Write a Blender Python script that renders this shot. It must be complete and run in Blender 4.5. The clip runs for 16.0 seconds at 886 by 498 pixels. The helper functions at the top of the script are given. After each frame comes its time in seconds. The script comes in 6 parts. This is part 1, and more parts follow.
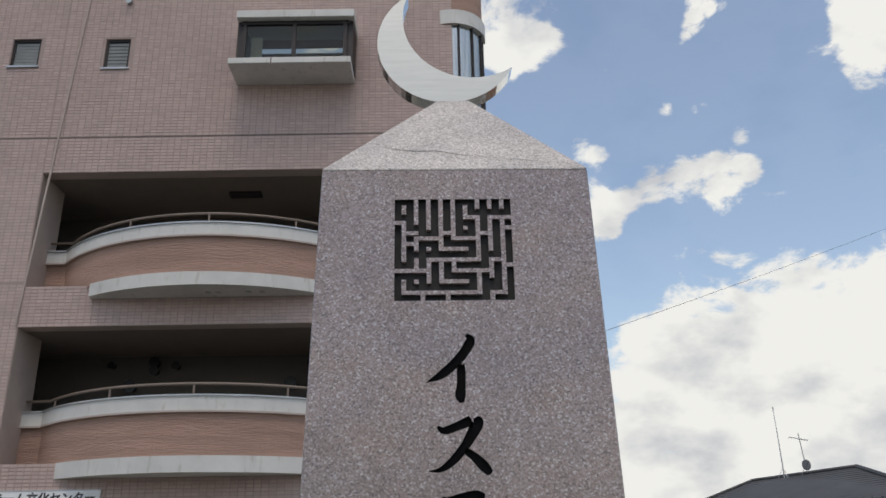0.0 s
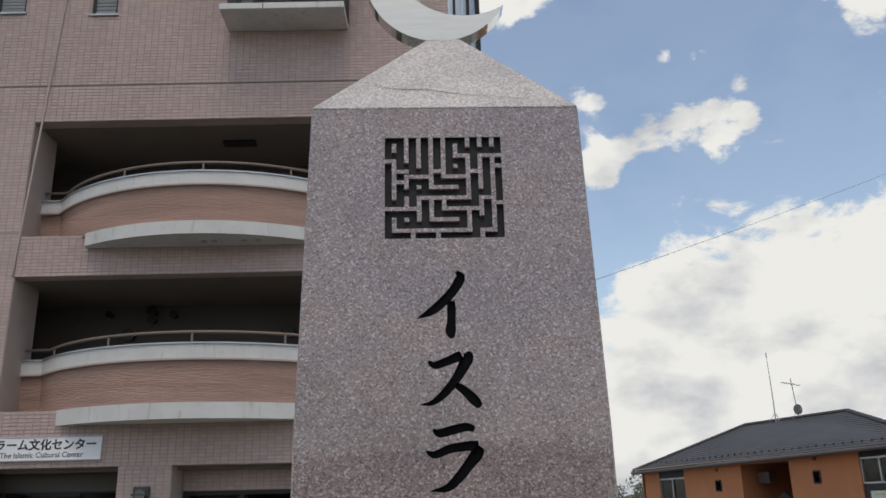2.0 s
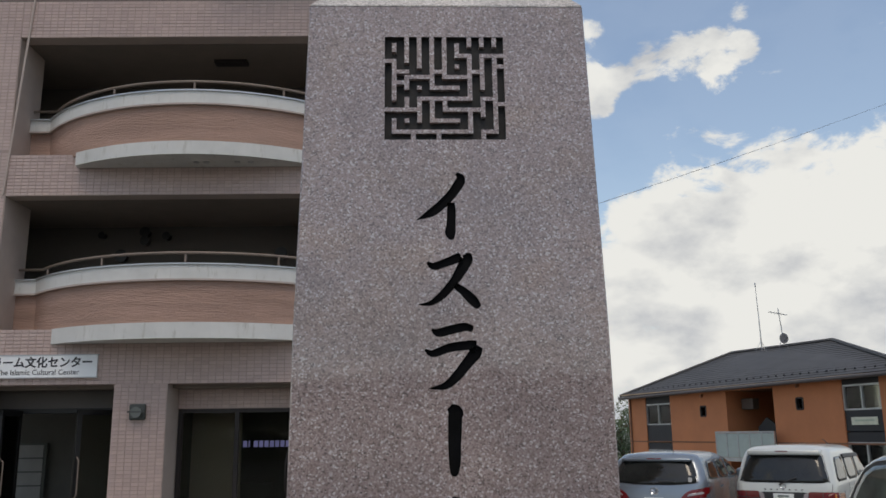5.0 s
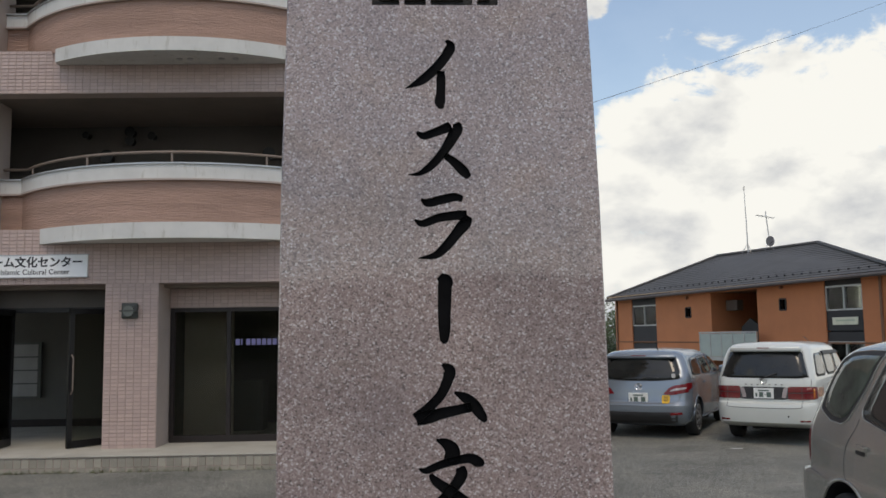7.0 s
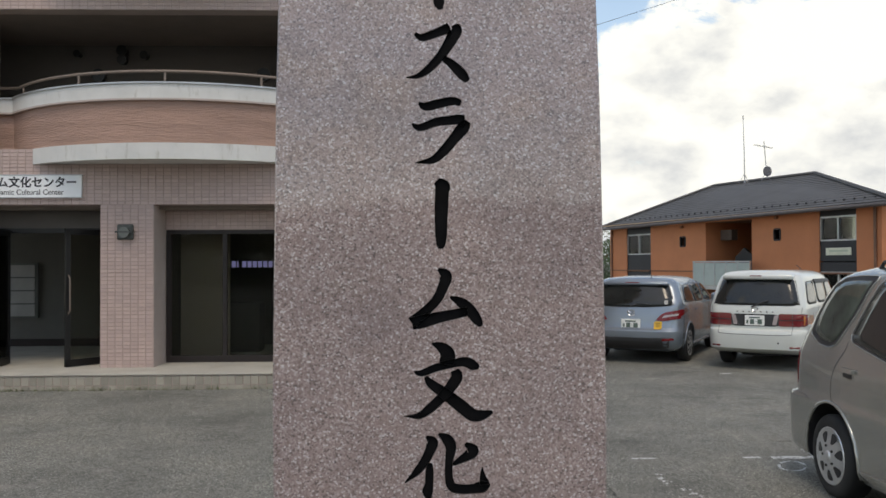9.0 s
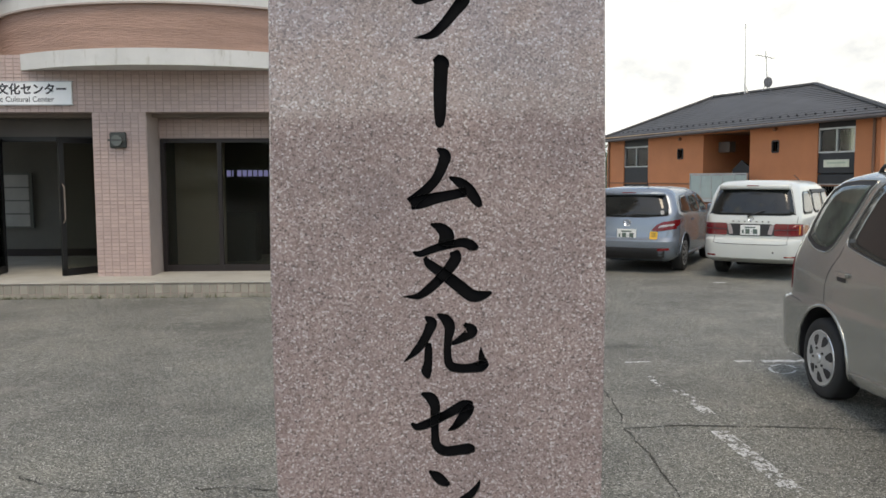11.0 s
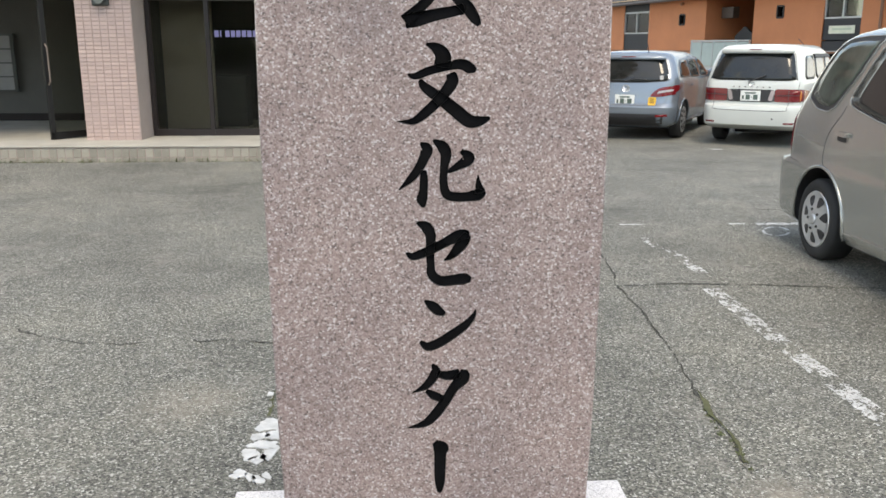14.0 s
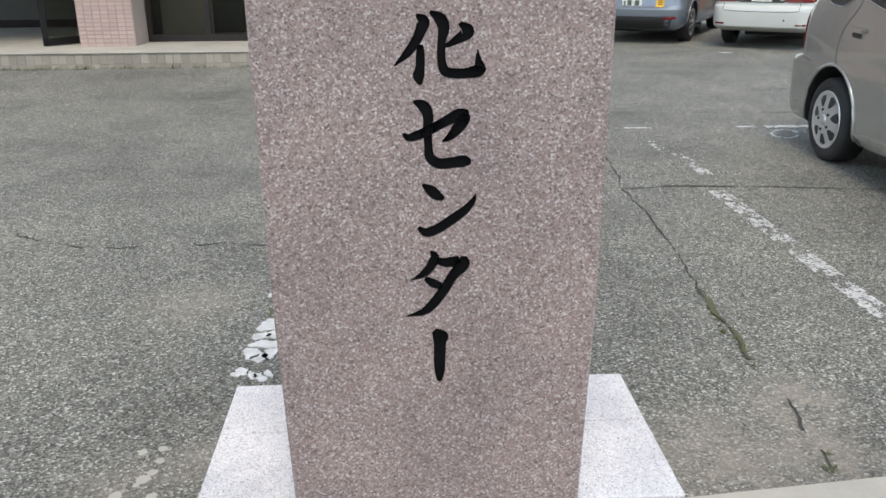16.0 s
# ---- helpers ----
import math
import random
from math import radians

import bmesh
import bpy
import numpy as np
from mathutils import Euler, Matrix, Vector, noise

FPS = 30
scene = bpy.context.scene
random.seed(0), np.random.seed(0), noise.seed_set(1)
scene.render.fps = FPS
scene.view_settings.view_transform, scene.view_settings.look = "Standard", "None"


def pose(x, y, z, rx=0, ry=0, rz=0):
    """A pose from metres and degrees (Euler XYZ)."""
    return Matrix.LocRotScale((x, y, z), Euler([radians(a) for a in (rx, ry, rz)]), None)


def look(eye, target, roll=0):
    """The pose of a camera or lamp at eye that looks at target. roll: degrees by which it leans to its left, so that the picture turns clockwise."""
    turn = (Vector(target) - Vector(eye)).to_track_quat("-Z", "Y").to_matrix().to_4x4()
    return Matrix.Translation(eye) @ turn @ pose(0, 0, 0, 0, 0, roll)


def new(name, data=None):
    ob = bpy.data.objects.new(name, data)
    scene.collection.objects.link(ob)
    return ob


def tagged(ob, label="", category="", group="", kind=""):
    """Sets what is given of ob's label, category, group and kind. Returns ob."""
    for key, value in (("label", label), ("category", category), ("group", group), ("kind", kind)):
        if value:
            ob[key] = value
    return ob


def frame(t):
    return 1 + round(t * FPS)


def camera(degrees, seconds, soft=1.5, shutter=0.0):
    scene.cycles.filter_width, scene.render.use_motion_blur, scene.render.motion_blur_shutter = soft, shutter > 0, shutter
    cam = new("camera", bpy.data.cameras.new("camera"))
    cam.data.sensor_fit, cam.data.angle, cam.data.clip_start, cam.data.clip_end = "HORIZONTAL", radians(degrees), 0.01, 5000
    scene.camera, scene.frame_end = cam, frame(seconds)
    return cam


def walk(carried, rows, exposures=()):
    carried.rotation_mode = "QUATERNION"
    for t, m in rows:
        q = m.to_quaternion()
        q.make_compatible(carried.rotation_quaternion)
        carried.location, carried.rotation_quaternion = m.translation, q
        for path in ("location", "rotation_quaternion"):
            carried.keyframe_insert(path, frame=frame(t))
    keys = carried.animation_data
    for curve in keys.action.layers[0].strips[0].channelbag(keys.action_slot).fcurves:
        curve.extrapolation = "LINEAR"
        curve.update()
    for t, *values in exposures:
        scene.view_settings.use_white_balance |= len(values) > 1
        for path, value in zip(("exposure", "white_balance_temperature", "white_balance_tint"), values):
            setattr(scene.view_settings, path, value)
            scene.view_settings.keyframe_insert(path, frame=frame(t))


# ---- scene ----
# ---- the camera and its way: t, x, y, z, yaw, pitch, roll ----
cam = camera(55.5, 16.0, soft=1.6)
ROWS = [
    (0.0, 0.0021, -0.0766, 1.9601, -1.034, 20.599, 0.912),
    (0.5, -0.0073, -0.0969, 1.9571, -1.143, 20.002, 0.592),
    (1.0, -0.0012, -0.1005, 1.9518, -1.237, 19.309, 0.699),
    (1.5, 0.0116, -0.0994, 1.9410, -1.256, 18.213, 0.874),
    (2.0, 0.0164, -0.0783, 1.9301, -1.168, 17.176, 1.244),
    (2.5, 0.0067, -0.0624, 1.9171, -1.259, 16.188, 0.883),
    (3.0, -0.0035, -0.0522, 1.9083, -1.309, 15.234, 0.789),
    (3.5, -0.0023, -0.0525, 1.9026, -1.708, 14.484, 0.697),
    (6.0, 0.0035, -0.0444, 1.8411, -1.950, 9.486, 0.715),
    (6.5, 0.0072, -0.0302, 1.8195, -2.434, 7.474, 0.940),
    (7.0, -0.0004, -0.0200, 1.8028, -2.526, 5.836, 0.848),
    (7.5, 0.0030, -0.0270, 1.7925, -2.726, 4.704, 0.527),
    (8.0, 0.0032, -0.0126, 1.7783, -2.852, 3.494, 0.523),
    (8.5, 0.0005, -0.0070, 1.7671, -2.798, 2.194, 0.330),
    (11.0, -0.0078, 0.0186, 1.6838, -3.119, -4.906, 0.219),
    (11.5, -0.0002, 0.0446, 1.6609, -3.084, -6.815, 0.408),
    (12.0, -0.0011, 0.0547, 1.6420, -3.090, -8.395, 0.303),
    (12.5, -0.0039, 0.0574, 1.6240, -3.118, -9.923, 0.191),
    (13.0, -0.0080, 0.0674, 1.6088, -3.238, -11.279, 0.056),
    (13.5, -0.0102, 0.0694, 1.5961, -3.407, -12.359, 0.017),
    (14.0, -0.0087, 0.0660, 1.5832, -3.471, -13.597, -0.002),
    (14.5, -0.0049, 0.0705, 1.5657, -3.552, -14.646, -0.279),
    (15.0, -0.0014, 0.0858, 1.5404, -3.583, -16.530, -0.375),
    (15.5, 0.0025, 0.1078, 1.5200, -3.393, -18.159, 0.341),
    (16.0, 0.0043, 0.1179, 1.5073, -3.326, -19.559, 0.369),
]
EXPOSURES = [(0.0, -0.40, 7050, 11), (3.5, -0.48, 7050, 11), (6.0, -0.46, 7150, 10.5), (6.5, -0.38, 7200, 10.5), (8.0, -0.16, 7250, 10), (11.0, 0.22, 7450, 9), (12.0, 0.50, 7450, 8.5), (13.0, 0.66, 7450, 8), (14.5, 0.84, 7350, 7.5), (15.2, 0.78, 7200, 7.5), (16.0, 0.60, 7050, 7.5)]
walk(cam, [(t, pose(x, y, z, 90 + pitch, roll, yaw)) for t, x, y, z, yaw, pitch, roll in ROWS], EXPOSURES)

# ---- sky and sun ----
SUN_EL, SUN_AZ = 64.0, 179.0   # degrees up; degrees from +y towards +x
world = bpy.data.worlds.new("world")
scene.world = world
world.use_nodes = True
wn, wl = world.node_tree.nodes, world.node_tree.links
wn.clear()
w_out = wn.new("ShaderNodeOutputWorld")
sky = wn.new("ShaderNodeTexSky")
sky.sky_type, sky.sun_disc = "NISHITA", False
sky.sun_elevation, sky.sun_rotation = radians(SUN_EL), radians(SUN_AZ)
sky.air_density, sky.dust_density, sky.ozone_density = 1.2, 1.5, 2.5
b_sky = wn.new("ShaderNodeBackground")
b_sky.inputs["Strength"].default_value = 0.225
wl.new(sky.outputs["Color"], b_sky.inputs["Color"])


def wnode(kind, **values):
    n = wn.new(kind)
    for k, v in values.items():
        n.inputs[k].default_value = v
    return n


def wmath(op, a, b=None, clamp=False):
    n = wn.new("ShaderNodeMath")
    n.operation, n.use_clamp = op, clamp
    for i, v in enumerate((a, b)):
        if v is None:
            continue
        if isinstance(v, (int, float)):
            n.inputs[i].default_value = v
        else:
            wl.new(v, n.inputs[i])
    return n.outputs[0]


coord = wn.new("ShaderNodeTexCoord")
split = wn.new("ShaderNodeSeparateXYZ")
wl.new(coord.outputs["Generated"], split.inputs[0])
squash = wn.new("ShaderNodeVectorMath")
squash.operation = "MULTIPLY"
squash.inputs[1].default_value = (1.0, 1.0, 1.7)
wl.new(coord.outputs["Generated"], squash.inputs[0])
big = wnode("ShaderNodeTexNoise", Scale=13.0, Detail=11.0, Roughness=0.62, Distortion=0.25)
wl.new(squash.outputs[0], big.inputs["Vector"])
fine = wnode("ShaderNodeTexNoise", Scale=7.5, Detail=7.0, Roughness=0.55)
wl.new(squash.outputs[0], fine.inputs["Vector"])
# cloud cover thickens towards the horizon, as heaped clouds do
low = wnode("ShaderNodeMapRange")
for k, v in {"From Min": 0.04, "From Max": 0.30, "To Min": 0.12, "To Max": -0.10}.items():
    low.inputs[k].default_value = v
wl.new(split.outputs["Z"], low.inputs["Value"])
cover = wmath("ADD", wmath("SUBTRACT", wmath("MULTIPLY", big.outputs["Fac"], 1.45), 0.175), low.outputs["Result"])
# clouds as groups of lobes: degrees from +y towards +x, degrees up, half width in degrees
PUFFS = [(6.9, 35.5, 2.8), (10.1, 33.6, 1.33), (5.6, 33.4, 1.57), (12.4, 26.9, 1.05), (13.5, 26.1, 0.91), (12.6, 24.6, 0.84),
         (31.5, 32.4, 1.57), (32.1, 30.6, 1.92), (32.6, 28.4, 1.92), (33.6, 32.2, 2.27), (31.9, 24.0, 0.87)]
WISPS = [(21.6, 34.8, 0.84), (20.8, 33.6, 0.7), (19.9, 32.6, 0.63), (17.8, 28.9, 0.77), (19.1, 28.5, 0.94), (20.7, 28.4, 0.59), (23.6, 26.6, 0.91)]
STREAK = [(12.7, 22.2, 1.05), (13.8, 22.6, 1.12), (15.3, 23.5, 1.26), (18.0, 23.9, 1.33), (20.1, 23.9, 1.26), (22.3, 24.5, 1.12), (23.5, 24.0, 0.7), (21.5, 22.6, 0.77)]
HEAP = [(27.7, 14.0, 5.2), (22.5, 13.2, 4.6), (18.2, 12.2, 3.8), (25.3, 9.4, 8.74), (15.3, 12.4, 2.3), (18.2, 6.5, 6.99), (26.1, 4.4, 8.74), (13.1, 9.6, 2.1), (31.4, 16.2, 3.6)]
CLEAR = [(20.0, 27.0, 17.0), (33.0, 21.5, 5.0)]   # open blue between them
for group, weight in ((PUFFS, 0.30), (WISPS, 0.30), (STREAK, 0.29), (HEAP, 0.18), (CLEAR, -0.19)):
    for b_az, b_el, b_half in group:
        dist = wn.new("ShaderNodeVectorMath")
        dist.operation = "DISTANCE"
        wl.new(coord.outputs["Generated"], dist.inputs[0])
        ca, ce = radians(b_az), radians(b_el)
        dist.inputs[1].default_value = (math.sin(ca) * math.cos(ce), math.cos(ca) * math.cos(ce), math.sin(ce))
        fall = wmath("SUBTRACT", 1.0, wmath("POWER", wmath("DIVIDE", dist.outputs["Value"], radians(b_half) * (1.9 if group is STREAK else 1.45)), 2.0), clamp=True)
        cover = wmath("ADD", cover, wmath("MULTIPLY", fall, weight))
mask = wnode("ShaderNodeMapRange")
mask.interpolation_type = "SMOOTHSTEP"
mask.inputs["From Min"].default_value, mask.inputs["From Max"].default_value, mask.inputs["To Min"].default_value = 0.46, 0.66, 0.09   # a thin veil everywhere
wl.new(cover, mask.inputs["Value"])
puff = wn.new("ShaderNodeValToRGB")
puff.color_ramp.elements[0].position, puff.color_ramp.elements[0].color = 0.34, (0.60, 0.65, 0.725, 1)
puff.color_ramp.elements[1].position, puff.color_ramp.elements[1].color = 0.52, (0.93, 0.975, 1.0, 1)
wl.new(fine.outputs["Fac"], puff.inputs["Fac"])
b_cloud = wn.new("ShaderNodeBackground")
b_cloud.inputs["Strength"].default_value = 1.18
wl.new(puff.outputs["Color"], b_cloud.inputs["Color"])
both = wn.new("ShaderNodeMixShader")
wl.new(mask.outputs["Result"], both.inputs[0])
wl.new(b_sky.outputs[0], both.inputs[1])
wl.new(b_cloud.outputs[0], both.inputs[2])
wl.new(both.outputs[0], w_out.inputs["Surface"])

sun = new("sun", bpy.data.lights.new("sun", "SUN"))
sun.data.energy, sun.data.angle, sun.data.color = 1.12, radians(22), (1.0, 0.90, 0.77)
az, el = radians(SUN_AZ), radians(SUN_EL)
sun.matrix_world = look((0, 0, 0), (-math.sin(az) * math.cos(el), -math.cos(az) * math.cos(el), -math.sin(el)))


# ---- materials ----
def shader(name, rough=0.6, metal=0.0, coat=0.0):
    m = bpy.data.materials.new(name)
    m.use_nodes = True
    b = m.node_tree.nodes["Principled BSDF"]
    b.inputs["Roughness"].default_value, b.inputs["Metallic"].default_value = rough, metal
    b.inputs["Coat Weight"].default_value = coat
    return m, m.node_tree.nodes, m.node_tree.links, b


def rgba(c):
    return (*c, 1.0)


def ramp(nodes, stops):
    r = nodes.new("ShaderNodeValToRGB")
    while len(r.color_ramp.elements) < len(stops):
        r.color_ramp.elements.new(0.5)
    for e, (p, c) in zip(r.color_ramp.elements, stops):
        e.position, e.color = p, rgba(c)
    return r


def mixed(nodes, links, fac, a, b, kind="MIX"):
    n = nodes.new("ShaderNodeMix")
    n.data_type, n.blend_type = "RGBA", kind
    for sock, v in ((n.inputs["Factor"], fac), (n.inputs["A"], a), (n.inputs["B"], b)):
        if isinstance(v, (int, float)):
            sock.default_value = v
        elif isinstance(v, tuple):
            sock.default_value = rgba(v)
        else:
            links.new(v, sock)
    return n.outputs["Result"]


def noise_at(nodes, links, scale, detail=4.0, rough=0.6, stretch=None):
    tc = nodes.new("ShaderNodeTexCoord")
    n = nodes.new("ShaderNodeTexNoise")
    n.inputs["Scale"].default_value, n.inputs["Detail"].default_value, n.inputs["Roughness"].default_value = scale, detail, rough
    if stretch:
        mp = nodes.new("ShaderNodeMapping")
        mp.inputs["Scale"].default_value = stretch
        links.new(tc.outputs["Object"], mp.inputs["Vector"])
        links.new(mp.outputs["Vector"], n.inputs["Vector"])
    else:
        links.new(tc.outputs["Object"], n.inputs["Vector"])
    return n.outputs["Fac"]


def plain(name, col, rough=0.6, metal=0.0, var=0.12, scale=3.0, grain=60.0, bump=0.0, coat=0.0, spread=0.0, stretch=None):
    """A colour with broad stains and fine grain, a little relief, and spread: how far single pieces differ."""
    m, nodes, links, b = shader(name, rough, metal, coat)
    dark = tuple(c * (1 - var) for c in col)
    light = tuple(min(1, c * (1 + var)) for c in col)
    broad = ramp(nodes, [(0.3, dark), (0.7, light)])
    links.new(noise_at(nodes, links, scale, stretch=stretch), broad.inputs["Fac"])
    fine_n = noise_at(nodes, links, grain, 3.0, stretch=stretch)
    tone = ramp(nodes, [(0.3, (1 - var * 0.6,) * 3), (0.7, (1, 1, 1))])
    links.new(fine_n, tone.inputs["Fac"])
    c = mixed(nodes, links, 1.0, broad.outputs["Color"], tone.outputs["Color"], "MULTIPLY")
    if spread:
        g = nodes.new("ShaderNodeNewGeometry")
        o = nodes.new("ShaderNodeObjectInfo")
        add = nodes.new("ShaderNodeMath")
        add.operation = "ADD"
        links.new(g.outputs["Random Per Island"], add.inputs[0])
        links.new(o.outputs["Random"], add.inputs[1])
        fr = nodes.new("ShaderNodeMath")
        fr.operation = "FRACT"
        links.new(add.outputs[0], fr.inputs[0])
        piece = ramp(nodes, [(0.0, (1 - spread,) * 3), (1.0, (1, 1, 1))])
        links.new(fr.outputs[0], piece.inputs["Fac"])
        c = mixed(nodes, links, 1.0, c, piece.outputs["Color"], "MULTIPLY")
    links.new(c, b.inputs["Base Color"])
    if bump:
        bp = nodes.new("ShaderNodeBump")
        bp.inputs["Strength"].default_value, bp.inputs["Distance"].default_value = bump, 0.004
        links.new(fine_n, bp.inputs["Height"])
        links.new(bp.outputs["Normal"], b.inputs["Normal"])
    return m


def granite(name, stops, scale, rough, bump=0.15):
    """Speckled stone: grains of a few millimetres and broad clouding."""
    m, nodes, links, b = shader(name, rough)
    tc = nodes.new("ShaderNodeTexCoord")
    v = nodes.new("ShaderNodeTexVoronoi")
    v.inputs["Scale"].default_value = scale
    links.new(tc.outputs["Object"], v.inputs["Vector"])
    sep = nodes.new("ShaderNodeSeparateColor")
    links.new(v.outputs["Color"], sep.inputs["Color"])
    r = ramp(nodes, stops)
    r.color_ramp.interpolation = "LINEAR"
    links.new(sep.outputs["Red"], r.inputs["Fac"])
    v2 = nodes.new("ShaderNodeTexVoronoi")
    v2.inputs["Scale"].default_value = scale * 2.3
    links.new(tc.outputs["Object"], v2.inputs["Vector"])
    sep2 = nodes.new("ShaderNodeSeparateColor")
    links.new(v2.outputs["Color"], sep2.inputs["Color"])
    r2 = ramp(nodes, [(0.0, (0.62, 0.62, 0.62)), (0.12, (0.92, 0.92, 0.92)), (1.0, (1.08, 1.06, 1.06))])
    links.new(sep2.outputs["Green"], r2.inputs["Fac"])
    c = mixed(nodes, links, 1.0, r.outputs["Color"], r2.outputs["Color"], "MULTIPLY")
    cloud = ramp(nodes, [(0.32, (0.80, 0.80, 0.82)), (0.68, (1.10, 1.085, 1.07))])
    links.new(noise_at(nodes, links, 4.0, 6.0), cloud.inputs["Fac"])
    c = mixed(nodes, links, 1.0, c, cloud.outputs["Color"], "MULTIPLY")
    links.new(c, b.inputs["Base Color"])
    bp = nodes.new("ShaderNodeBump")
    bp.inputs["Strength"].default_value, bp.inputs["Distance"].default_value = bump, 0.001
    links.new(sep2.outputs["Green"], bp.inputs["Height"])
    links.new(bp.outputs["Normal"], b.inputs["Normal"])
    return m


def glass(name, tint, rough=0.03, alpha=0.25):
    """A pane: a clear sheet under a mirror-like face, tinted."""
    m = bpy.data.materials.new(name)
    m.use_nodes = True
    nodes, links = m.node_tree.nodes, m.node_tree.links
    nodes.clear()
    out = nodes.new("ShaderNodeOutputMaterial")
    see = nodes.new("ShaderNodeBsdfTransparent")
    see.inputs["Color"].default_value = rgba(tint)
    gl = nodes.new("ShaderNodeBsdfGlossy")
    gl.inputs["Roughness"].default_value = rough
    fr = nodes.new("ShaderNodeFresnel")
    fr.inputs["IOR"].default_value = 1.0 + alpha * 2.2
    mx = nodes.new("ShaderNodeMixShader")
    links.new(fr.outputs[0], mx.inputs[0])
    links.new(see.outputs[0], mx.inputs[1])
    links.new(gl.outputs[0], mx.inputs[2])
    links.new(mx.outputs[0], out.inputs["Surface"])
    return m


PINK_GRANITE = granite("pink_granite", [(0.0, (0.115, 0.090, 0.086)), (0.16, (0.222, 0.164, 0.152)), (0.5, (0.283, 0.217, 0.203)), (0.80, (0.338, 0.274, 0.260)), (0.92, (0.42, 0.37, 0.358)), (1.0, (0.55, 0.51, 0.50))], 270.0, 0.5, bump=0.05)
stone = PINK_GRANITE.node_tree.nodes["Principled BSDF"]   # polished face
stone.inputs["Coat Weight"].default_value, stone.inputs["Coat Roughness"].default_value, stone.inputs["Coat IOR"].default_value = 1.0, 0.045, 1.55
CAP_GRANITE = granite("weathered_cap_granite", [(0.0, (0.36, 0.335, 0.31)), (0.5, (0.54, 0.505, 0.47)), (1.0, (0.72, 0.69, 0.655))], 260.0, 0.7, bump=0.25)
WHITE_GRANITE = granite("white_granite", [(0.0, (0.24, 0.24, 0.25)), (0.14, (0.54, 0.54, 0.55)), (0.6, (0.66, 0.66, 0.665)), (1.0, (0.76, 0.76, 0.76))], 330.0, 0.6)
BLACK_PAINT = plain("black_engraving_paint", (0.007, 0.007, 0.0075), 0.38, var=0.3, scale=20, grain=150, bump=0.1)
GREY_PAINT = plain("worn_black_engraving_paint", (0.0045, 0.0045, 0.005), 0.75, var=0.45, scale=20, grain=150, bump=0.15)
for m_ink in (BLACK_PAINT, GREY_PAINT):
    m_ink.node_tree.nodes["Principled BSDF"].inputs["Specular IOR Level"].default_value = 0.10
PANEL_PAINT = plain("faded_black_panel_paint", (0.026, 0.025, 0.0245), 0.8, var=0.35, scale=18, grain=140, bump=0.2)
STONE_JOINT = plain("stone_joint", (0.21, 0.175, 0.165), 0.9)
STEEL = plain("brushed_stainless_steel", (0.50, 0.51, 0.485), 0.48, 1.0, var=0.05, scale=8, grain=40, stretch=(1, 1, 14))
MIRROR_STEEL = plain("polished_stainless_steel", (0.72, 0.73, 0.72), 0.12, 1.0, var=0.04)
TILE = plain("pink_ceramic_tile", (0.50, 0.378, 0.338), 0.38, var=0.06, scale=0.9, grain=40, spread=0.13)
GROUT = plain("tile_grout", (0.36, 0.28, 0.25), 0.9, var=0.1)


def weathered_white():
    """White paint with grey rain streaks that run down from the edges."""
    m, nodes, links, b = shader("aged_white_paint", 0.6)
    tone = ramp(nodes, [(0.3, (0.54, 0.535, 0.51)), (0.7, (0.645, 0.635, 0.605))])
    links.new(noise_at(nodes, links, 2.0, 5.0), tone.inputs["Fac"])
    drip = ramp(nodes, [(0.56, (1, 1, 1)), (0.66, (0.80, 0.785, 0.75)), (0.78, (0.52, 0.50, 0.46))])
    links.new(noise_at(nodes, links, 3.0, 8.0, 0.68, (3.2, 3.2, 0.75)), drip.inputs["Fac"])
    links.new(mixed(nodes, links, 1.0, tone.outputs["Color"], drip.outputs["Color"], "MULTIPLY"), b.inputs["Base Color"])
    return m


WHITE_PAINT = weathered_white()
STUCCO = plain("rose_combed_render", (0.40, 0.255, 0.20), 0.85, var=0.16, scale=2.2, grain=21, bump=1.0, stretch=(0.30, 0.30, 3.4))
for n_relief in STUCCO.node_tree.nodes:
    if n_relief.type == "BUMP":
        n_relief.inputs["Distance"].default_value = 0.02
# recess walls: the shade they stand in is part of this dark colour
SHADED_WALL = plain("shaded_recess_plaster", (0.11, 0.098, 0.09), 0.9, var=0.08, scale=1.5, grain=30)
# ceilings set back from the front: beige darkened to carry their shade
SOFFIT = plain("shaded_soffit_beige", (0.21, 0.175, 0.15), 0.8, var=0.07)
JAMB = plain("beige_render", (0.43, 0.355, 0.315), 0.8, var=0.06)
BRONZE = plain("dark_bronze_aluminium", (0.018, 0.012, 0.011), 0.5, 0.1, var=0.1)
BLACK_ALU = plain("black_aluminium", (0.018, 0.018, 0.019), 0.35, 0.5, var=0.1)
RAIL = plain("beige_painted_rail", (0.20, 0.155, 0.125), 0.5, var=0.06)
DARK_GLASS = glass("dark_window_glass", (0.70, 0.71, 0.66), alpha=0.16)
CLEAR_GLASS = glass("clear_window_glass", (0.92, 0.94, 0.92), alpha=0.18)
CAR_GLASS = plain("tinted_car_glass", (0.016, 0.018, 0.017), 0.06, var=0.25, scale=2.5)
QUARTER_GLASS = plain("grey_green_car_glass", (0.075, 0.088, 0.072), 0.05, var=0.4, scale=2.5, grain=6.0)
for m_pane in (CAR_GLASS, QUARTER_GLASS):
    m_pane.node_tree.nodes["Principled BSDF"].inputs["Specular IOR Level"].default_value = 0.5
CURTAIN = plain("pale_curtain", (0.78, 0.77, 0.74), 0.9, var=0.1, scale=4, grain=20, stretch=(8, 8, 0.5))
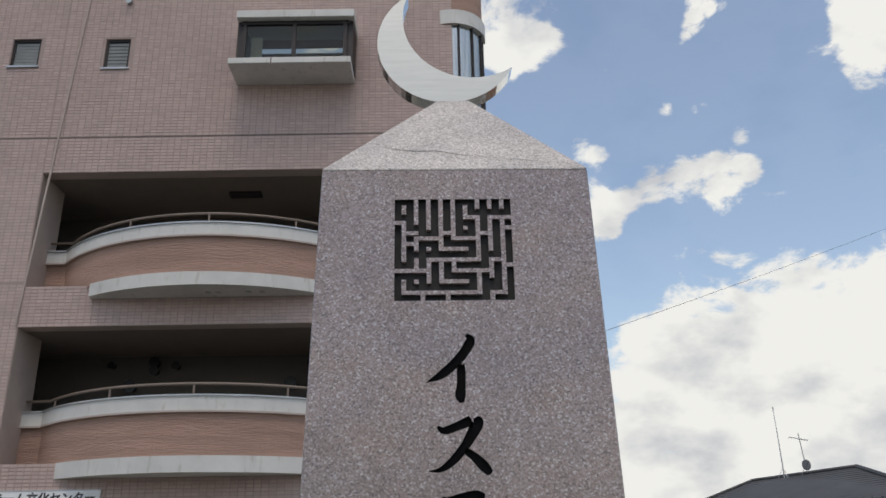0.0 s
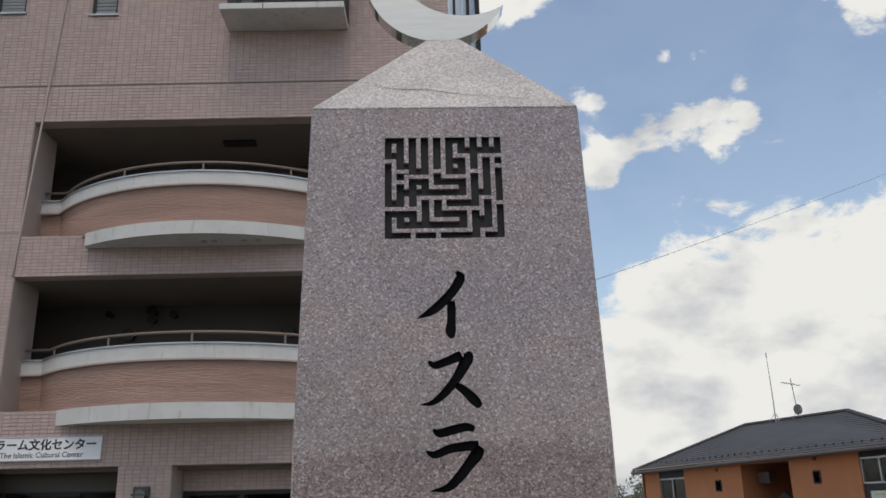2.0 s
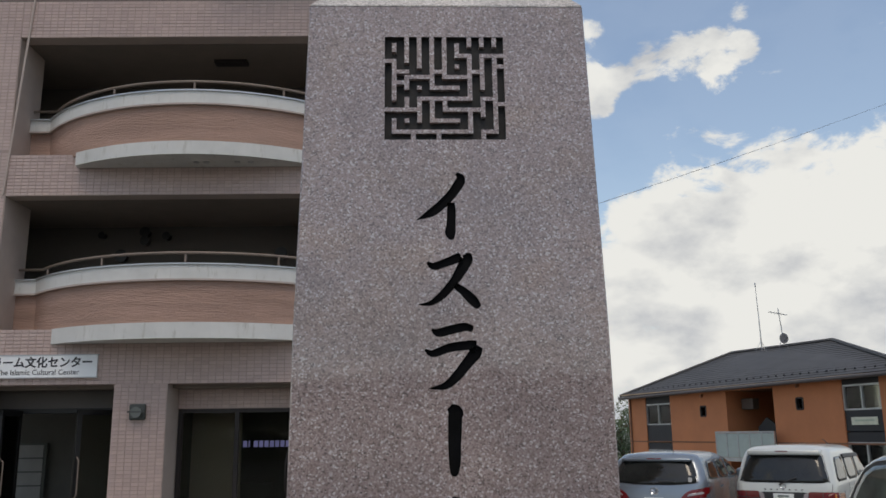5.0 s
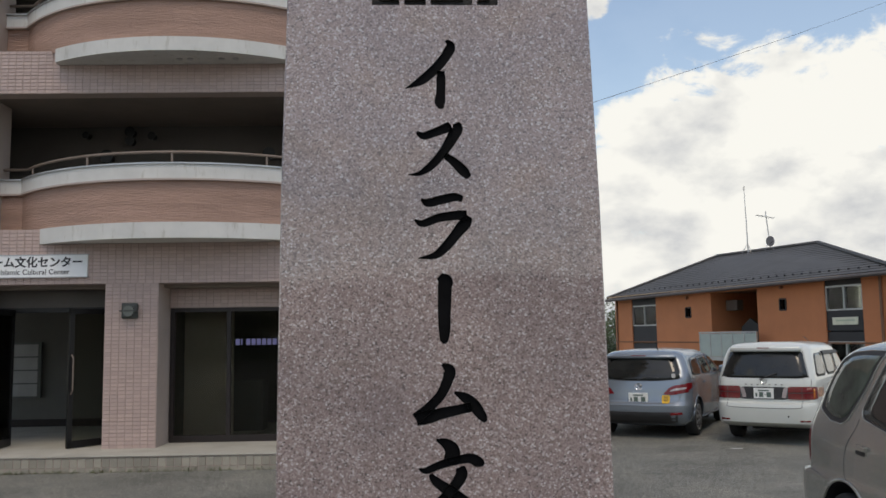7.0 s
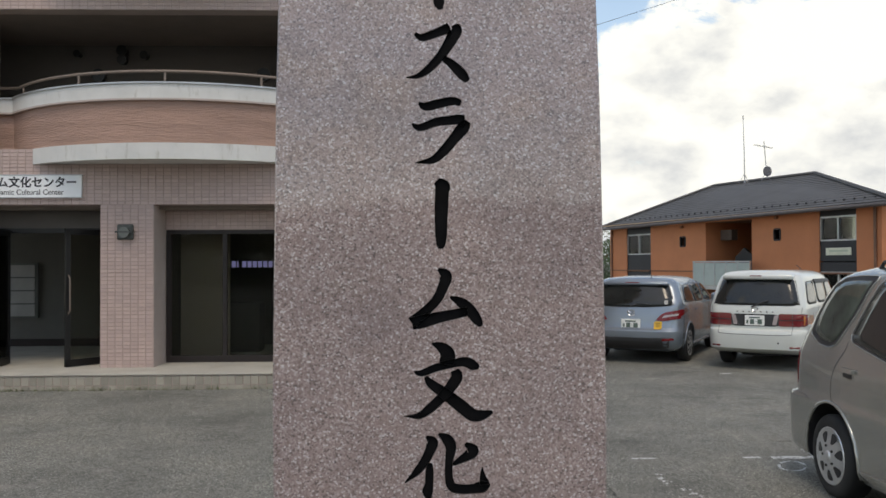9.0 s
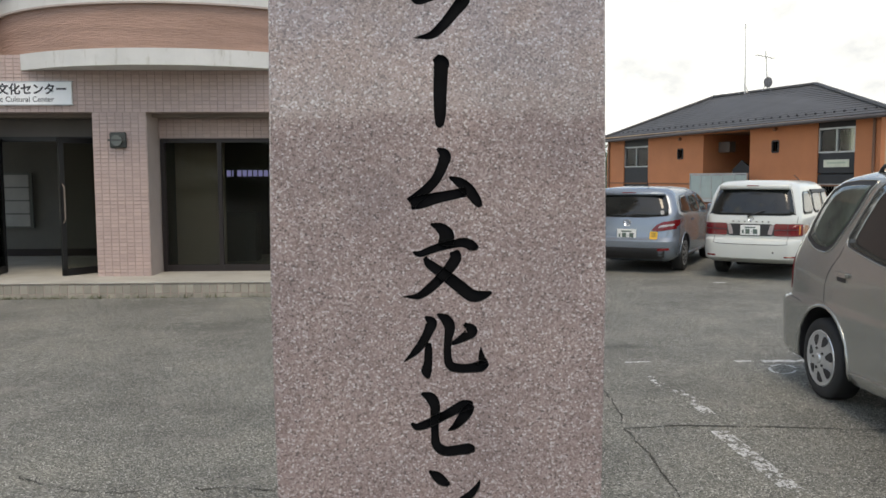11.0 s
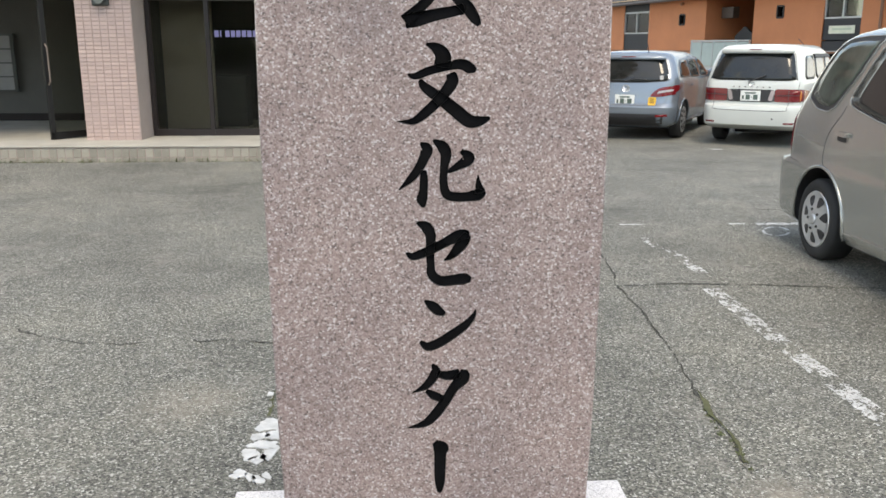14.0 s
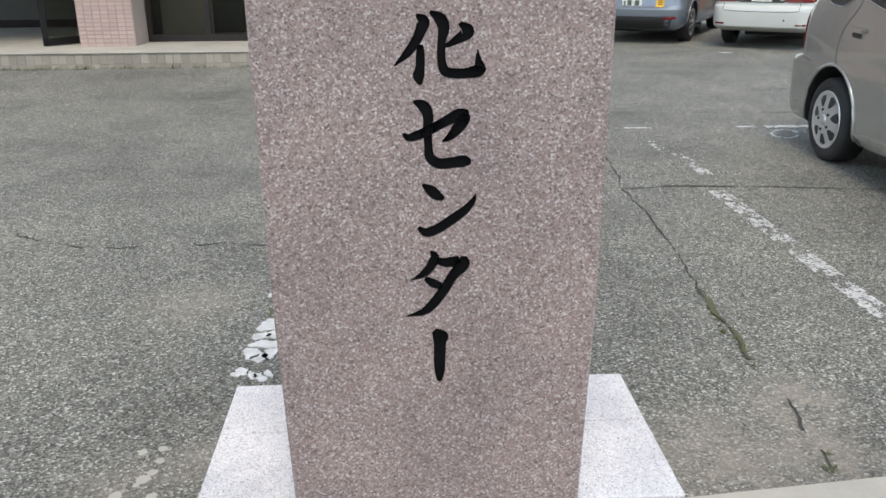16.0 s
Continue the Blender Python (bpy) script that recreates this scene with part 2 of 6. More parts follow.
CONCRETE = plain("pale_concrete", (0.38, 0.36, 0.31), 0.85, var=0.12, scale=2.5, grain=60, bump=0.3)
# indoor dimness is put into both wall colours, most into the shop's
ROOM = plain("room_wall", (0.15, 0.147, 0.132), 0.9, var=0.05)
DIMMED_ROOM = plain("dimmed_room_wall", (0.09, 0.09, 0.085), 0.9, var=0.1)
SIGN_WHITE = plain("white_sign_face", (0.78, 0.79, 0.79), 0.45, var=0.03)
SIGN_INK = plain("black_sign_ink", (0.02, 0.02, 0.025), 0.5)
ORANGE = plain("orange_render", (0.56, 0.215, 0.096), 0.85, var=0.08, scale=0.8, grain=25, bump=0.2)
TAN = plain("tan_render", (0.50, 0.36, 0.24), 0.85, var=0.08, scale=0.8)
SLATE = plain("dark_roof_slate", (0.078, 0.076, 0.076), 0.7, var=0.14, scale=1.2, grain=14, spread=0.14)
CHARCOAL = plain("charcoal_cladding", (0.024, 0.024, 0.027), 0.6, var=0.1)
FROST = plain("frosted_balcony_panel", (0.36, 0.43, 0.41), 0.3, var=0.06)
LEAF = plain("leaf", (0.055, 0.095, 0.030), 0.6, var=0.3, scale=1.0, spread=0.5)
BARK = plain("bark", (0.10, 0.075, 0.05), 0.9, var=0.2)
WIRE = plain("black_cable", (0.03, 0.03, 0.032), 0.6)
GALV = plain("galvanised_metal", (0.45, 0.46, 0.47), 0.4, 0.8)
TYRE = plain("tyre_rubber", (0.022, 0.022, 0.022), 0.8, var=0.2)
ALLOY = plain("silver_wheel_cover", (0.62, 0.63, 0.64), 0.32, 0.7, var=0.05)
TRIM = plain("black_plastic_trim", (0.025, 0.025, 0.027), 0.55, var=0.1)
CHROME = plain("chrome", (0.8, 0.8, 0.8), 0.1, 1.0)
RED_LAMP = plain("red_lamp_lens", (0.15, 0.004, 0.007), 0.2, coat=0.2, var=0.1, scale=12)
AMBER_LAMP = plain("amber_lamp_lens", (0.60, 0.20, 0.03), 0.15, coat=1.0, var=0.1)
CLEAR_LAMP = plain("clear_lamp_lens", (0.34, 0.29, 0.29), 0.12, coat=1.0)
PLATE = plain("white_number_plate", (0.78, 0.79, 0.76), 0.45, var=0.03)
PLATE_INK = plain("dark_green_plate_ink", (0.09, 0.13, 0.11), 0.5)
YELLOW = plain("yellow_sticker", (0.72, 0.42, 0.03), 0.5)
BLUE_CAR = plain("pale_blue_metallic_paint", (0.225, 0.26, 0.30), 0.26, 0.5, var=0.02, coat=0.4)
WHITE_CAR = plain("white_car_paint", (0.574, 0.592, 0.557), 0.30, 0.0, var=0.02, coat=0.8)
SILVER_CAR = plain("champagne_silver_metallic_paint", (0.372, 0.376, 0.350), 0.22, 0.65, var=0.02, coat=0.8)
LINE_PAINT = plain("worn_white_line_paint", (0.54, 0.54, 0.52), 0.75, var=0.2, scale=14, grain=90, bump=0.3)
CRACK = plain("dark_crack_filling", (0.048, 0.047, 0.04), 0.95, var=0.3, scale=10)
MOSS = plain("crack_with_moss", (0.085, 0.088, 0.042), 0.95, var=0.4, scale=8, grain=60)
PAPER = plain("posted_paper", (0.40, 0.40, 0.385), 0.8)
LILAC = plain("lilac_lettering", (0.24, 0.22, 0.42), 0.5)


def asphalt():
    m, nodes, links, b = shader("weathered_asphalt", 0.88)
    tc = nodes.new("ShaderNodeTexCoord")
    v = nodes.new("ShaderNodeTexVoronoi")
    v.inputs["Scale"].default_value = 130.0
    links.new(tc.outputs["Object"], v.inputs["Vector"])
    sep = nodes.new("ShaderNodeSeparateColor")
    links.new(v.outputs["Color"], sep.inputs["Color"])
    r = ramp(nodes, [(0.0, (0.040, 0.040, 0.036)), (0.35, (0.115, 0.114, 0.098)), (0.72, (0.198, 0.195, 0.168)), (0.9, (0.29, 0.285, 0.25)), (1.0, (0.52, 0.51, 0.47))])
    links.new(sep.outputs["Red"], r.inputs["Fac"])
    stain = ramp(nodes, [(0.30, (0.62, 0.62, 0.61)), (0.5, (0.96, 0.96, 0.95)), (0.70, (1.22, 1.20, 1.15))])
    links.new(noise_at(nodes, links, 0.75, 7.0, 0.62), stain.inputs["Fac"])
    c = mixed(nodes, links, 1.0, r.outputs["Color"], stain.outputs["Color"], "MULTIPLY")
    spot = ramp(nodes, [(0.56, (0, 0, 0)), (0.70, (0.5, 0.5, 0.5))])
    links.new(noise_at(nodes, links, 2.1, 8.0, 0.7), spot.inputs["Fac"])
    c = mixed(nodes, links, spot.outputs["Color"], c, (0.27, 0.25, 0.22))
    # sand washed out of the crack and pale patches worn into the surface: x, y, reach, strength
    for px, py, reach, most in ((1.40, 2.66, 0.26, 0.75), (1.02, 2.36, 0.42, 0.62), (1.36, 2.34, 0.20, 0.6), (-0.95, 3.68, 0.34, 0.45), (-0.64, 2.42, 0.16, 0.55), (-0.86, 2.30, 0.22, 0.4)):
        far = nodes.new("ShaderNodeVectorMath")
        far.operation = "DISTANCE"
        links.new(tc.outputs["Object"], far.inputs[0])
        far.inputs[1].default_value = (px, py, 0)
        near = nodes.new("ShaderNodeMapRange")
        for k, val in {"From Min": 0.0, "From Max": reach, "To Min": 1.0, "To Max": 0.0}.items():
            near.inputs[k].default_value = val
        links.new(far.outputs["Value"], near.inputs["Value"])
        rag = ramp(nodes, [(0.32, (0, 0, 0)), (0.54, (most, most, most))])
        links.new(noise_at(nodes, links, 9.0, 8.0, 0.72), rag.inputs["Fac"])
        c = mixed(nodes, links, mixed(nodes, links, 1.0, near.outputs["Result"], rag.outputs["Color"], "MULTIPLY"), c, (0.33, 0.29, 0.235))
    links.new(c, b.inputs["Base Color"])
    bp = nodes.new("ShaderNodeBump")
    bp.inputs["Strength"].default_value, bp.inputs["Distance"].default_value = 0.9, 0.006
    links.new(v.outputs["Distance"], bp.inputs["Height"])
    links.new(bp.outputs["Normal"], b.inputs["Normal"])
    return m


ASPHALT = asphalt()


# ---- building blocks ----
def part(name, bm, material, parent=None, label="", smooth=False):
    me = bpy.data.meshes.new(name)
    bmesh.ops.recalc_face_normals(bm, faces=bm.faces)
    if smooth:
        for f in bm.faces:
            f.smooth = True
    bm.to_mesh(me)
    bm.free()
    for m in material if isinstance(material, (list, tuple)) else [material]:
        me.materials.append(m)
    ob = new(name, me)
    if parent:
        ob.parent = parent
    if label:
        ob["label"] = label
    return ob


def thing(name, m, label, category, group="", kind=""):
    ob = new(name)
    ob.matrix_basis = m
    return tagged(ob, label, category, group, kind)


def box(bm, x0, x1, y0, y1, z0, z1, bevel=0.0):
    r = bmesh.ops.create_cube(bm, size=1.0)
    for v in r["verts"]:
        v.co = Vector(((x0 + x1) / 2 + v.co.x * (x1 - x0), (y0 + y1) / 2 + v.co.y * (y1 - y0), (z0 + z1) / 2 + v.co.z * (z1 - z0)))
    if bevel:
        es = list({e for v in r["verts"] for e in v.link_edges})
        bmesh.ops.bevel(bm, geom=es, offset=bevel, segments=2, affect="EDGES", profile=0.5)
    return bm


def block(*a, bevel=0.0):
    return box(bmesh.new(), *a, bevel=bevel)


def tube(points, r, sides=8, bm=None, closed=False):
    """A round bar along points."""
    bm = bm or bmesh.new()
    rings = []
    n = len(points)
    pts = [Vector(p) for p in points]
    for i, p in enumerate(pts):
        d = (pts[min(i + 1, n - 1)] - pts[max(i - 1, 0)]).normalized()
        a = d.cross(Vector((0, 0, 1)) if abs(d.z) < 0.9 else Vector((1, 0, 0))).normalized()
        b = d.cross(a)
        rr = r[i] if isinstance(r, (list, tuple)) else r
        rings.append([bm.verts.new(p + a * rr * math.cos(2 * math.pi * k / sides) + b * rr * math.sin(2 * math.pi * k / sides)) for k in range(sides)])
    for q, s in zip(rings, rings[1:]):
        for k in range(sides):
            bm.faces.new((q[k], q[(k + 1) % sides], s[(k + 1) % sides], s[k]))
    bm.faces.new(rings[0])
    bm.faces.new(rings[-1])
    return bm


def prism(outline, y0, y1, bm=None, axes="xz"):
    """A flat outline given thickness: in x and z from y0 to y1, or in x and y from z0 to z1."""
    bm = bm or bmesh.new()
    put = (lambda p, d: (p[0], d, p[1])) if axes == "xz" else ((lambda p, d: (p[0], p[1], d)) if axes == "xy" else (lambda p, d: (d, p[0], p[1])))
    a = [bm.verts.new(put(p, y0)) for p in outline]
    b = [bm.verts.new(put(p, y1)) for p in outline]
    n = len(outline)
    for i in range(n):
        bm.faces.new((a[i], a[(i + 1) % n], b[(i + 1) % n], b[i]))
    for ring in (a, b):
        f = bm.faces.new(ring)
        if n > 4:
            bmesh.ops.triangulate(bm, faces=[f])
    return bm


def quads(name, verts, faces, material, parent=None, label="", kind=""):
    me = bpy.data.meshes.new(name)
    me.from_pydata(verts, [], faces)
    me.materials.append(material)
    ob = new(name, me)
    if parent:
        ob.parent = parent
    return tagged(ob, label, kind=kind)


def smooth_line(points, steps=6):
    """A curve through the points (Catmull-Rom), in any number of values a point."""
    p = [np.array(q, float) for q in points]
    p = [2 * p[0] - p[1]] + p + [2 * p[-1] - p[-2]]
    out = []
    for i in range(1, len(p) - 2):
        for k in range(steps):
            t = k / steps
            a, b, c, d = p[i - 1:i + 3]
            out.append(0.5 * (2 * b + (c - a) * t + (2 * a - 5 * b + 4 * c - d) * t * t + (3 * b - a - 3 * c + d) * t ** 3))
    return out + [p[-2]]


def lettering(name, text, size, material, parent, m, label="", squeeze=1.0, bold=0.028):
    """Words in the built-in font, 2 mm thick, as a mesh."""
    cu = bpy.data.curves.new(name, "FONT")
    cu.body, cu.size, cu.extrude, cu.offset = text, size, 0.001, size * bold
    tmp = new(name, cu)
    bpy.context.view_layer.update()
    me = bpy.data.meshes.new_from_object(tmp.evaluated_get(bpy.context.evaluated_depsgraph_get()))
    bpy.data.objects.remove(tmp)
    me.materials.clear()
    me.materials.append(material)
    ob = new(name, me)
    ob.parent = parent
    ob.matrix_basis = m @ Matrix.Diagonal((squeeze, 1, 1, 1))
    if label:
        ob["label"] = label
    return ob


# ---- ground: one sheet, level on the car park, falling away behind it ----
def ground_height(x, y):
    t = min(1, max(0, (y - 19) / 9))
    rise = min(1, max(0, (y - 9.4) / 1.9)) * min(1, max(0, (1.0 - x) / 2)) * min(1, max(0, (15 - y) / 2))   # the asphalt lifts a little towards the step
    return 0.075 * rise - 1.55 * t * t * (3 - 2 * t)


def build_ground():
    ys = [-300, -60, -20, -8, -2, 0, 2, 4, 6, 8, 9.4, 10.4, 11.3, 13, 14, 15, 16, 18, 20, 22, 24, 26, 28, 32, 40, 60, 120, 400, 1500]
    xs = [-1500, -300, -60, -20, -8, -4, -2, -1, 0, 1, 2, 4, 6, 8, 12, 20, 30, 60, 300, 1500]
    verts = [(x, y, ground_height(x, y)) for y in ys for x in xs]
    w = len(xs)
    faces = [(j * w + i, j * w + i + 1, (j + 1) * w + i + 1, (j + 1) * w + i) for j in range(len(ys) - 1) for i in range(w - 1)]
    quads("ground", verts, faces, ASPHALT, label="grey weathered asphalt car park with pale aggregate showing", kind="structure")["category"] = "ground"


build_ground()

# ---- the stone monument ----
MX = 0.080                      # its middle
LEAN_BACK = 0.027               # the front face leans back by this per metre


def face_y(z):
    return 1.7598 + LEAN_BACK * (z - 1.5)


def half_width(z):
    return float(np.interp(z, [0.3, 0.8, 1.45, 2.1, 2.5, 2.87], [0.320, 0.340, 0.3505, 0.345, 0.3355, 0.327]))


BASE_TOP, SHAFT_TOP, APEX = 0.30, 2.872, 3.215
BACK = 2.42
monument = thing("stone_monument", pose(0, 0, 0), "pink granite obelisk with carved black Japanese writing and a pointed cap", "monument")


def stroke_outline(points):
    """A brush stroke: its middle line and widths in millimetres turned into an outline in metres."""
    line = smooth_line(points)
    left, right = [], []
    for i, p in enumerate(line):
        d = line[min(i + 1, len(line) - 1)] - line[max(i - 1, 0)]
        d = d[:2] / (np.hypot(*d[:2]) + 1e-9)
        n = np.array((-d[1], d[0])) * max(p[2], 1.2) / 2
        left.append((p[:2] + n) / 1000)
        right.append((p[:2] - n) / 1000)
    d0 = np.array(left[0]) - right[0]
    cap = [np.array(right[-1]) * (1 - k) + np.array(left[-1]) * k + (line[-1][:2] - line[-2][:2]) / 1000 * 0.7 * math.sin(math.pi * k) for k in (0.3, 0.7)]
    return [tuple(q) for q in (right + cap + left[::-1])]


STROKES_I = [
    [(96, 2452, 6), (105, 2437, 22), (89, 2408, 22), (65, 2381, 22), (37, 2358, 19), (7, 2343, 3)],
    [(83, 2382, 17), (83, 2363, 20), (82, 2333, 20), (80, 2312, 24), (83, 2297, 12)]]
STROKES_SU = [
    [(28, 2244, 7), (43, 2235, 17), (71, 2244, 19), (101, 2256, 23)],
    [(112, 2263, 12), (116, 2252, 27), (101, 2223, 24), (84, 2197, 20), (59, 2169, 18), (34, 2152, 11), (11, 2149, 3)],
    [(88, 2192, 14), (107, 2178, 19), (128, 2157, 23), (140, 2143, 14)]]
STROKES_RA = [
    [(36, 2095, 5), (50, 2087, 18), (78, 2093, 20), (107, 2099, 19), (125, 2095, 14)],
    [(21, 2050, 5), (39, 2042, 16), (74, 2054, 19), (114, 2059, 21), (132, 2058, 24)],
    [(140, 2056, 15), (130, 2042, 27), (110, 2018, 23), (89, 1993, 21), (65, 1973, 16), (31, 1967, 3)]]
STROKES_BAR = [
    [(73, 1929, 16), (84, 1917, 34), (84, 1903, 30), (83, 1873, 29), (82, 1843, 27), (82, 1813, 25), (81, 1792, 18), (80, 1785, 8)]]
STROKES_MU = [
    [(75, 1742, 6), (91, 1729, 25), (86, 1706, 23), (72, 1678, 21), (50, 1655, 21), (30, 1639, 22), (20, 1630, 25)],
    [(20, 1628, 26), (42, 1632, 28), (74, 1640, 24), (110, 1647, 21), (135, 1652, 20)],
    [(100, 1683, 5), (122, 1672, 21), (141, 1656, 25), (157, 1634, 21), (165, 1622, 10)]]
STROKES_BUN = [
    [(61, 1586, 5), (81, 1578, 22), (94, 1563, 32), (92, 1543, 32)],
    [(24, 1528, 4), (39, 1524, 14), (69, 1535, 17), (103, 1543, 17), (130, 1547, 21), (147, 1540, 22), (159, 1535, 11)],
    [(109, 1530, 19), (113, 1515, 25), (99, 1493, 23), (80, 1472, 21), (57, 1451, 20), (34, 1436, 14), (4, 1435, 2)],
    [(48, 1517, 9), (59, 1502, 19), (88, 1481, 24), (119, 1457, 27), (146, 1436, 27), (169, 1436, 20), (187, 1442, 8)]]
STROKES_KA = [
    [(48, 1393, 5), (61, 1381, 24), (55, 1361, 21), (45, 1342, 19), (29, 1321, 16), (6, 1300, 4)],
    [(55, 1338, 12), (55, 1319, 17), (54, 1295, 18), (51, 1278, 23), (54, 1263, 9)],
    [(74, 1398, 6), (92, 1386, 23), (100, 1369, 23), (96, 1342, 17), (95, 1311, 17), (101, 1289, 20), (119, 1283, 20), (142, 1283, 20), (166, 1287, 24), (180, 1291, 9)],
    [(165, 1328, 2), (166, 1310, 12), (170, 1292, 22)],
    [(130, 1377, 8), (146, 1362, 26), (127, 1347, 18), (105, 1335, 9)]]
STROKES_SE = [
    [(18, 1168, 6), (32, 1160, 17), (63, 1171, 20), (95, 1187, 20), (127, 1203, 24), (147, 1205, 17)],
    [(145, 1205, 16), (135, 1189, 25), (121, 1171, 21), (109, 1159, 14), (96, 1151, 4)],
    [(39, 1231, 6), (58, 1222, 23), (68, 1204, 22), (67, 1175, 18), (68, 1143, 17), (71, 1120, 20), (89, 1107, 22), (118, 1109, 23), (139, 1111, 24), (151, 1108, 12)]]
STROKES_N = [
    [(55, 1065, 6), (70, 1054, 21), (84, 1042, 21), (97, 1035, 10)],
    [(45, 976, 8), (61, 965, 20), (84, 972, 21), (114, 991, 21), (140, 1010, 18), (157, 1030, 11), (162, 1043, 3)]]
STROKES_TA = [
    [(70, 925, 6), (78, 911, 20), (69, 891, 20), (54, 875, 16), (30, 863, 3)],
    [(81, 904, 13), (101, 899, 21), (127, 902, 24)],
    [(138, 912, 13), (136, 894, 29), (116, 871, 22), (97, 840, 22), (75, 810, 22), (53, 791, 17), (19, 782, 3)],
    [(57, 866, 10), (73, 855, 19), (90, 847, 17)]]
STROKES_BAR_LOW = [
    [(75, 748, 13), (87, 733, 36), (87, 719, 27), (86, 681, 25), (86, 652, 22), (85, 630, 11)]]
CHARACTERS = [STROKES_I, STROKES_SU, STROKES_RA, STROKES_BAR, STROKES_MU, STROKES_BUN, STROKES_KA, STROKES_SE, STROKES_N, STROKES_TA, STROKES_BAR_LOW]

# panel of square script, 19 cells each way: bars of raised stone as (column, row, columns, rows)
BARS = [(1, 1, 1, 2), (3, 0, 1, 5), (5, 0, 1, 6), (7, 0, 1, 10), (8, 9, 4, 1), (8, 6, 1, 1), (9, 0, 1, 8), (10, 7, 4, 1), (3, 7, 4, 1), (0, 4, 2, 1), (1, 5, 1, 7)]
BARS += [(2, 6, 2, 1), (3, 8, 1, 2), (2, 8, 1, 1), (5, 9, 1, 1), (11, 1, 1, 3), (12, 3, 2, 1), (13, 4, 1, 7), (5, 11, 9, 1), (5, 12, 1, 4), (13, 0, 1, 2), (15, 0, 1, 2)]
BARS += [(17, 0, 1, 2), (11, 5, 1, 1), (15, 3, 4, 1), (15, 4, 1, 6), (14, 6, 1, 1), (17, 4, 1, 14), (18, 5, 1, 1), (18, 12, 1, 1), (15, 11, 2, 1), (15, 12, 1, 3)]
BARS += [(0, 13, 5, 1), (1, 15, 1, 3), (3, 15, 1, 1), (2, 17, 12, 1), (13, 13, 1, 4), (9, 13, 7, 1), (9, 11, 1, 2), (7, 11, 1, 5), (8, 15, 4, 1), (4, 18, 1, 1), (8, 18, 1, 1)]
BARS += [(15, 17, 1, 2), (16, 17, 1, 1), (3, 11, 1, 2)]
PANEL = (-0.068, 0.2125, 2.5335, 2.7925)   # x0, x1, z0, z1


def build_shaft():
    bm = bmesh.new()
    zs = [BASE_TOP, 0.8, 1.2, 1.45, 1.75, 2.1, 2.5, SHAFT_TOP]
    rings = []
    for z in zs:
        h, c = half_width(z), 0.004
        f, k = face_y(z), BACK - (z - BASE_TOP) * 0.02
        ring = [(-h + c, f), (h - c, f), (h, f + c), (h, k), (-h, k), (-h, f + c)]
        rings.append([bm.verts.new((MX + x, y, z)) for x, y in ring])
    for a, b in zip(rings, rings[1:]):
        for i in range(6):
            bm.faces.new((a[i], a[(i + 1) % 6], b[(i + 1) % 6], b[i]))
    bm.faces.new(rings[0])
    bm.faces.new(rings[-1])
    shaft = part("shaft", bm, [PINK_GRANITE, BLACK_PAINT, PANEL_PAINT], monument)
    # what the mason cut away: the characters and the script panel
    cut = bmesh.new()

    def cutter(outline, deep, slot):
        n = len(outline)
        front = [cut.verts.new((x, face_y(z) - 0.02, z)) for x, z in outline]
        back = [cut.verts.new((x, face_y(z) + deep, z)) for x, z in outline]
        fs = [cut.faces.new((front[i], front[(i + 1) % n], back[(i + 1) % n], back[i])) for i in range(n)]
        fs += [cut.faces.new(front), cut.faces.new(back[::-1])]
        for f in fs:
            f.material_index = slot

    for char in CHARACTERS:
        for k, s in enumerate(char):
            cutter(stroke_outline(s), 0.009 + 0.0004 * k, 1)
    x0, x1, z0, z1 = PANEL
    cutter([(x0, z0), (x1, z0), (x1, z1), (x0, z1)], 0.013, 2)
    bmesh.ops.recalc_face_normals(cut, faces=cut.faces)
    me = bpy.data.meshes.new("cut")
    cut.to_mesh(me)
    cut.free()
    for m in (PINK_GRANITE, BLACK_PAINT, PANEL_PAINT):
        me.materials.append(m)
    tool = new("cut", me)
    mod = shaft.modifiers.new("carve", "BOOLEAN")
    mod.operation, mod.solver, mod.object, mod.use_self = "DIFFERENCE", "EXACT", tool, True
    bpy.context.view_layer.update()
    done = bpy.data.meshes.new_from_object(shaft.evaluated_get(bpy.context.evaluated_depsgraph_get()))
    shaft.modifiers.clear()
    if len(done.vertices) > 400:
        shaft.data = done
    bpy.data.objects.remove(tool)
    return shaft


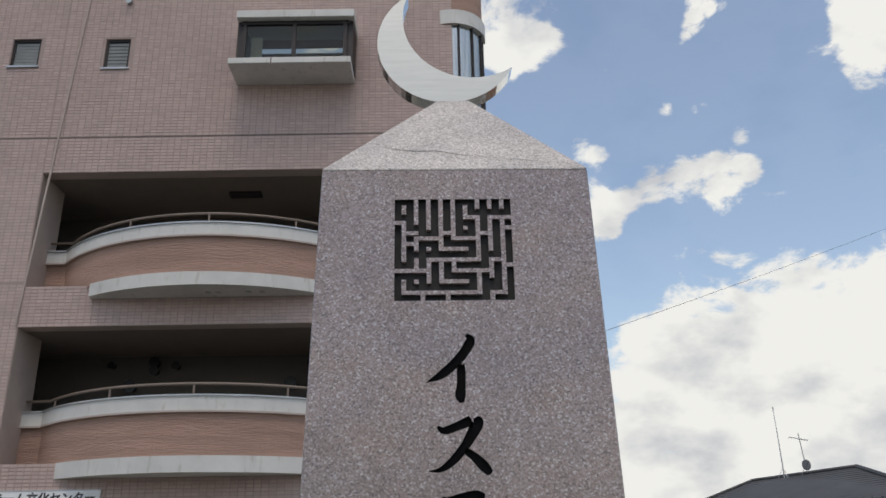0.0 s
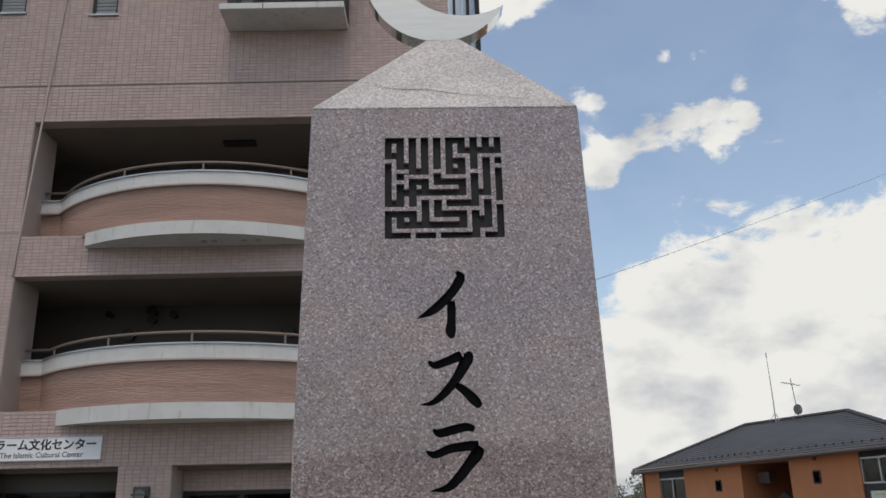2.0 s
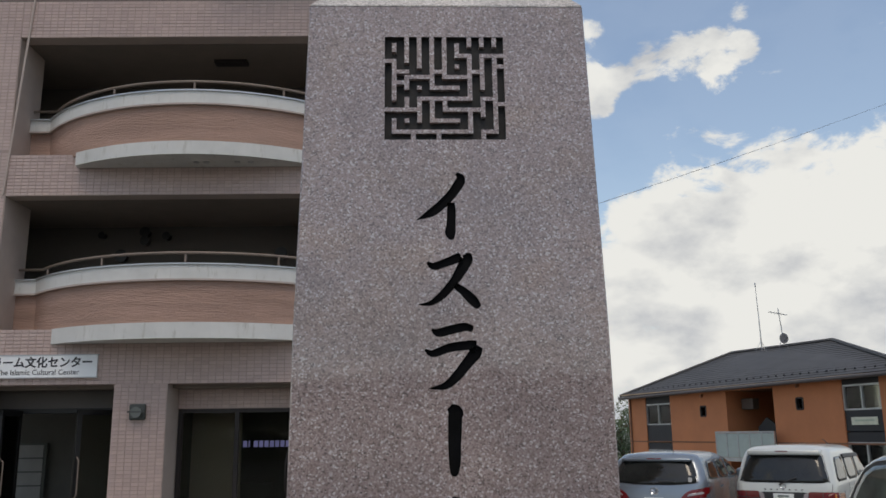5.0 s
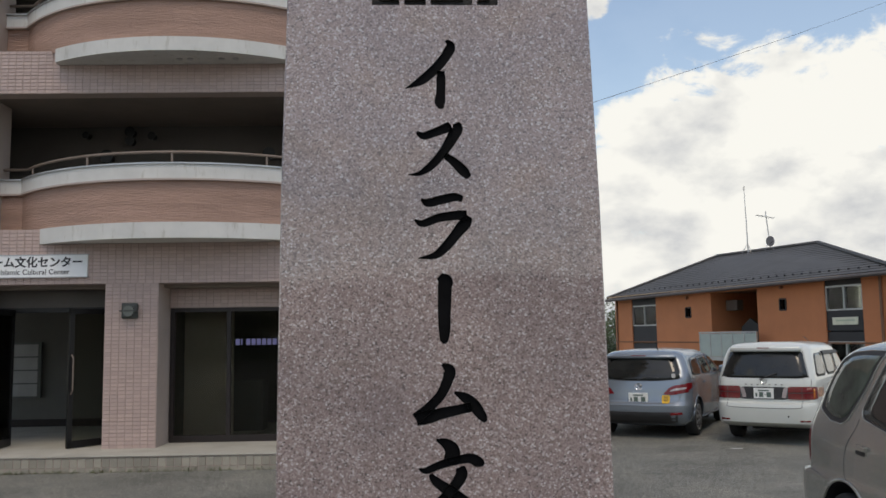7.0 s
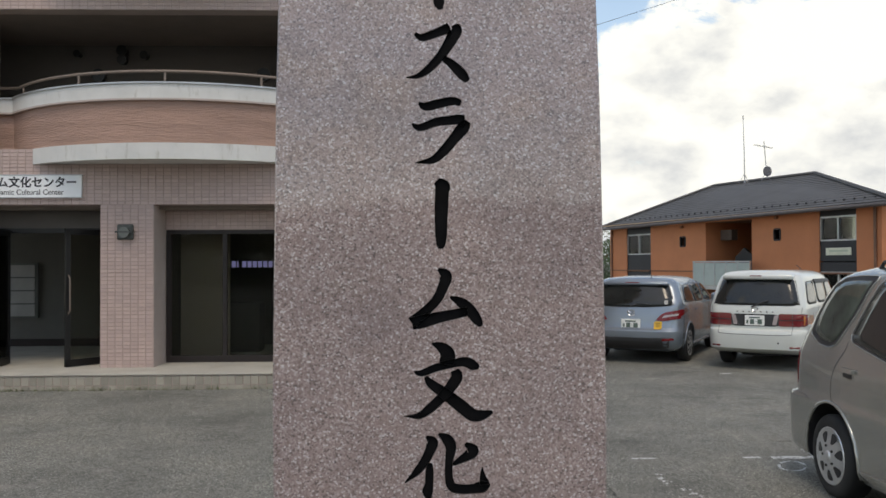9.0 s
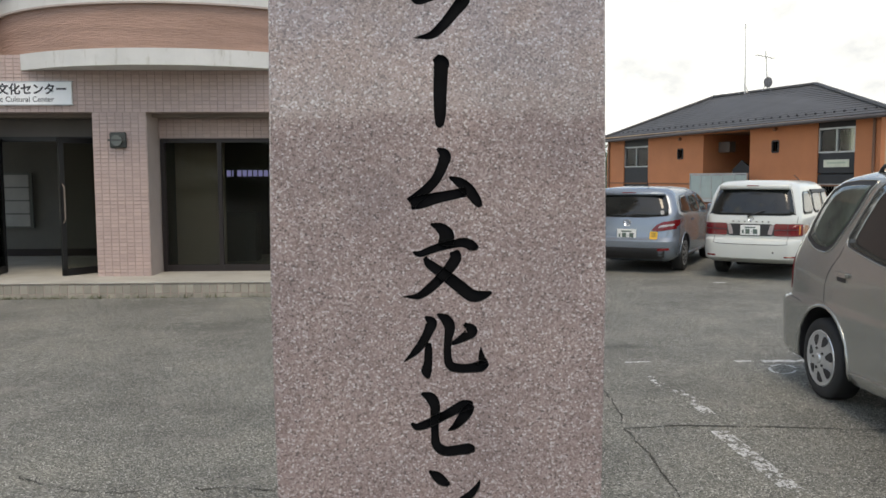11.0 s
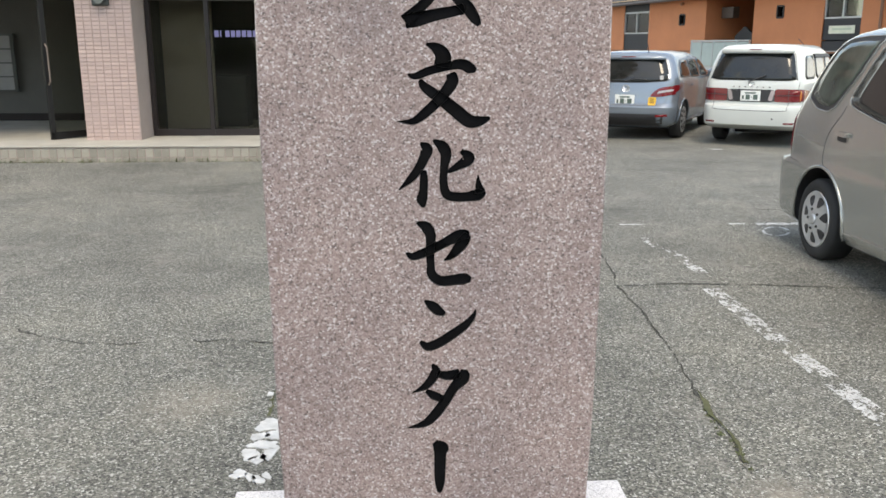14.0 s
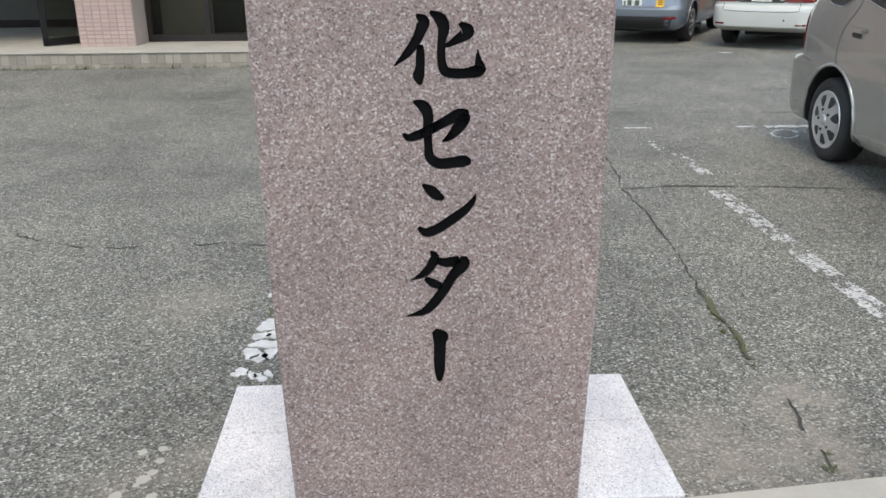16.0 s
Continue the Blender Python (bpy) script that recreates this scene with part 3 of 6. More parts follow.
def build_monument():
    build_shaft()
    # paint lying in the carved characters
    for char in CHARACTERS:
        bm = bmesh.new()
        for k, s in enumerate(char):
            o = stroke_outline(s)
            vs = [bm.verts.new((x, face_y(z) + 0.0070 - 0.00002 * k, z)) for x, z in o]
            bmesh.ops.triangulate(bm, faces=[bm.faces.new(vs)])
        part("character", bm, GREY_PAINT, monument, "carved brush-written character filled with black paint")
    # raised bars of the square script
    x0, x1, z0, z1 = PANEL
    cw, ch = (x1 - x0) / 19, (z1 - z0) / 19
    raised = {(c + i, r + j) for c, r, nc, nr in BARS for i in range(nc) for j in range(nr)}
    e = cw * 0.13

    def edge(cells, rim):
        """How far a bar's end stands back: in from open ground, out to a bar that it joins, flush at the panel's rim."""
        return 0.0 if rim else (-e if any(q in raised for q in cells) else e)

    for k, (c, r, nc, nr) in enumerate(BARS):
        a = x0 + c * cw + (edge([(c - 1, r)], c == 0) if nr == 1 else e * (c > 0))
        b = x0 + (c + nc) * cw - (edge([(c + nc, r)], c + nc == 19) if nr == 1 else e * (c + nc < 19))
        t = z1 - r * ch - (edge([(c, r - 1)], r == 0) if nc == 1 else e * (r > 0))
        u = z1 - (r + nr) * ch + (edge([(c, r + nr)], r + nr == 19) if nc == 1 else e * (r + nr < 19))
        out = [(a, u), (b, u), (b, t), (a, t)]
        bm = bmesh.new()
        f = [bm.verts.new((x, face_y(z) + 0.0004 + 0.00003 * k, z)) for x, z in out]
        g = [bm.verts.new((x, face_y(z) + 0.0128, z)) for x, z in out]
        bm.faces.new(f)
        for i in range(4):
            bm.faces.new((f[i], f[(i + 1) % 4], g[(i + 1) % 4], g[i]))
        part("script_bar", bm, PINK_GRANITE, monument)
    # pointed cap with a small flat top
    h, f, k = half_width(SHAFT_TOP) - 0.002, face_y(SHAFT_TOP) - 0.001, BACK - 0.05
    ay = (f + k) / 2
    bm = bmesh.new()
    rim = [(MX - h, f), (MX + h, f), (MX + h, k), (MX - h, k)]
    low = [bm.verts.new((x, y, SHAFT_TOP + 0.0005)) for x, y in rim]
    lip = [bm.verts.new((x, y, SHAFT_TOP + 0.004)) for x, y in rim]
    top = [bm.verts.new((MX + 0.010 + dx * 0.045, ay + dy * 0.035, APEX)) for dx, dy in ((-1, -1), (1, -1), (1, 1), (-1, 1))]
    for a, b in ((low, lip), (lip, top)):
        for i in range(4):
            bm.faces.new((a[i], a[(i + 1) % 4], b[(i + 1) % 4], b[i]))
    bm.faces.new(low)
    bm.faces.new(top)
    part("cap", bm, CAP_GRANITE, monument, "weathered grey pyramid cap of granite with a dark vein")
    # vein across the cap's front
    def on_cap(x, s):
        return Vector((x, f + (ay - 0.035 - f) * s - 0.0012, SHAFT_TOP + 0.004 + (APEX - SHAFT_TOP - 0.004) * s + 0.0012))
    line = smooth_line([(-0.225, 0.33, 2), (-0.19, 0.32, 3), (-0.15, 0.255, 4), (-0.10, 0.225, 8), (-0.045, 0.225, 6), (0.02, 0.17, 4), (0.13, 0.12, 3), (0.22, 0.08, 3), (0.29, 0.04, 1.5)], 8)
    rng = random.Random(4)
    verts, faces = [], []
    for i, (x, s, w) in enumerate(line):
        w *= rng.uniform(0.2, 0.75)
        verts += [on_cap(MX + x, s - w / 1000), on_cap(MX + x, s + w / 1000)]
        if i:
            faces.append((2 * i - 2, 2 * i, 2 * i + 1, 2 * i - 1))
    quads("vein", verts, faces, plain("dark_stone_vein", (0.17, 0.16, 0.145), 0.8), monument, "dark vein in the stone")


build_monument()


def build_base():
    base = thing("plinth", pose(0, 0, 0), "pale speckled white granite slabs round the foot of the monument", "plinth")
    x0, x1 = -0.482, 0.662
    for y0, y1 in ((1.752, 2.0905), (2.0945, 2.354)):
        part("slab", block(x0, x1, y0, y1, 0.0, BASE_TOP, bevel=0.004), WHITE_GRANITE, base)


build_base()


def build_crescent():
    c = thing("crescent", pose(0, 0, 0), "brushed stainless steel crescent moon on a short post on the monument", "ornament")
    # outer circle and the circle that bites into it
    oc, r = np.array((0.073, 3.430)), 0.210
    ax = np.array((0.636, 0.771))
    ch = np.array((0.771, -0.636))
    mid, half = np.array((0.1135, 3.465)), 0.199
    a = 0.058
    R = math.hypot(half, a)
    ic = mid + ax * a
    t0 = math.asin(half / R)
    # outer arc runs the long way round from tip to tip
    tips = [mid - ch * half, mid + ch * half]
    ang = [math.atan2((t - oc)[1], (t - oc)[0]) for t in tips]
    rad = [np.hypot(*(t - oc)) for t in tips]
    a0, a1 = ang[0], ang[1] + (2 * math.pi if ang[1] < ang[0] else 0)
    N = 40
    outer = []
    for k in range(N + 1):
        s = k / N
        e = (1 - s) ** 3 * (rad[0] - r) + s ** 3 * (rad[1] - r)
        th = a0 + (a1 - a0) * s
        outer.append(oc + (r + e) * np.array((math.cos(th), math.sin(th))))
    inner = [ic - ax * R * math.cos(t) + ch * R * math.sin(t) for t in np.linspace(t0, -t0, N + 1)][1:-1]
    ring_o, ring_i = outer, [tips[0]] + inner[::-1] + [tips[1]]
    y0, y1 = 2.062, 2.118
    bm = bmesh.new()
    def row(pts, y):
        return [bm.verts.new((p[0], y, p[1])) for p in pts]
    fo, fi, bo, bi = row(ring_o, y0), row(ring_i, y0), row(ring_o, y1), row(ring_i, y1)
    for i in range(N):
        for q, slot in (((fo[i], fo[i + 1], fi[i + 1], fi[i]), 0), ((bo[i], bo[i + 1], bi[i + 1], bi[i]), 0), ((fo[i], fo[i + 1], bo[i + 1], bo[i]), 1), ((fi[i], fi[i + 1], bi[i + 1], bi[i]), 1)):
            bm.faces.new(q).material_index = slot
    bmesh.ops.remove_doubles(bm, verts=bm.verts, dist=0.0005)
    part("moon", bm, [STEEL, MIRROR_STEEL], c)
    part("post", tube([(0.0905, 2.09, APEX - 0.003), (0.0905, 2.09, 3.236)], 0.011, 16), STEEL, c, smooth=False)


build_crescent()


# ---- the tiled building ----
building = thing("apartment_building", pose(0, 12.08, 0, 0, 0, -1.15), "pink tiled apartment building with curved balconies and white bands", "building")
XL, XR, ZT = -8.6, 0.51, 13.0        # left end, right corner, top
JL = -6.07                           # left jamb of the loggias
TW, TH = 0.755 / 7, 0.054            # tile pitch
SMALL = [(-6.95, -6.47, 9.92, 10.46), (-5.37, -4.95, 9.86, 10.44)]
BAYW = (-2.9, -1.2, 9.6, 10.36)


def wall_with_holes(x0, x1, z0, z1, y0, y1, holes, bm=None):
    """One slab of wall with openings right through it."""
    bm = bm or bmesh.new()
    xs = sorted({x0, x1, *[h[i] for h in holes for i in (0, 1) if x0 < h[i] < x1]})
    zs = sorted({z0, z1, *[h[i] for h in holes for i in (2, 3) if z0 < h[i] < z1]})
    solid = {}
    for i in range(len(xs) - 1):
        for j in range(len(zs) - 1):
            mx, mz = (xs[i] + xs[i + 1]) / 2, (zs[j] + zs[j + 1]) / 2
            solid[i, j] = not any(h[0] <= mx <= h[1] and h[2] <= mz <= h[3] for h in holes)
    made = {}

    def vert(i, j, y):
        if (i, j, y) not in made:
            made[i, j, y] = bm.verts.new((xs[i], y, zs[j]))
        return made[i, j, y]

    for (i, j), full in solid.items():
        if not full:
            continue
        for y in (y0, y1):
            bm.faces.new([vert(a, b, y) for a, b in ((i, j), (i + 1, j), (i + 1, j + 1), (i, j + 1))])
        for (p, q), (a, b) in {(i - 1, j): ((i, j), (i, j + 1)), (i + 1, j): ((i + 1, j), (i + 1, j + 1)), (i, j - 1): ((i, j), (i + 1, j)), (i, j + 1): ((i, j + 1), (i + 1, j + 1))}.items():
            if not solid.get((p, q)):
                bm.faces.new((vert(*a, y0), vert(*b, y0), vert(*b, y1), vert(*a, y1)))
    return bm


def tile_field(fields, holes, y, tw=TW, th=TH):
    """Glazed tiles, each its own raised piece, over fields of wall (x0, x1, z0, z1)."""
    verts, faces = [], []
    rng = random.Random(7)
    for x0, x1, z0, z1 in fields:
        nx, nz = max(1, round((x1 - x0) / tw)), max(1, round((z1 - z0) / th))
        px, pz = (x1 - x0) / nx, (z1 - z0) / nz
        for i in range(nx):
            for j in range(nz):
                a, b = x0 + i * px + 0.004, x0 + (i + 1) * px - 0.004
                c, d = z0 + j * pz + 0.004, z0 + (j + 1) * pz - 0.004
                mx, mz = (a + b) / 2, (c + d) / 2
                if any(h[0] - 0.03 < mx < h[1] + 0.03 and h[2] - 0.01 < mz < h[3] + 0.01 for h in holes):
                    continue
                o = y - 0.007 + rng.uniform(-0.0007, 0.0007)
                n = len(verts)
                e = 0.003
                verts += [(a, y, c), (b, y, c), (b, y, d), (a, y, d), (a + e, o, c + e), (b - e, o, c + e), (b - e, o, d - e), (a + e, o, d - e)]
                faces += [(n + 4, n + 5, n + 6, n + 7), (n, n + 1, n + 5, n + 4), (n + 1, n + 2, n + 6, n + 5), (n + 2, n + 3, n + 7, n + 6), (n + 3, n, n + 4, n + 7)]
    return verts, faces


ARC_X, ARC_R, ARC_Y = -3.30, 3.14, 2.55     # plan of the curved balconies: middle, radius, centre behind the wall


def arc_y(x, r=ARC_R):
    return ARC_Y - math.sqrt(r * r - (x - ARC_X) ** 2)


def arc_strip(xs, r_out, r_in, z0, z1, flat_to=None):
    """A curved wall between two radii, from z0 to z1."""
    bm = bmesh.new()
    rows = []
    for x in xs:
        yo, yi = arc_y(x, r_out), arc_y(x, r_out) + (r_out - r_in)
        rows.append([bm.verts.new(p) for p in ((x, yo, z0), (x, yo, z1), (x, yi, z1), (x, yi, z0))])
    if flat_to is not None:
        x = xs[0]
        yo = arc_y(x, r_out)
        rows.insert(0, [bm.verts.new(p) for p in ((flat_to, yo, z0), (flat_to, yo, z1), (flat_to, yo + r_out - r_in, z1), (flat_to, yo + r_out - r_in, z0))])
    for a, b in zip(rows, rows[1:]):
        for i in range(4):
            bm.faces.new((a[i], a[(i + 1) % 4], b[(i + 1) % 4], b[i]))
    bm.faces.new(rows[0])
    bm.faces.new(rows[-1])
    return bm


def build_building():
    T = 0.25
    # walls: bands above and below the loggias, piers, the upper wall
    part("upper_wall", wall_with_holes(XL, XR, 8.0, ZT, 0, T, SMALL + [BAYW]), GROUT, building, "tiled wall with dark joints")
    for a, b, y0, y1, c, d in ((JL, XR, 0, T, 7.93, 8.0), (XL, JL, -0.004, T + 0.02, 0.28, 8.0), (JL, XR, 0, T, 5.385, 6.02), (JL, XR, 0, T, 2.60, 3.39), (-0.75, XR, 0, T, 3.39, 5.385),
                               (-0.75, XR, 0, T, 6.02, 7.93), (-0.95, XR, 0, 0.62, 0.28, 2.60), (XR - T, XR, T, 9.0, 0.0, 8.9), (XR - T, XR, 1.1, 9.0, 8.9, ZT)):
        part("wall_panel", block(a, b, y0, y1, c, d), GROUT, building)
    fields = [(XL, JL - 0.01, 8.57, 11.6), (XL, JL - 0.01, 6.10, 8.54), (XL, JL - 0.01, 2.6, 6.06), (JL + 0.01, XR, 8.57, 11.6), (JL, XR, 7.93, 8.54), (JL, XR, 5.385, 6.02), (JL, XR, 2.60, 3.39), (-0.75, XR, 3.39, 5.3), (-0.95, XR, 0.3, 2.6)]
    v, f = tile_field(fields, SMALL + [BAYW], 0.0)
    quads("wall_tiles", v, f, TILE, building, "small pink glazed tiles in straight courses", "stuff")
    v, f = tile_field([(-3.5, -0.95, 2.27, 2.60)], [], 0.55)
    quads("fascia_tiles", v, f, TILE, building, "small pink glazed tiles", "stuff")
    part("joint", block(XL, XR, -0.004, 0.01, 8.543, 8.566), plain("movement_joint", (0.16, 0.13, 0.12), 0.9), building)
    part("downpipe", tube([(-6.10, -0.02, 5.4), (-5.63, -0.02, ZT)], 0.018, 8), JAMB, building)
    part("vent_pipe", tube([(-5.05, -0.10, 11.16), (-5.05, 0.02, 11.18)], 0.05, 10), GALV, building)
    # loggias: floor, back wall, sides, soffit
    for z0, z1 in ((3.2, 5.385), (5.83, 7.93)):
        # deep ceiling in the shaded beige, the lintel's underside in the lighter jamb beige
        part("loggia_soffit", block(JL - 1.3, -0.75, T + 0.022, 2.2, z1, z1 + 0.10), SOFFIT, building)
        part("lintel_soffit", block(JL + 0.002, -0.752, 0.004, T, z1 - 0.003, z1 + 0.002), JAMB, building)
        part("loggia_floor", block(JL - 1.3, -0.75, T + 0.022, 2.2, z0 - 0.12, z0), CONCRETE, building)
        # back wall's colour carries the loggia's gloom
        part("loggia_back_wall", wall_with_holes(JL - 1.3, -0.75, z0, z1, 2.0, 2.2, [(-5.2, -3.6, z0 + 0.1, z0 + 1.35), (-3.0, -1.4, z0 + 0.1, z0 + 1.35)]), SHADED_WALL, building, "balcony back wall, coloured dark for the loggia's shade")
        for a in (-5.2, -3.0):
            w = part("balcony_window", block(a, a + 1.6, 2.03, 2.05, z0 + 0.1, z0 + 1.35), DARK_GLASS, building, "dark sliding balcony window")
            for b in (a, a + 0.78, a + 1.56):
                part("frame_bar", block(b, b + 0.045, 2.0, 2.06, z0 + 0.1, z0 + 1.35), BRONZE, w)
            part("frame_bar", block(a, a + 1.6, 2.0, 2.06, z0 + 1.31, z0 + 1.36), BRONZE, w)
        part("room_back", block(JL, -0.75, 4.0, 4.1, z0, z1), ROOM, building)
        part("jamb", block(JL - 0.15, JL + 0.004, 0.006, 0.80, z0, z1 - 0.004), JAMB, building)
        part("loggia_side_wall", block(JL - 1.4, JL - 1.3, T + 0.022, 2.2, z0, z1), SHADED_WALL, building)
        part("air_conditioner", block(JL + 0.15, JL + 0.75, 1.55, 1.85, z0, z0 + 0.60, bevel=0.03), BRONZE, building, "dark outdoor air conditioner unit")
    # curved balconies
    xs = list(np.linspace(-5.75, -0.85, 41))
    for zt, zb, zl, zu in ((6.77, 6.585, 6.005, 5.805), (4.20, 4.00, 3.395, 3.175)):
        balcony = new("balcony")
        balcony.parent = building
        balcony["label"] = "curved balcony with rose render between white bands"
        part("parapet", arc_strip(xs, ARC_R, ARC_R - 0.14, zl - 0.02, zb + 0.01, JL), STUCCO, balcony, "rose combed render", smooth=False)
        part("coping", arc_strip(xs, ARC_R + 0.035, ARC_R - 0.17, zb, zt, JL), WHITE_PAINT, balcony, "white painted coping band")
        part("coping_cap", arc_strip(xs, ARC_R + 0.055, ARC_R - 0.19, zt, zt + 0.022, JL), GALV, balcony)
        part("coping_lip", arc_strip(xs, ARC_R + 0.05, ARC_R - 0.10, zb - 0.025, zb, JL), JAMB, balcony)
        xl = list(np.linspace(-5.02 if zt > 5 else -5.22, -1.58 if zt > 5 else -1.38, 31))
        part("edge_band", arc_strip(xl, ARC_R + 0.05, ARC_R - 0.12, zu, zl), WHITE_PAINT, balcony, "white painted slab edge")
        slab = bmesh.new()
        pts = [(x, arc_y(x, ARC_R - 0.05)) for x in xl if arc_y(x, ARC_R - 0.05) < 0] 
        prism([(pts[0][0], 0.0)] + pts + [(pts[-1][0], 0.0)], zu + 0.004, zu + 0.10, slab, "xy")
        part("balcony_soffit", slab, WHITE_PAINT, balcony, "white balcony underside")
        rail = [(x, arc_y(x, ARC_R - 0.06), zt + 0.185) for x in np.linspace(-5.7, -0.9, 40)]
        part("handrail", tube([(JL, rail[0][1], rail[0][2])] + rail, 0.021, 8), RAIL, balcony, "beige metal handrail", smooth=True)
        for x in (-5.55, -4.45, -3.2, -1.95, -1.0):
            part("rail_post", tube([(x, arc_y(x, ARC_R - 0.06), zt), (x, arc_y(x, ARC_R - 0.06), zt + 0.18)], 0.017, 8), RAIL, balcony)
    # ceiling slot and wall vents of the loggias
    part("ceiling_lamp", block(-3.30, -2.76, 0.80, 0.98, 7.87, 7.93, bevel=0.01), BRONZE, building, "dark slim ceiling lamp")
    for x, z, r in ((-5.35, 5.22, 0.06), (-4.62, 5.27, 0.09), (-4.62, 5.12, 0.08), (-4.26, 5.20, 0.07), (-5.0, 4.86, 0.11), (-2.3, 4.88, 0.11), (-1.95, 5.22, 0.08)):
        part("vent_hood", tube([(x, 1.86, z), (x, 2.0, z)], [r, r * 0.8], 14), BLACK_ALU, building, "round wall vent")
    for x in (-3.2, -3.05, -2.6, -2.4):
        part("soffit_vent", tube([(x, -0.25, 5.797), (x, -0.25, 5.807)], 0.045, 12), GALV, building)
    # small windows
    for x0, x1, z0, z1 in SMALL:
        w = part("window", block(x0, x1, 0.10, 0.12, z0, z1), DARK_GLASS, building, "small louvred window in a dark frame")
        for a, b, c, d in ((x0, x0 + 0.04, z0, z1), (x1 - 0.04, x1, z0, z1), (x0, x1, z0, z0 + 0.04), (x0, x1, z1 - 0.04, z1)):
            part("frame_bar", block(a, b, 0.03, 0.13, c, d), BRONZE, w)
        for k in range(7):
            z = z0 + 0.06 + k * (z1 - z0 - 0.1) / 7
            part("louvre", block(x0 + 0.04, x1 - 0.04, 0.055, 0.075, z, z + 0.055), plain("grey_louvre_glass", (0.20, 0.21, 0.20), 0.3) if k == 0 and x0 < -6 else bpy.data.materials["grey_louvre_glass"], w)
        part("sill", block(x0 - 0.03, x1 + 0.03, -0.04, 0.1, z0 - 0.03, z0), GALV, w)
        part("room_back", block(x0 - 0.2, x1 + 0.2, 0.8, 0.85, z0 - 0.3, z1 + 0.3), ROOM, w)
    # projecting bay window
    bay = new("bay_window")
    bay.parent = building
    bay["label"] = "projecting bay window with white roof and sill slabs"
    part("sill_slab", block(-3.09, -1.13, -0.66, 0.0, 9.49, 9.60, bevel=0.012), WHITE_PAINT, bay, "stained white sill slab")
    part("roof_slab", block(-3.01, -1.09, -0.66, 0.0, 10.36, 10.50, bevel=0.012), WHITE_PAINT, bay, "stained white roof slab")
    part("sill_joint", block(-2.41, -2.39, -0.664, -0.655, 9.445, 9.6), STONE_JOINT, bay)
    for x in (-2.95, -1.17):
        part("side_panel", block(x - 0.05, x + 0.05, -0.52, 0.0, 9.60, 10.36), BRONZE, bay)
    for x in (-2.88, -2.07, -1.24):
        part("mullion", block(x - 0.03, x + 0.03, -0.56, -0.50, 9.60, 10.36), BRONZE, bay)
    for z in (9.60, 10.29):
        part("rail_bar", block(-2.95, -1.17, -0.56, -0.50, z, z + 0.06), BRONZE, bay)
    for a, b in ((-2.85, -2.10), (-2.04, -1.27)):
        part("pane", block(a, b, -0.535, -0.525, 9.66, 10.29), DARK_GLASS, bay)
    part("curtain", block(-2.80, -2.62, -0.40, -0.36, 9.62, 10.15), CURTAIN, bay, "pale curtain drawn aside")
    part("room_back", block(-3.0, -1.1, 0.9, 0.95, 9.2, 10.7), ROOM, bay)
    # round glazed corner
    corner = new("round_corner")
    corner.parent = building
    corner["label"] = "rounded glazed corner bay with steel mullions"

    def ring(r, z0, z1, bm=None, a0=-100, a1=95, n=26):
        pts = [(XR + r * math.sin(radians(a)), 0.56 - r * math.cos(radians(a))) for a in np.linspace(a0, a1, n)]
        return prism(pts + [(XR, 0.56)], z0, z1, bm, "xy")

    part("ring_band", ring(0.60, 10.64, 10.92), WHITE_PAINT, corner, "white curved band", smooth=False)
    part("upper_drum", ring(0.55, 10.92, 13.0), STUCCO, corner)
    part("lower_drum", ring(0.55, 2.6, 8.5), STUCCO, corner)
    part("sill_ring", ring(0.59, 8.5, 8.62), WHITE_PAINT, corner)
    part("curved_glass", ring(0.53, 8.62, 10.64), plain("silvered_window_film", (0.50, 0.52, 0.50), 0.16, 0.85, var=0.15, scale=3, stretch=(9, 9, 0.4)), corner, "silvery curved glass", smooth=False)
    for a in (-20, 12, 40, 68, 90):
        part("mullion", tube([(XR + 0.545 * math.sin(radians(a)), 0.56 - 0.545 * math.cos(radians(a)), z) for z in (8.62, 10.64)], 0.022, 6), BRONZE, corner)
    # ground floor
    part("entrance_step", block(XL, XR + 0.3, -0.70, 0.62, 0.0, 0.275), GROUT, building)
    part("step_top", block(XL, XR + 0.3, -0.72, 3.4, 0.27, 0.29, bevel=0.006), CONCRETE, building, "pale stone paving on the step")
    v, f = tile_field([(XL, XR, 0.005, 0.265)], [], -0.70, 0.105, 0.13)
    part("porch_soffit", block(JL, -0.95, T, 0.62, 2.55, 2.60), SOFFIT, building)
    part("fascia", block(-3.52, -0.95, 0.55, 0.70, 2.26, 2.60), GROUT, building)
    # the deep porch's shade over the doors is put into this fascia's colour
    part("entrance_fascia", block(XL, -4.262, 0.55, 0.70, 2.29, 2.60), SHADED_WALL, building, "fascia above the doors, coloured dark for its recess shade")
    part("column_side", block(-3.53, -3.512, 0.01, 0.60, 0.29, 2.595), JAMB, building)
    # shop window beside the column
    shop = new("shop_window")
    shop.parent = building
    shop["label"] = "dark bronze framed glass doors"
    for x in (-3.50, -2.67, -1.80, -1.0):
        part("stile", block(x, x + 0.06, 0.565, 0.625, 0.29, 2.27), BRONZE, shop)
    for z, h in ((0.29, 0.10), (2.20, 0.07)):
        part("rail_bar", block(-3.50, -0.95, 0.57, 0.62, z, z + h), BRONZE, shop)
    for a in (-3.43, -2.60, -1.73):
        part("pane", block(a, a + 0.76, 0.59, 0.60, 0.39, 2.20), DARK_GLASS, shop)
    part("pull_handle", tube([(-1.88, 0.53, 1.0), (-1.90, 0.50, 1.15), (-1.90, 0.50, 1.45), (-1.88, 0.53, 1.6)], 0.014, 8), BRONZE, shop)
    for k in range(9):
        x = -2.54 + k * 0.078
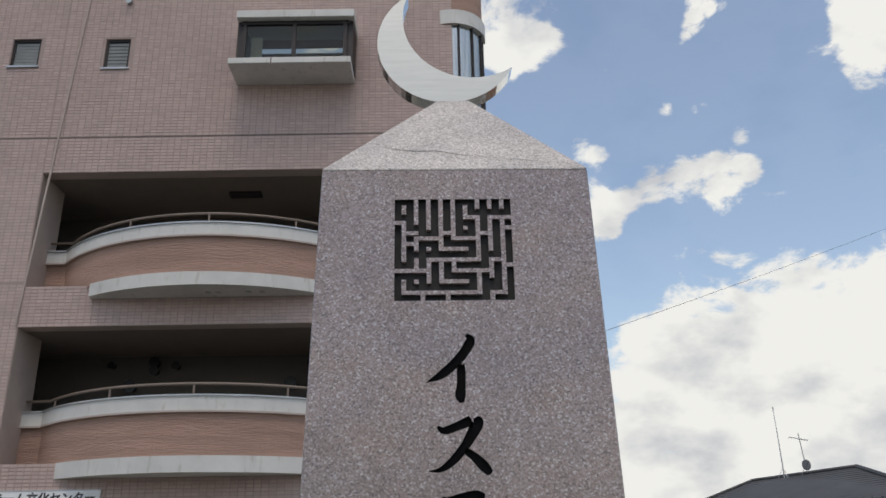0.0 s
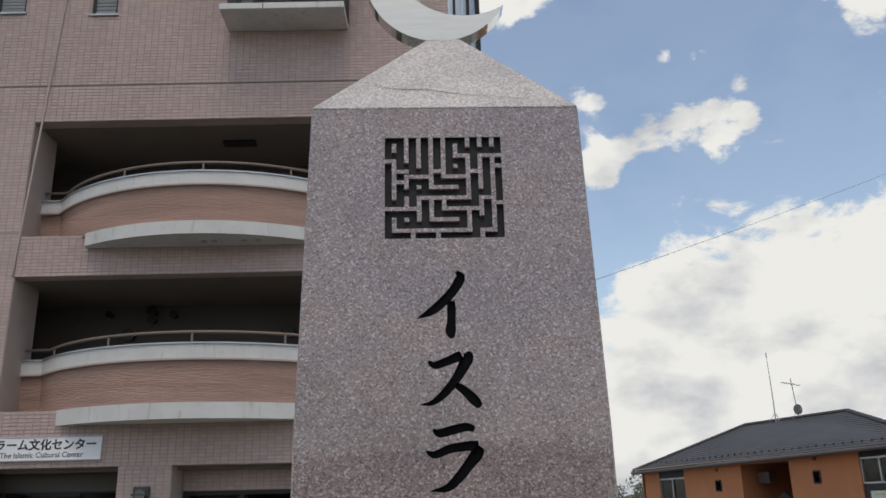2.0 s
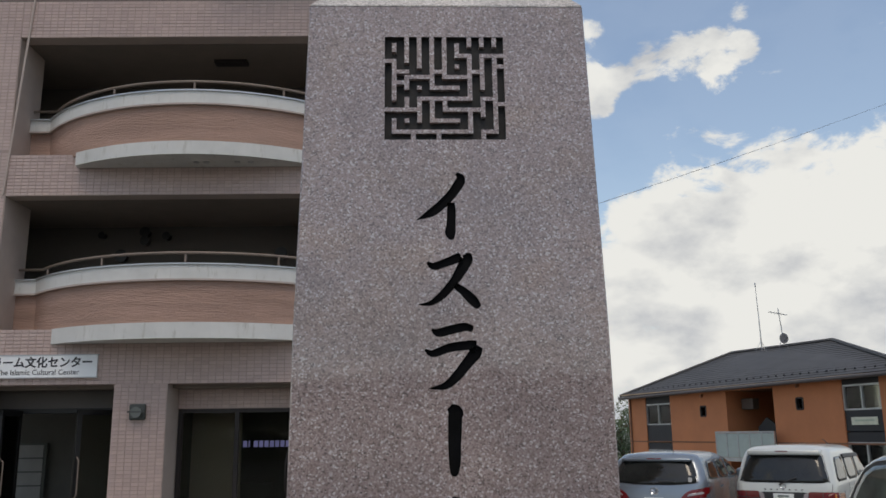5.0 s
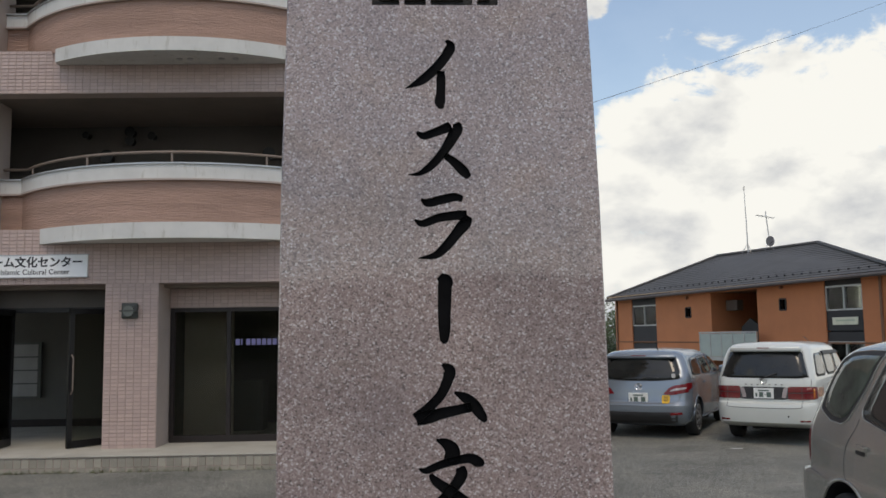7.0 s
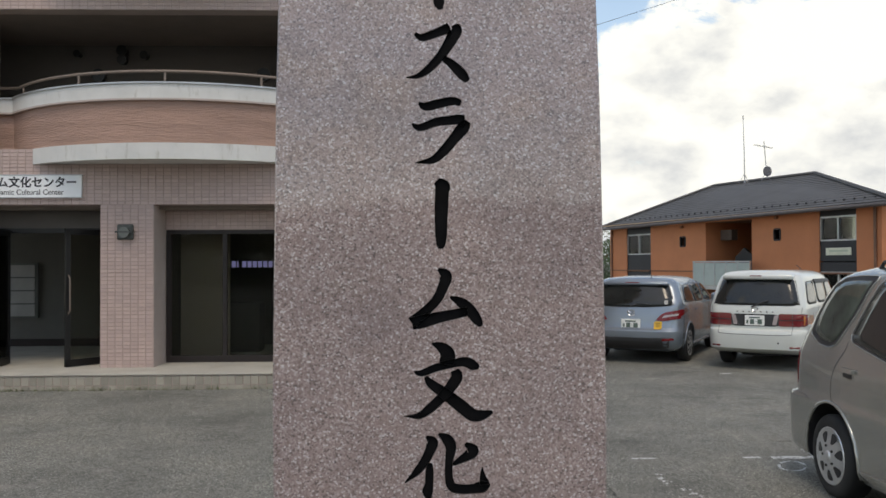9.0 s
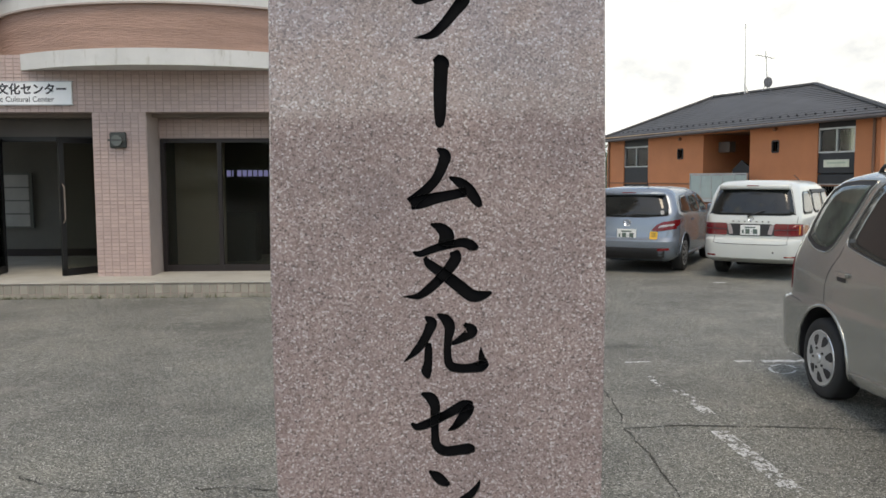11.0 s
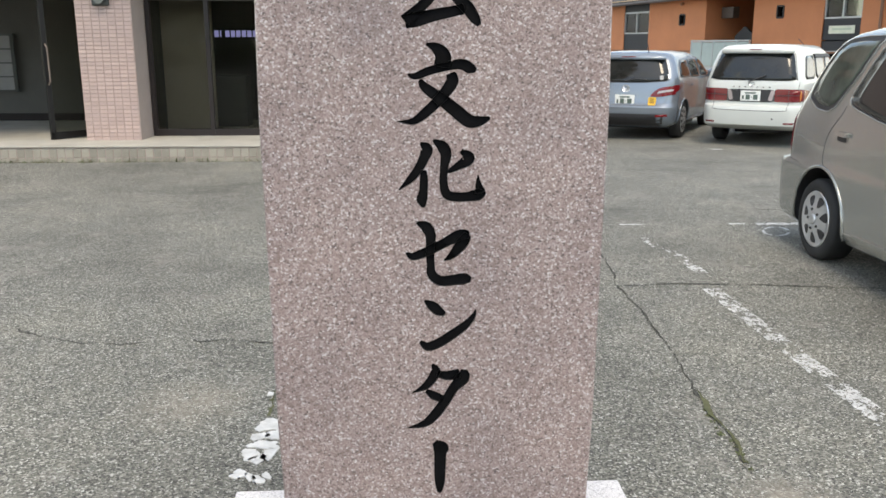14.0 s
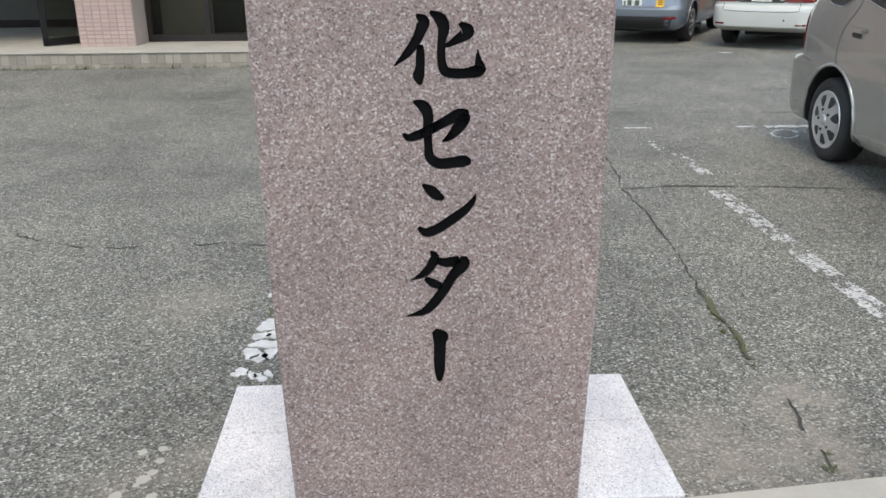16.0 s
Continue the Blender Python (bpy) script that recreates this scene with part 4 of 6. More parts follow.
        part("window_mark", block(x, x + (0.02 if k == 1 else 0.058), 0.580, 0.588, 1.70, 1.79), LILAC, shop, "lilac mark on the glass")
    # shop wall, desk and ceiling share the dimmed colour to keep the inside dark
    part("shop_back_wall", block(-3.52, -0.95, 3.3, 3.4, 0.29, 2.6), DIMMED_ROOM, building)
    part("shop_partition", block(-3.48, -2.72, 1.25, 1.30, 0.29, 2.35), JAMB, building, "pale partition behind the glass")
    part("shop_desk", block(-3.3, -2.4, 2.0, 2.5, 0.29, 1.1), DIMMED_ROOM, building)
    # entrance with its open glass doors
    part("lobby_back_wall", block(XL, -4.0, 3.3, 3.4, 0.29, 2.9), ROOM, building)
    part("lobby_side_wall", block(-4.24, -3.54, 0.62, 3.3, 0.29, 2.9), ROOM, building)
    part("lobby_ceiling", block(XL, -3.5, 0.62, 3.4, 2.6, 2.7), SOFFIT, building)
    part("shop_ceiling", block(-3.5, -0.9, 0.70, 3.4, 2.6, 2.7), DIMMED_ROOM, building)
    part("lobby_skirting", block(XL, -4.2, 3.27, 3.3, 0.29, 0.42), BRONZE, building)
    part("entrance_frame", block(XL, -4.26, 0.56, 0.62, 2.22, 2.29), BLACK_ALU, building)
    part("entrance_frame", block(-4.31, -4.262, 0.56, 0.62, 0.29, 2.29), BLACK_ALU, building)
    for hinge, turn in ((-4.33, 230.0), (-5.80, -86.0)):
        door = new("glass_door")
        door.parent = building
        door.matrix_basis = pose(hinge, 0.55, 0.30, 0, 0, turn)
        door["label"] = "open black framed glass door"
        w = 0.68
        for x in (0.0, w - 0.07):
            part("stile", block(x, x + 0.07, -0.02, 0.02, 0, 1.96), BLACK_ALU, door)
        for z, h in ((0, 0.10), (1.88, 0.08)):
            part("rail_bar", block(0, w, -0.02, 0.02, z, z + h), BLACK_ALU, door)
        part("pane", block(0.07, w - 0.07, -0.004, 0.004, 0.10, 1.88), DARK_GLASS, door)
        for s in (-1, 1):
            part("pull_handle", tube([(w - 0.035, s * 0.02, 0.75), (w - 0.035, s * 0.07, 0.80), (w - 0.035, s * 0.07, 1.25), (w - 0.035, s * 0.02, 1.30)], 0.010, 8), RAIL, door)
    board = part("notice_board", block(-7.20, -6.57, 3.22, 3.27, 0.80, 1.78), plain("grey_board", (0.14, 0.15, 0.14), 0.6), building, "grey letterbox board in the lobby")
    for k in range(4):
        part("notice", block(-7.14, -6.62, 3.205, 3.218, 0.83 + k * 0.235, 1.04 + k * 0.235), PAPER, board)
    # wall lamp on the column
    lamp = tagged(new("wall_lamp"), "small square grey wall lamp on the tiled column", "lamp")
    lamp.matrix_basis = pose(-3.90, 12.155, 2.21, 0, 0, -1.15)
    part("case", block(-0.115, 0.115, -0.06, -0.008, -0.11, 0.11, bevel=0.02), plain("grey_green_lamp_case", (0.045, 0.05, 0.045), 0.5), lamp)
    part("glass_dome", prism([(0.075 * math.cos(a), 0.07 * math.sin(a) * (1.2 if math.sin(a) < 0 else 1)) for a in np.linspace(0, 2 * math.pi, 20)[:-1]], -0.11, -0.06), plain("milky_lamp_glass", (0.13, 0.14, 0.13), 0.25), lamp)
    part("strap", block(-0.12, 0.12, -0.115, -0.06, -0.012, 0.012), bpy.data.materials["grey_green_lamp_case"], lamp)
    # name board above the entrance
    sign = tagged(new("sign_board"), "white sign board with black Japanese and English words above the entrance", "sign")
    sign.matrix_basis = pose(-5.56, 12.19, 2.86, 0, 0, -1.15)
    part("panel", block(-1.05, 1.05, -0.045, -0.008, -0.158, 0.158, bevel=0.006), SIGN_WHITE, sign)
    for a, b, c, d in ((-1.06, 1.06, 0.152, 0.166), (-1.06, 1.06, -0.166, -0.152)):
        part("frame_bar", block(a, b, -0.052, -0.008, c, d), GALV, sign)
    lettering("japanese_lettering", "イスラーム文化センター", 0.160, SIGN_INK, sign, pose(-0.77, -0.047, -0.002, 90, 0, 0), "bold black Japanese words", 1.0, 0.03)
    lettering("english_lettering", "The Islamic Cultural Center", 0.105, SIGN_INK, sign, pose(-0.36, -0.047, -0.118, 90, 0, 0), "black English words", 0.98, 0.006)
    # step face tiles and the column's tiles, piece by piece
    quads("step_tiles", v, f, plain("beige_step_tile", (0.36, 0.33, 0.27), 0.6, spread=0.3), building, "beige tiles on the face of the step", "stuff")
    column = part("column", block(-4.262, -3.52, 0, 0.60, 0.28, 2.60), GROUT, building, "tiled column between the doors")
    proto = None
    for j in range(43):
        for i in range(7):
            if proto is None:
                vv, ff = tile_field([(0, TW, 0, TH)], [], 0.0)
                proto = quads("tile", vv, ff, TILE, column)
                ob = proto
            else:
                ob = new("tile", proto.data)
                ob.parent = column
            ob.location = (-4.268 + i * TW, 0, 0.285 + j * 0.05385)


build_building()


# ---- the orange apartment house beyond the car park ----
def build_far_house():
    p1, p2 = Vector((15.9, 31.0, 0)), Vector((12.3, 44.0, 0))
    ang = math.degrees(math.atan2(p2.y - p1.y, p2.x - p1.x))
    # local x runs along the front from near to far, local y runs out of the front towards the car park, z up
    house = thing("far_house", pose(p1.x * 0.88, p1.y * 0.88, 0.21, 0, 0, ang), "two-storey orange apartment house with a dark hipped roof", "house")
    house.scale = (0.88, 0.88, 0.88)
    S0, S1, ZB, ZE, D = -2.75, 15.95, -2.2, 3.88, 8.5
    holes = [(-1.62, 0.20, -1.2, 3.84), (11.84, 14.2, -1.2, 3.74), (4.05, 7.25, -1.6, 3.54), (2.31, 2.66, 2.62, 3.05), (8.83, 9.23, 2.49, 2.93)]
    part("front_wall", wall_with_holes(S0, S1, ZB, ZE - 0.03, -0.2, 0.0, holes), ORANGE, house, "orange rendered front wall")
    part("end_wall", block(S0, S0 + 0.2, -1.2, -0.2, ZB, ZE), TAN, house, "tan end wall")
    part("end_wall", prism([(S0, -1.2), (S0 + 0.25, -1.2), (5.75, -D), (5.5, -D)], ZB, ZE, None, "xy"), TAN, house)
    part("end_wall", block(S1 - 0.2, S1, -D, -0.2, ZB, ZE), TAN, house)
    part("back_wall", block(5.5, S1, -D - 0.2, -D, ZB, ZE), TAN, house)
    part("storey_band", block(S0, S1, 0.0, 0.015, 1.27, 1.33), plain("brown_storey_band", (0.22, 0.10, 0.05), 0.7), house)
    for a, b in ((0.6, 3.85), (7.45, S1 - 0.3)):
        part("inner_back", block(a, b, -3.1, -3.0, ZB, ZE), ROOM, house)
    for x in (-2.5, 15.7):
        part("downpipe", tube([(x, 0.05, ZB), (x, 0.05, ZE)], 0.05, 8), plain("brown_pipe", (0.20, 0.10, 0.06), 0.5) if x < 0 else bpy.data.materials["brown_pipe"], house)
    # window bays: dark cladding, glass, curtains
    for a, b, zs in ((-1.62, 0.20, (3.43, 2.50, 1.75, 1.36)), (11.84, 14.2, (3.20, 2.13, 1.28, 0.9))):
        bay = new("window_bay")
        bay.parent = house
        bay["label"] = "dark clad window bay over two storeys"
        part("top_panel", block(a, b, -0.12, -0.05, zs[0], 3.84), CHARCOAL, bay)
        part("spandrel", block(a, b, -0.12, -0.05, zs[2], zs[1]), CHARCOAL, bay)
        part("lower_spandrel", block(a, b, -0.12, -0.05, zs[3], zs[2] - 0.04), CHARCOAL, bay)
        for z0, z1 in ((zs[1], zs[0]), (-0.9, zs[3])):
            part("pane", block(a, b, -0.11, -0.10, z0, z1), CLEAR_GLASS, bay)
            for x in (a, (a + b) / 2 - 0.03, b - 0.07):
                part("frame_bar", block(x, x + 0.07, -0.13, -0.04, z0, z1), GALV, bay)
            for z in (z0, z1 - 0.06):
                part("frame_bar", block(a, b, -0.13, -0.04, z, z + 0.06), GALV, bay)
            for c0, c1 in ((0.05, 0.34), (0.52, 0.9)):
                w = b - a
                folds = [(a + w * (c0 + (c1 - c0) * k / 12), -0.24 + 0.04 * (k % 2)) for k in range(13)]
                part("curtain", prism(folds + [(p[0], p[1] + 0.012) for p in folds[::-1]], z0 + 0.02, z1 - 0.05, None, "xy"), CURTAIN, bay)
        part("dark_room", block(a - 0.3, b + 0.3, -1.6, -1.5, -1.2, 3.7), plain("dim_room", (0.09, 0.085, 0.08), 0.9) if a < 0 else bpy.data.materials["dim_room"], bay)
    sign = part("name_panel", block(-1.33, -0.11, -0.05, -0.02, 1.97, 2.25), plain("cream_sign", (0.70, 0.70, 0.55), 0.5), house, "cream name panel")
    part("text_bar", block(-1.2, -0.3, -0.02, -0.012, 2.10, 2.16), plain("green_bar", (0.50, 0.56, 0.42), 0.6), sign)
    for a, b, c, d in ((2.31, 2.66, 2.62, 3.05), (8.83, 9.23, 2.49, 2.93)):
        w = part("small_window", block(a, b, -0.12, -0.10, c, d), DARK_GLASS, house, "small dark window")
        for e in ((a - 0.04, a + 0.02, c, d), (b - 0.02, b + 0.04, c, d), (a, b, c - 0.04, c + 0.02), (a, b, d - 0.02, d + 0.04)):
            part("frame_bar", block(e[0], e[1], -0.1, 0.03, e[2], e[3]), BRONZE, w)
        part("vent_cap", tube([((a + b) / 2, 0.0, d + 0.5), ((a + b) / 2, 0.12, d + 0.46)], 0.07, 10), plain("brown_vent", (0.28, 0.13, 0.07), 0.5) if a < 5 else bpy.data.materials["brown_vent"], w)
    # recessed stair and its balcony
    part("recess_side", block(7.25, 7.4, -5.0, -0.2, ZB, 3.54), ORANGE, house)
    part("recess_side", block(3.9, 4.05, -5.0, -0.2, ZB, 3.54), ORANGE, house)
    # the stair void's darkness is painted on its back and stair wall
    part("recess_back", block(3.9, 7.4, -5.1, -5.0, ZB, 3.58), plain("shaded_brown_render", (0.10, 0.05, 0.03), 0.8), house)
    part("stair_wall", block(5.35, 5.5, -5.0, -1.6, 0.7, 3.54), bpy.data.materials["shaded_brown_render"], house, "stair wall coloured dark for the recess shade")
    part("stair_panel", prism([(4.6, 0.72), (6.1, 0.72), (6.1, 1.95), (5.5, 2.35), (4.6, 1.85)], -0.8, -0.72), CHARCOAL, house, "dark stair guard")
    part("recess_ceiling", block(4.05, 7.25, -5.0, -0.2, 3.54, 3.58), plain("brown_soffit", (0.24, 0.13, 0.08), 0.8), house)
    part("landing", block(4.05, 7.25, -5.0, 0.55, 0.55, 0.70), CONCRETE, house)
    part("door", block(5.7, 6.6, -5.0, -4.95, 0.7, 2.7), CHARCOAL, house)
    part("air_unit", block(6.25, 7.05, -1.0, -0.65, 2.72, 3.2, bevel=0.03), plain("brown_unit", (0.10, 0.075, 0.062), 0.5), house)
    for k in range(5):
        x = 3.5 + k * 0.78
        part("balcony_panel", block(x + 0.02, x + 0.76, 0.52, 0.56, 0.70, 1.70), FROST, house, "frosted balcony panel")
    for k in range(6):
        x = 3.5 + k * 0.78
        part("balcony_post", block(x - 0.025, x + 0.025, 0.50, 0.58, 0.62, 1.74), GALV, house)
    part("balcony_rail", block(3.48, 7.43, 0.49, 0.59, 1.72, 1.78), GALV, house)
    part("balcony_foot", block(3.48, 7.43, 0.0, 0.59, 0.52, 0.66), GALV, house)
    for y0 in (0.0, 0.28):
        part("balcony_side_panel", block(7.39, 7.43, y0 + 0.01, y0 + 0.26, 0.70, 1.70), FROST, house)
    # hipped roof: planes of slates in courses, gutter and ridge
    e = 0.45
    A, B = Vector((S0 - 0.95, e, ZE - 0.1)), Vector((S1 + 0.08, e, ZE - 0.22))
    C, Dd = Vector((S1 + 0.08, -D - e, ZE)), Vector((5.6, -D - e, ZE))
    R0, R1 = Vector((5.0, -4.2, 5.67)), Vector((12.3, -4.2, 5.75))
    bm = bmesh.new()
    q = [bm.verts.new(v) for v in (A, B, C, Dd, R0, R1)]
    for f in ((0, 1, 5, 4), (1, 2, 5), (2, 3, 4, 5), (3, 0, 4), (0, 3, 2, 1)):
        bm.faces.new([q[i] for i in f])
    roof = part("roof", bm, SLATE, house, "dark grey slate roof")
    rng = random.Random(2)
    for a, b, c, d in ((A, B, R1, R0), (Dd, A, R0, R0), (B, C, R1, R1)):
        n = (b - a).cross(d - a).normalized()
        n = n if n.z > 0 else -n
        verts, faces = [], []
        rows = 17
        for j in range(rows):
            l0, r0 = a.lerp(d, j / rows), b.lerp(c, j / rows)
            l1, r1 = a.lerp(d, (j + 1) / rows), b.lerp(c, (j + 1) / rows)
            m = max(1, int((r0 - l0).length / 0.9))
            for i in range(m):
                s, t = i / m, (i + 1) / m
                k = len(verts)
                verts += [l0.lerp(r0, s) + n * 0.026, l0.lerp(r0, t) + n * 0.026, l1.lerp(r1, t) + n * 0.008, l1.lerp(r1, s) + n * 0.008, l0.lerp(r0, s) + n * 0.004, l0.lerp(r0, t) + n * 0.004]
                faces += [(k, k + 1, k + 2, k + 3), (k + 4, k + 5, k + 1, k)]
        quads("slate_course", verts, faces, SLATE, roof, "slates in straight courses", "stuff")
    for a, b in ((A, R0), (B, R1), (R0, R1)):
        part("ridge_cap", tube([a + Vector((0, 0, 0.05)), b + Vector((0, 0, 0.05))], 0.09, 6), SLATE, roof)
    part("gutter", tube([(S0 - 1.0, e + 0.04, ZE - 0.19), (S1 + 0.12, e + 0.04, ZE - 0.32)], 0.075, 8), plain("brown_gutter", (0.10, 0.085, 0.08), 0.5), house)
    part("eave_board", block(S0 - 0.9, S1 + 0.08, 0.0, e, ZE - 0.18, ZE - 0.12), TAN, house)
    for k in range(38):
        x = S0 + 0.2 + k * 0.48
        part("snow_guard", block(x, x + 0.07, e - 0.46, e - 0.42, ZE + 0.08, ZE + 0.15), TRIM, roof)


build_far_house()


def build_aerials():
    mast = tagged(new("radio_mast"), "thin grey radio mast with stays on the roof", "antenna")
    mast.matrix_basis = pose(14.30, 34.32, 5.02)
    mast.scale = (0.88, 0.88, 0.88)
    part("pole", tube([(0, 0, 0), (-0.02, 0, 1.6), (-0.05, 0, 3.05)], [0.03, 0.022, 0.012], 6), GALV, mast)
    for dx, dy in ((0.25, 0.1), (-0.25, 0.1), (0.0, -0.3)):
        part("stay", tube([(dx, dy, 0.0), (0, 0, 0.45)], 0.012, 5), GALV, mast)
    part("tip", tube([(-0.05, 0, 3.0), (-0.05, 0, 3.2)], 0.03, 6), WHITE_PAINT, mast)
    tv = tagged(new("television_aerial"), "television aerial and dish on a short roof pole", "antenna")
    tv.matrix_basis = pose(15.25, 34.32, 5.22)
    tv.scale = (0.88, 0.88, 0.88)
    part("pole", tube([(0.0, 0, 0), (-0.14, 0, 1.75)], 0.022, 6), GALV, tv)
    part("boom", tube([(-0.6, 0, 1.58), (0.27, 0, 1.42)], 0.016, 5), GALV, tv)
    for k in range(6):
        x = -0.55 + k * 0.15
        part("element", tube([(x, -0.2, 1.57 - 0.18 * k * 0.15), (x, 0.2, 1.57 - 0.18 * k * 0.15)], 0.010, 5), GALV, tv)
    part("dish", prism([(0.0 + 0.20 * math.cos(t), 0.32 + 0.24 * math.sin(t)) for t in np.linspace(0, 2 * math.pi, 18)[:-1]], -0.06, 0.0), plain("grey_dish", (0.12, 0.12, 0.13), 0.5), tv)
    part("dish_arm", tube([(0.0, -0.05, 0.2), (0.0, -0.35, 0.35)], 0.015, 5), GALV, tv)
    for dx in (-0.22, 0.22):
        part("stay", tube([(dx, 0.1, -0.1), (-0.05, 0, 0.35)], 0.012, 5), GALV, tv)
    pts = [(0.70 + 30.98 * t, 12.75 + 27.25 * t, 4.66 + 16.44 * t - 0.9 * t * (1 - t)) for t in np.linspace(0, 1, 30)]
    tagged(part("overhead_cable", tube(pts, 0.0045, 5), WIRE), "thin black overhead cable against the sky", "cable")


build_aerials()


# ---- vehicles ----
def rounded(hw, y0, y1, r, n=9):
    """Plan outline of a car at one height: rounded corners, slightly bowed ends and flanks."""
    r = min(r, hw * 0.95, (y1 - y0) / 2)
    base = []
    for cx, cy, a0 in ((hw - r, y0 + r, -90), (hw - r, y1 - r, 0), (-hw + r, y1 - r, 90), (-hw + r, y0 + r, 180)):
        for k in range(n + 1):
            a = radians(a0 + 90 * k / n)
            base.append((cx + r * math.cos(a), cy + r * math.sin(a)))
    full = []
    for i, p in enumerate(base):
        q = base[(i + 1) % len(base)]
        full.append(p)
        if i % (n + 1) == n:
            full += [(p[0] + (q[0] - p[0]) * k / 8, p[1] + (q[1] - p[1]) * k / 8) for k in range(1, 8)]
    ym, half = (y0 + y1) / 2, (y1 - y0) / 2
    out = []
    for x, y in full:
        s = (y - ym) / half
        bow = 0.045 * (x / hw) ** 2
        out.append((x * (1 - 0.028 * s * s), y + (bow if s < 0 else -1.6 * bow) * abs(s)))
    return out


def gentle(zs, vs, z):
    """Monotone cubic through a table."""
    h, d = np.diff(zs), np.diff(vs) / np.diff(zs)
    m = np.zeros(len(zs))
    for i in range(1, len(zs) - 1):
        if d[i - 1] * d[i] > 0:
            w1, w2 = 2 * h[i] + h[i - 1], h[i] + 2 * h[i - 1]
            m[i] = (w1 + w2) / (w1 / d[i - 1] + w2 / d[i])
    m[0], m[-1] = d[0], d[-1]
    i = int(np.clip(np.searchsorted(zs, z) - 1, 0, len(h) - 1))
    t = min(1.0, max(0.0, (z - zs[i]) / h[i]))
    return (2 * t ** 3 - 3 * t * t + 1) * vs[i] + (t ** 3 - 2 * t * t + t) * h[i] * m[i] + (3 * t * t - 2 * t ** 3) * vs[i + 1] + (t ** 3 - t * t) * h[i] * m[i + 1]


def soften(points, rounds=2, cut=0.22):
    """Corners of a closed outline rounded off."""
    p = [np.array(q, float) for q in points]
    for _ in range(rounds):
        p = [v for i in range(len(p)) for v in (p[i] * (1 - cut) + p[(i + 1) % len(p)] * cut, p[i] * cut + p[(i + 1) % len(p)] * (1 - cut))]
    return p


class Car:
    """A car from a table of levels: height, half width, rear end, front end, corner radius. Local y runs forward from the rear."""

    def __init__(self, levels):
        self.t = np.array(levels, float)
        self.plans = {}

    def plan(self, z):
        z = round(min(max(z, self.t[0, 0]), self.t[-1, 0]), 3)
        if z not in self.plans:
            self.plans[z] = rounded(*[gentle(self.t[:, 0], self.t[:, k], z) for k in (1, 2, 3, 4)])
        return self.plans[z]

    def rear(self, x, z, out=0.0):
        p = [(abs(q[0]), q[1]) for q in self.plan(z)[:11] + self.plan(z)[-9:]]
        right = sorted(q for q in p)
        return float(np.interp(abs(x), [q[0] for q in right], [q[1] for q in right])) - out

    def side(self, y, z, out=0.0):
        p = sorted((q[1], q[0]) for q in self.plan(z)[:28] if q[0] > 0)
        return float(np.interp(y, [q[0] for q in p], [q[1] for q in p])) + out

    def body(self, parent, material, label, wheels, r_arch, x_in):
        """The shell with its wheel wells cut out: wheels as (y, z) of their centres."""
        bm = bmesh.new()
        zs = []
        for a, b in zip(self.t[:, 0], self.t[1:, 0]):
            zs += list(np.linspace(a, b, 2 + int((b - a) / 0.045))[:-1])
        zs.append(self.t[-1, 0])
        rings = [[bm.verts.new((x, y, z)) for x, y in self.plan(z)] for z in zs]
        n = len(rings[0])
        for a, b in zip(rings, rings[1:]):
            for i in range(n):
                bm.faces.new((a[i], a[(i + 1) % n], b[(i + 1) % n], b[i]))
        bm.faces.new(rings[0])
        bm.faces.new(rings[-1])
        ob = part("body", bm, [material, TRIM], parent, label, smooth=True)
        cut = bmesh.new()
        for y, z in wheels:
            for s in (-1, 1):
                ring = [(y + r_arch * math.cos(2 * math.pi * k / 40), z + r_arch * math.sin(2 * math.pi * k / 40)) for k in range(40)]
                prism(ring, s * x_in, s * 1.3, cut, "yz")
        bmesh.ops.recalc_face_normals(cut, faces=cut.faces)
        for f in cut.faces:
            f.material_index = 1
        me = bpy.data.meshes.new("wells")
        cut.to_mesh(me)
        cut.free()
        me.materials.append(material)
        me.materials.append(TRIM)
        tool = new("wells", me)
        tool.matrix_basis = parent.matrix_basis
        mod = ob.modifiers.new("wells", "BOOLEAN")
        mod.operation, mod.solver, mod.object = "DIFFERENCE", "EXACT", tool
        bpy.context.view_layer.update()
        done = bpy.data.meshes.new_from_object(ob.evaluated_get(bpy.context.evaluated_depsgraph_get()))
        ob.modifiers.clear()
        bpy.data.objects.remove(tool)
        ob.data = done
        done.set_sharp_from_angle(angle=radians(24))
        # rolled lips of the arches
        for y, z in wheels:
            for s in (-1, 1):
                arc = [(y + (r_arch + 0.006) * math.cos(a), z + (r_arch + 0.006) * math.sin(a)) for a in np.linspace(-0.28, math.pi + 0.12, 30)]
                arc = [q for q in arc if q[1] > self.t[0, 0] + 0.02]
                part("arch_lip", tube([(s * self.side(p, q, 0.0), p, q) for p, q in arc], 0.013, 8), material, parent, smooth=True)
        return ob

    def on_rear(self, corners, out=0.006, rounds=1, cut=0.12):
        """A panel on the rear within an outline of (x, z)."""
        return self._sheet(corners, lambda x, z, o: (x, self.rear(x, z, o), z), out, rounds, cut)

    def on_side(self, corners, sign, out=0.006, rounds=1, cut=0.12):
        """A panel on one flank within an outline of (y, z)."""
        return self._sheet(corners, lambda y, z, o: (sign * self.side(y, z, o), y, z), out, rounds, cut)

    def _sheet(self, corners, put, out, rounds, cut):
        line = []
        pts = soften(corners, rounds, cut)
        for i, p in enumerate(pts):
            q = pts[(i + 1) % len(pts)]
            m = max(1, int(np.hypot(*(q - p)) / 0.07))
            line += [p + (q - p) * k / m for k in range(m)]
        c = sum(line) / len(line)
        bm = bmesh.new()
        n = len(line)
